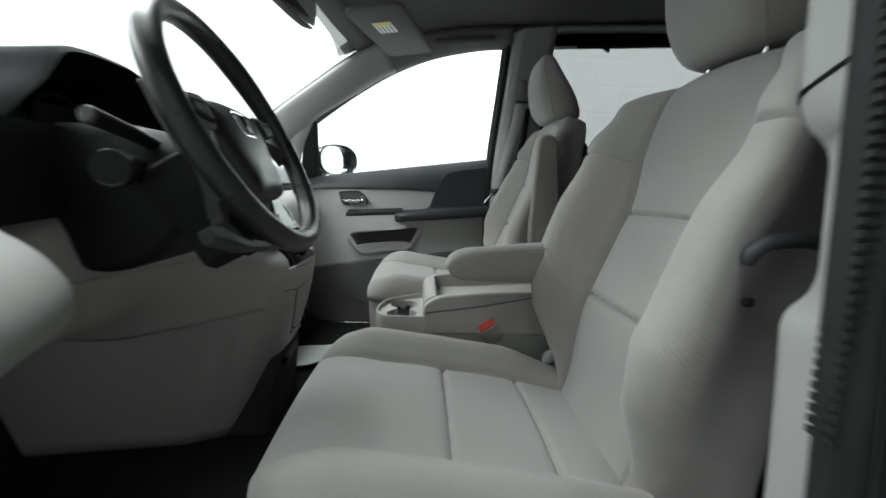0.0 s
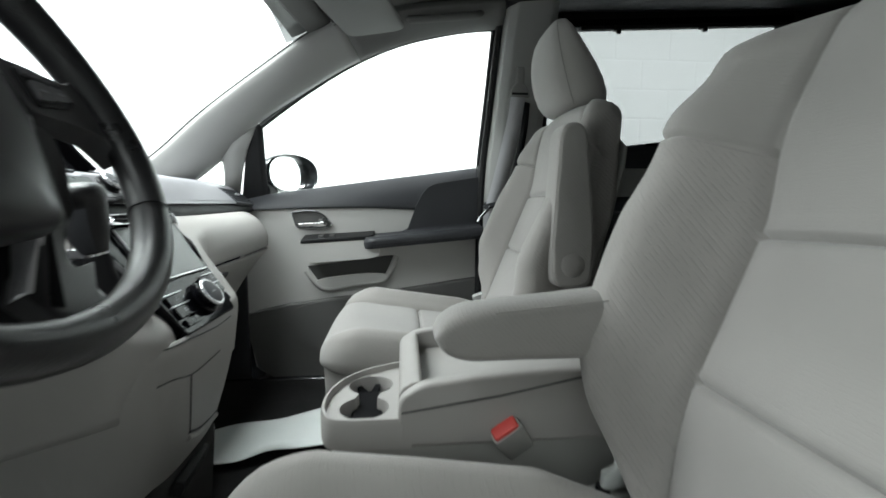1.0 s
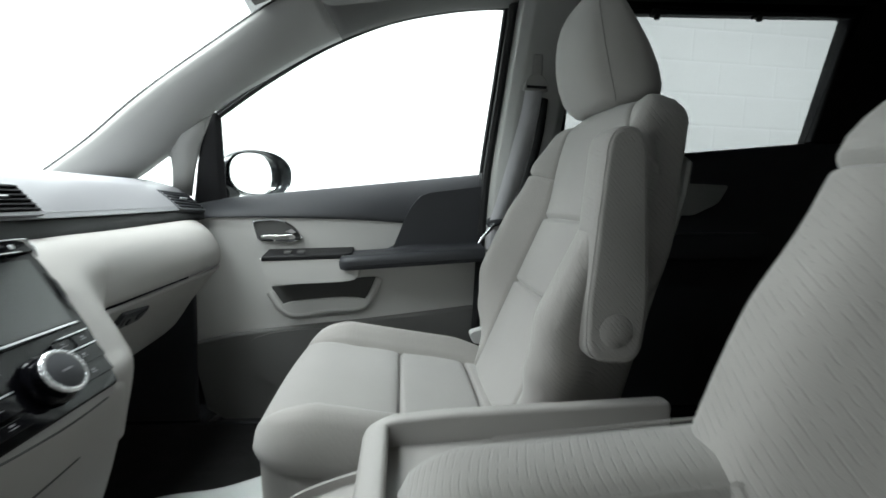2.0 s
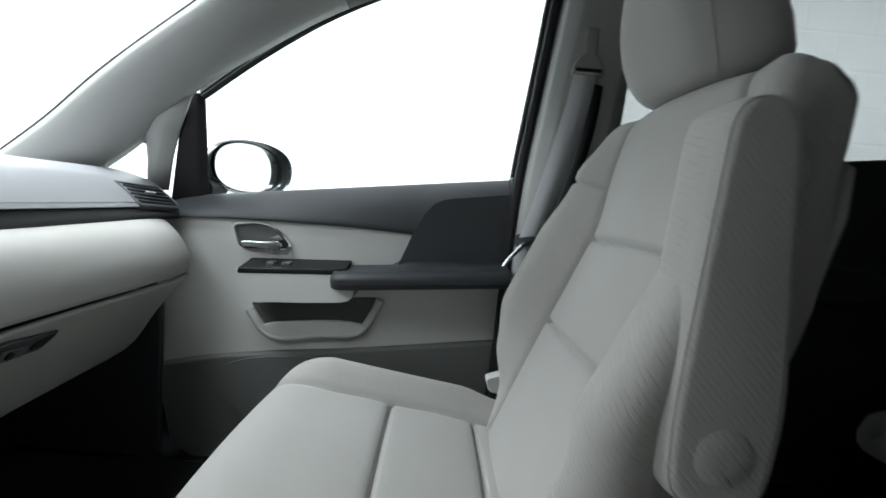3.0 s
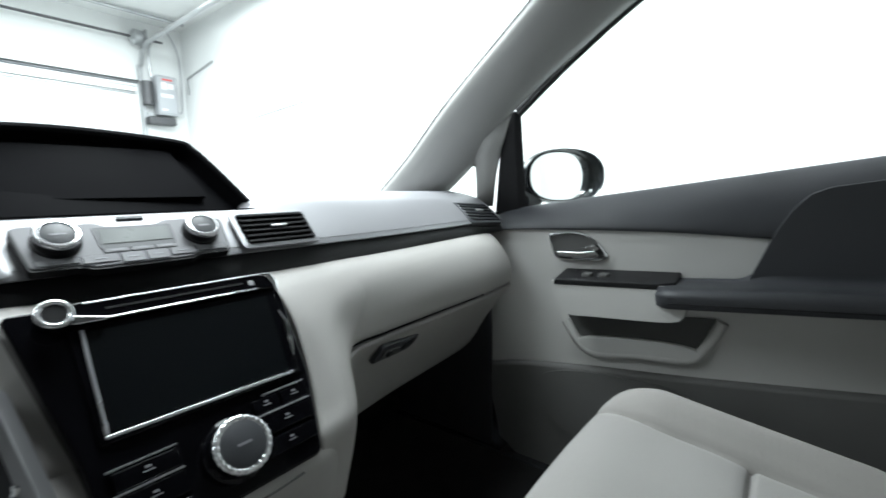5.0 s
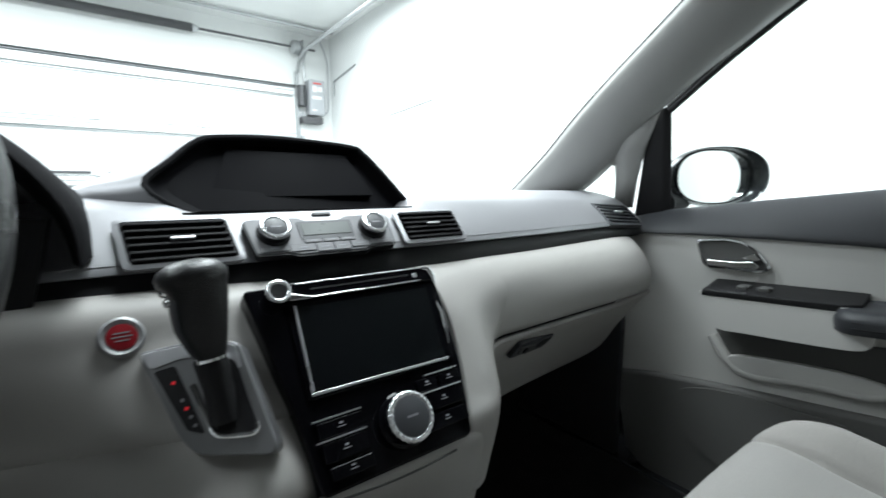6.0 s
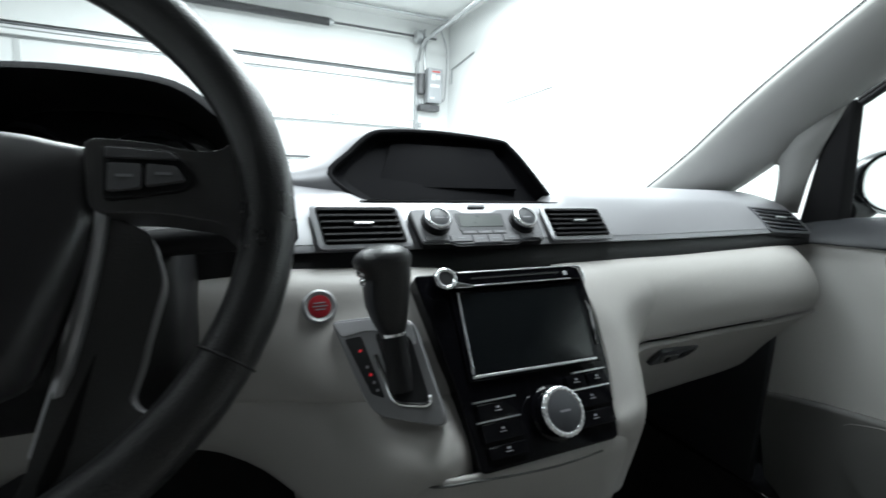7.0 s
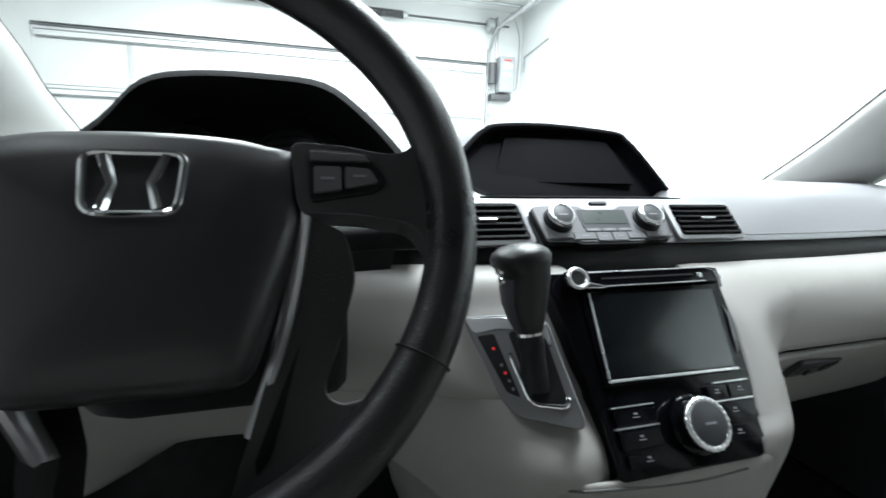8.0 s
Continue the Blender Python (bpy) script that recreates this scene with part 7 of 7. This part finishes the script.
guide = part("guide_ring", loft([[ringc + Vector((a * f, n, b * f)) for a, b in rounded([(-0.034, -0.012), (0.034, -0.012), (0.030, 0.010), (0.014, 0.030), (-0.014, 0.030), (-0.030, 0.010)], 0.008, 4)] for n, f in ((0.006, 0.94), (0.003, 1.0), (-0.006, 1.0), (-0.009, 0.93))]), M_GREYD, sbelt, "grey belt guide", angle=50)
part("belt_slot", tube([ringc + Vector((a, -0.0095, -0.003)) for a in (-0.026, 0.026)], 0.0035, 8), M_BLACK, guide, "dark slot of the belt guide")
part("adjuster", box(0.190, 0.218, 0.722, 0.740, 1.378, 1.450), M_GREYD, sbelt, "grey height adjuster", bevel=0.006)
part("tongue", extrude([(0.055, 0.668, 0.960), (0.062, 0.664, 0.975), (0.115, 0.735, 1.018), (0.120, 0.742, 1.008)], (0.004, -0.004, 0.0)), M_CHROME, sbelt, "bright belt tongue", bevel=0.001)
part("tongue_cover", loft([ring(Vector((0.105, 0.728, 1.008)) + Vector((0.5, 0.7, 0.42)) * d, (0.8, -0.5, 0), (0.1, 0, 1), r, 0.006, 16, 3) for d, r in ((-0.012, 0.010), (0.0, 0.022), (0.022, 0.026), (0.026, 0.02))]), M_DARK, sbelt, "dark tongue cover")
anchor = thing("belt_anchor", (0.08, 0.70, 0.68), "white plastic belt anchor beside the passenger seat", "seat belt")
part("cover", extrude(rounded([(0.050, 0.70, 0.714), (0.088, 0.70, 0.727), (0.104, 0.70, 0.708), (0.094, 0.70, 0.682), (0.06, 0.70, 0.686)], 0.008, 3), (0, 0.03, 0)), M_WHITE, anchor, bevel=0.004)
part("strap", tube([(0.09, 0.705, 0.692), (0.10, 0.70, 0.60), (0.10, 0.70, 0.44)], 0.014, 8), M_BLACK, anchor)
inner_anchor = thing("belt_anchor", (0.10, -0.168, 0.64), "pale plastic-wrapped belt anchor beside the console", "seat belt")
part("cover", loft([ring((0.085 + 0.012 * k, -0.168 + 0.004 * (k % 2), 0.640 + 0.013 * k), (0.8, 0, -0.6), (0, 1, 0), r, 0.8 * r, 14, 2.6) for k, r in enumerate((0.006, 0.015, 0.012, 0.017, 0.014, 0.005))]), M_PAPER, inner_anchor, angle=30)
part("strap", tube([(0.085, -0.168, 0.645), (0.07, -0.166, 0.58), (0.06, -0.165, 0.45)], 0.010, 8), M_BLACK, inner_anchor)
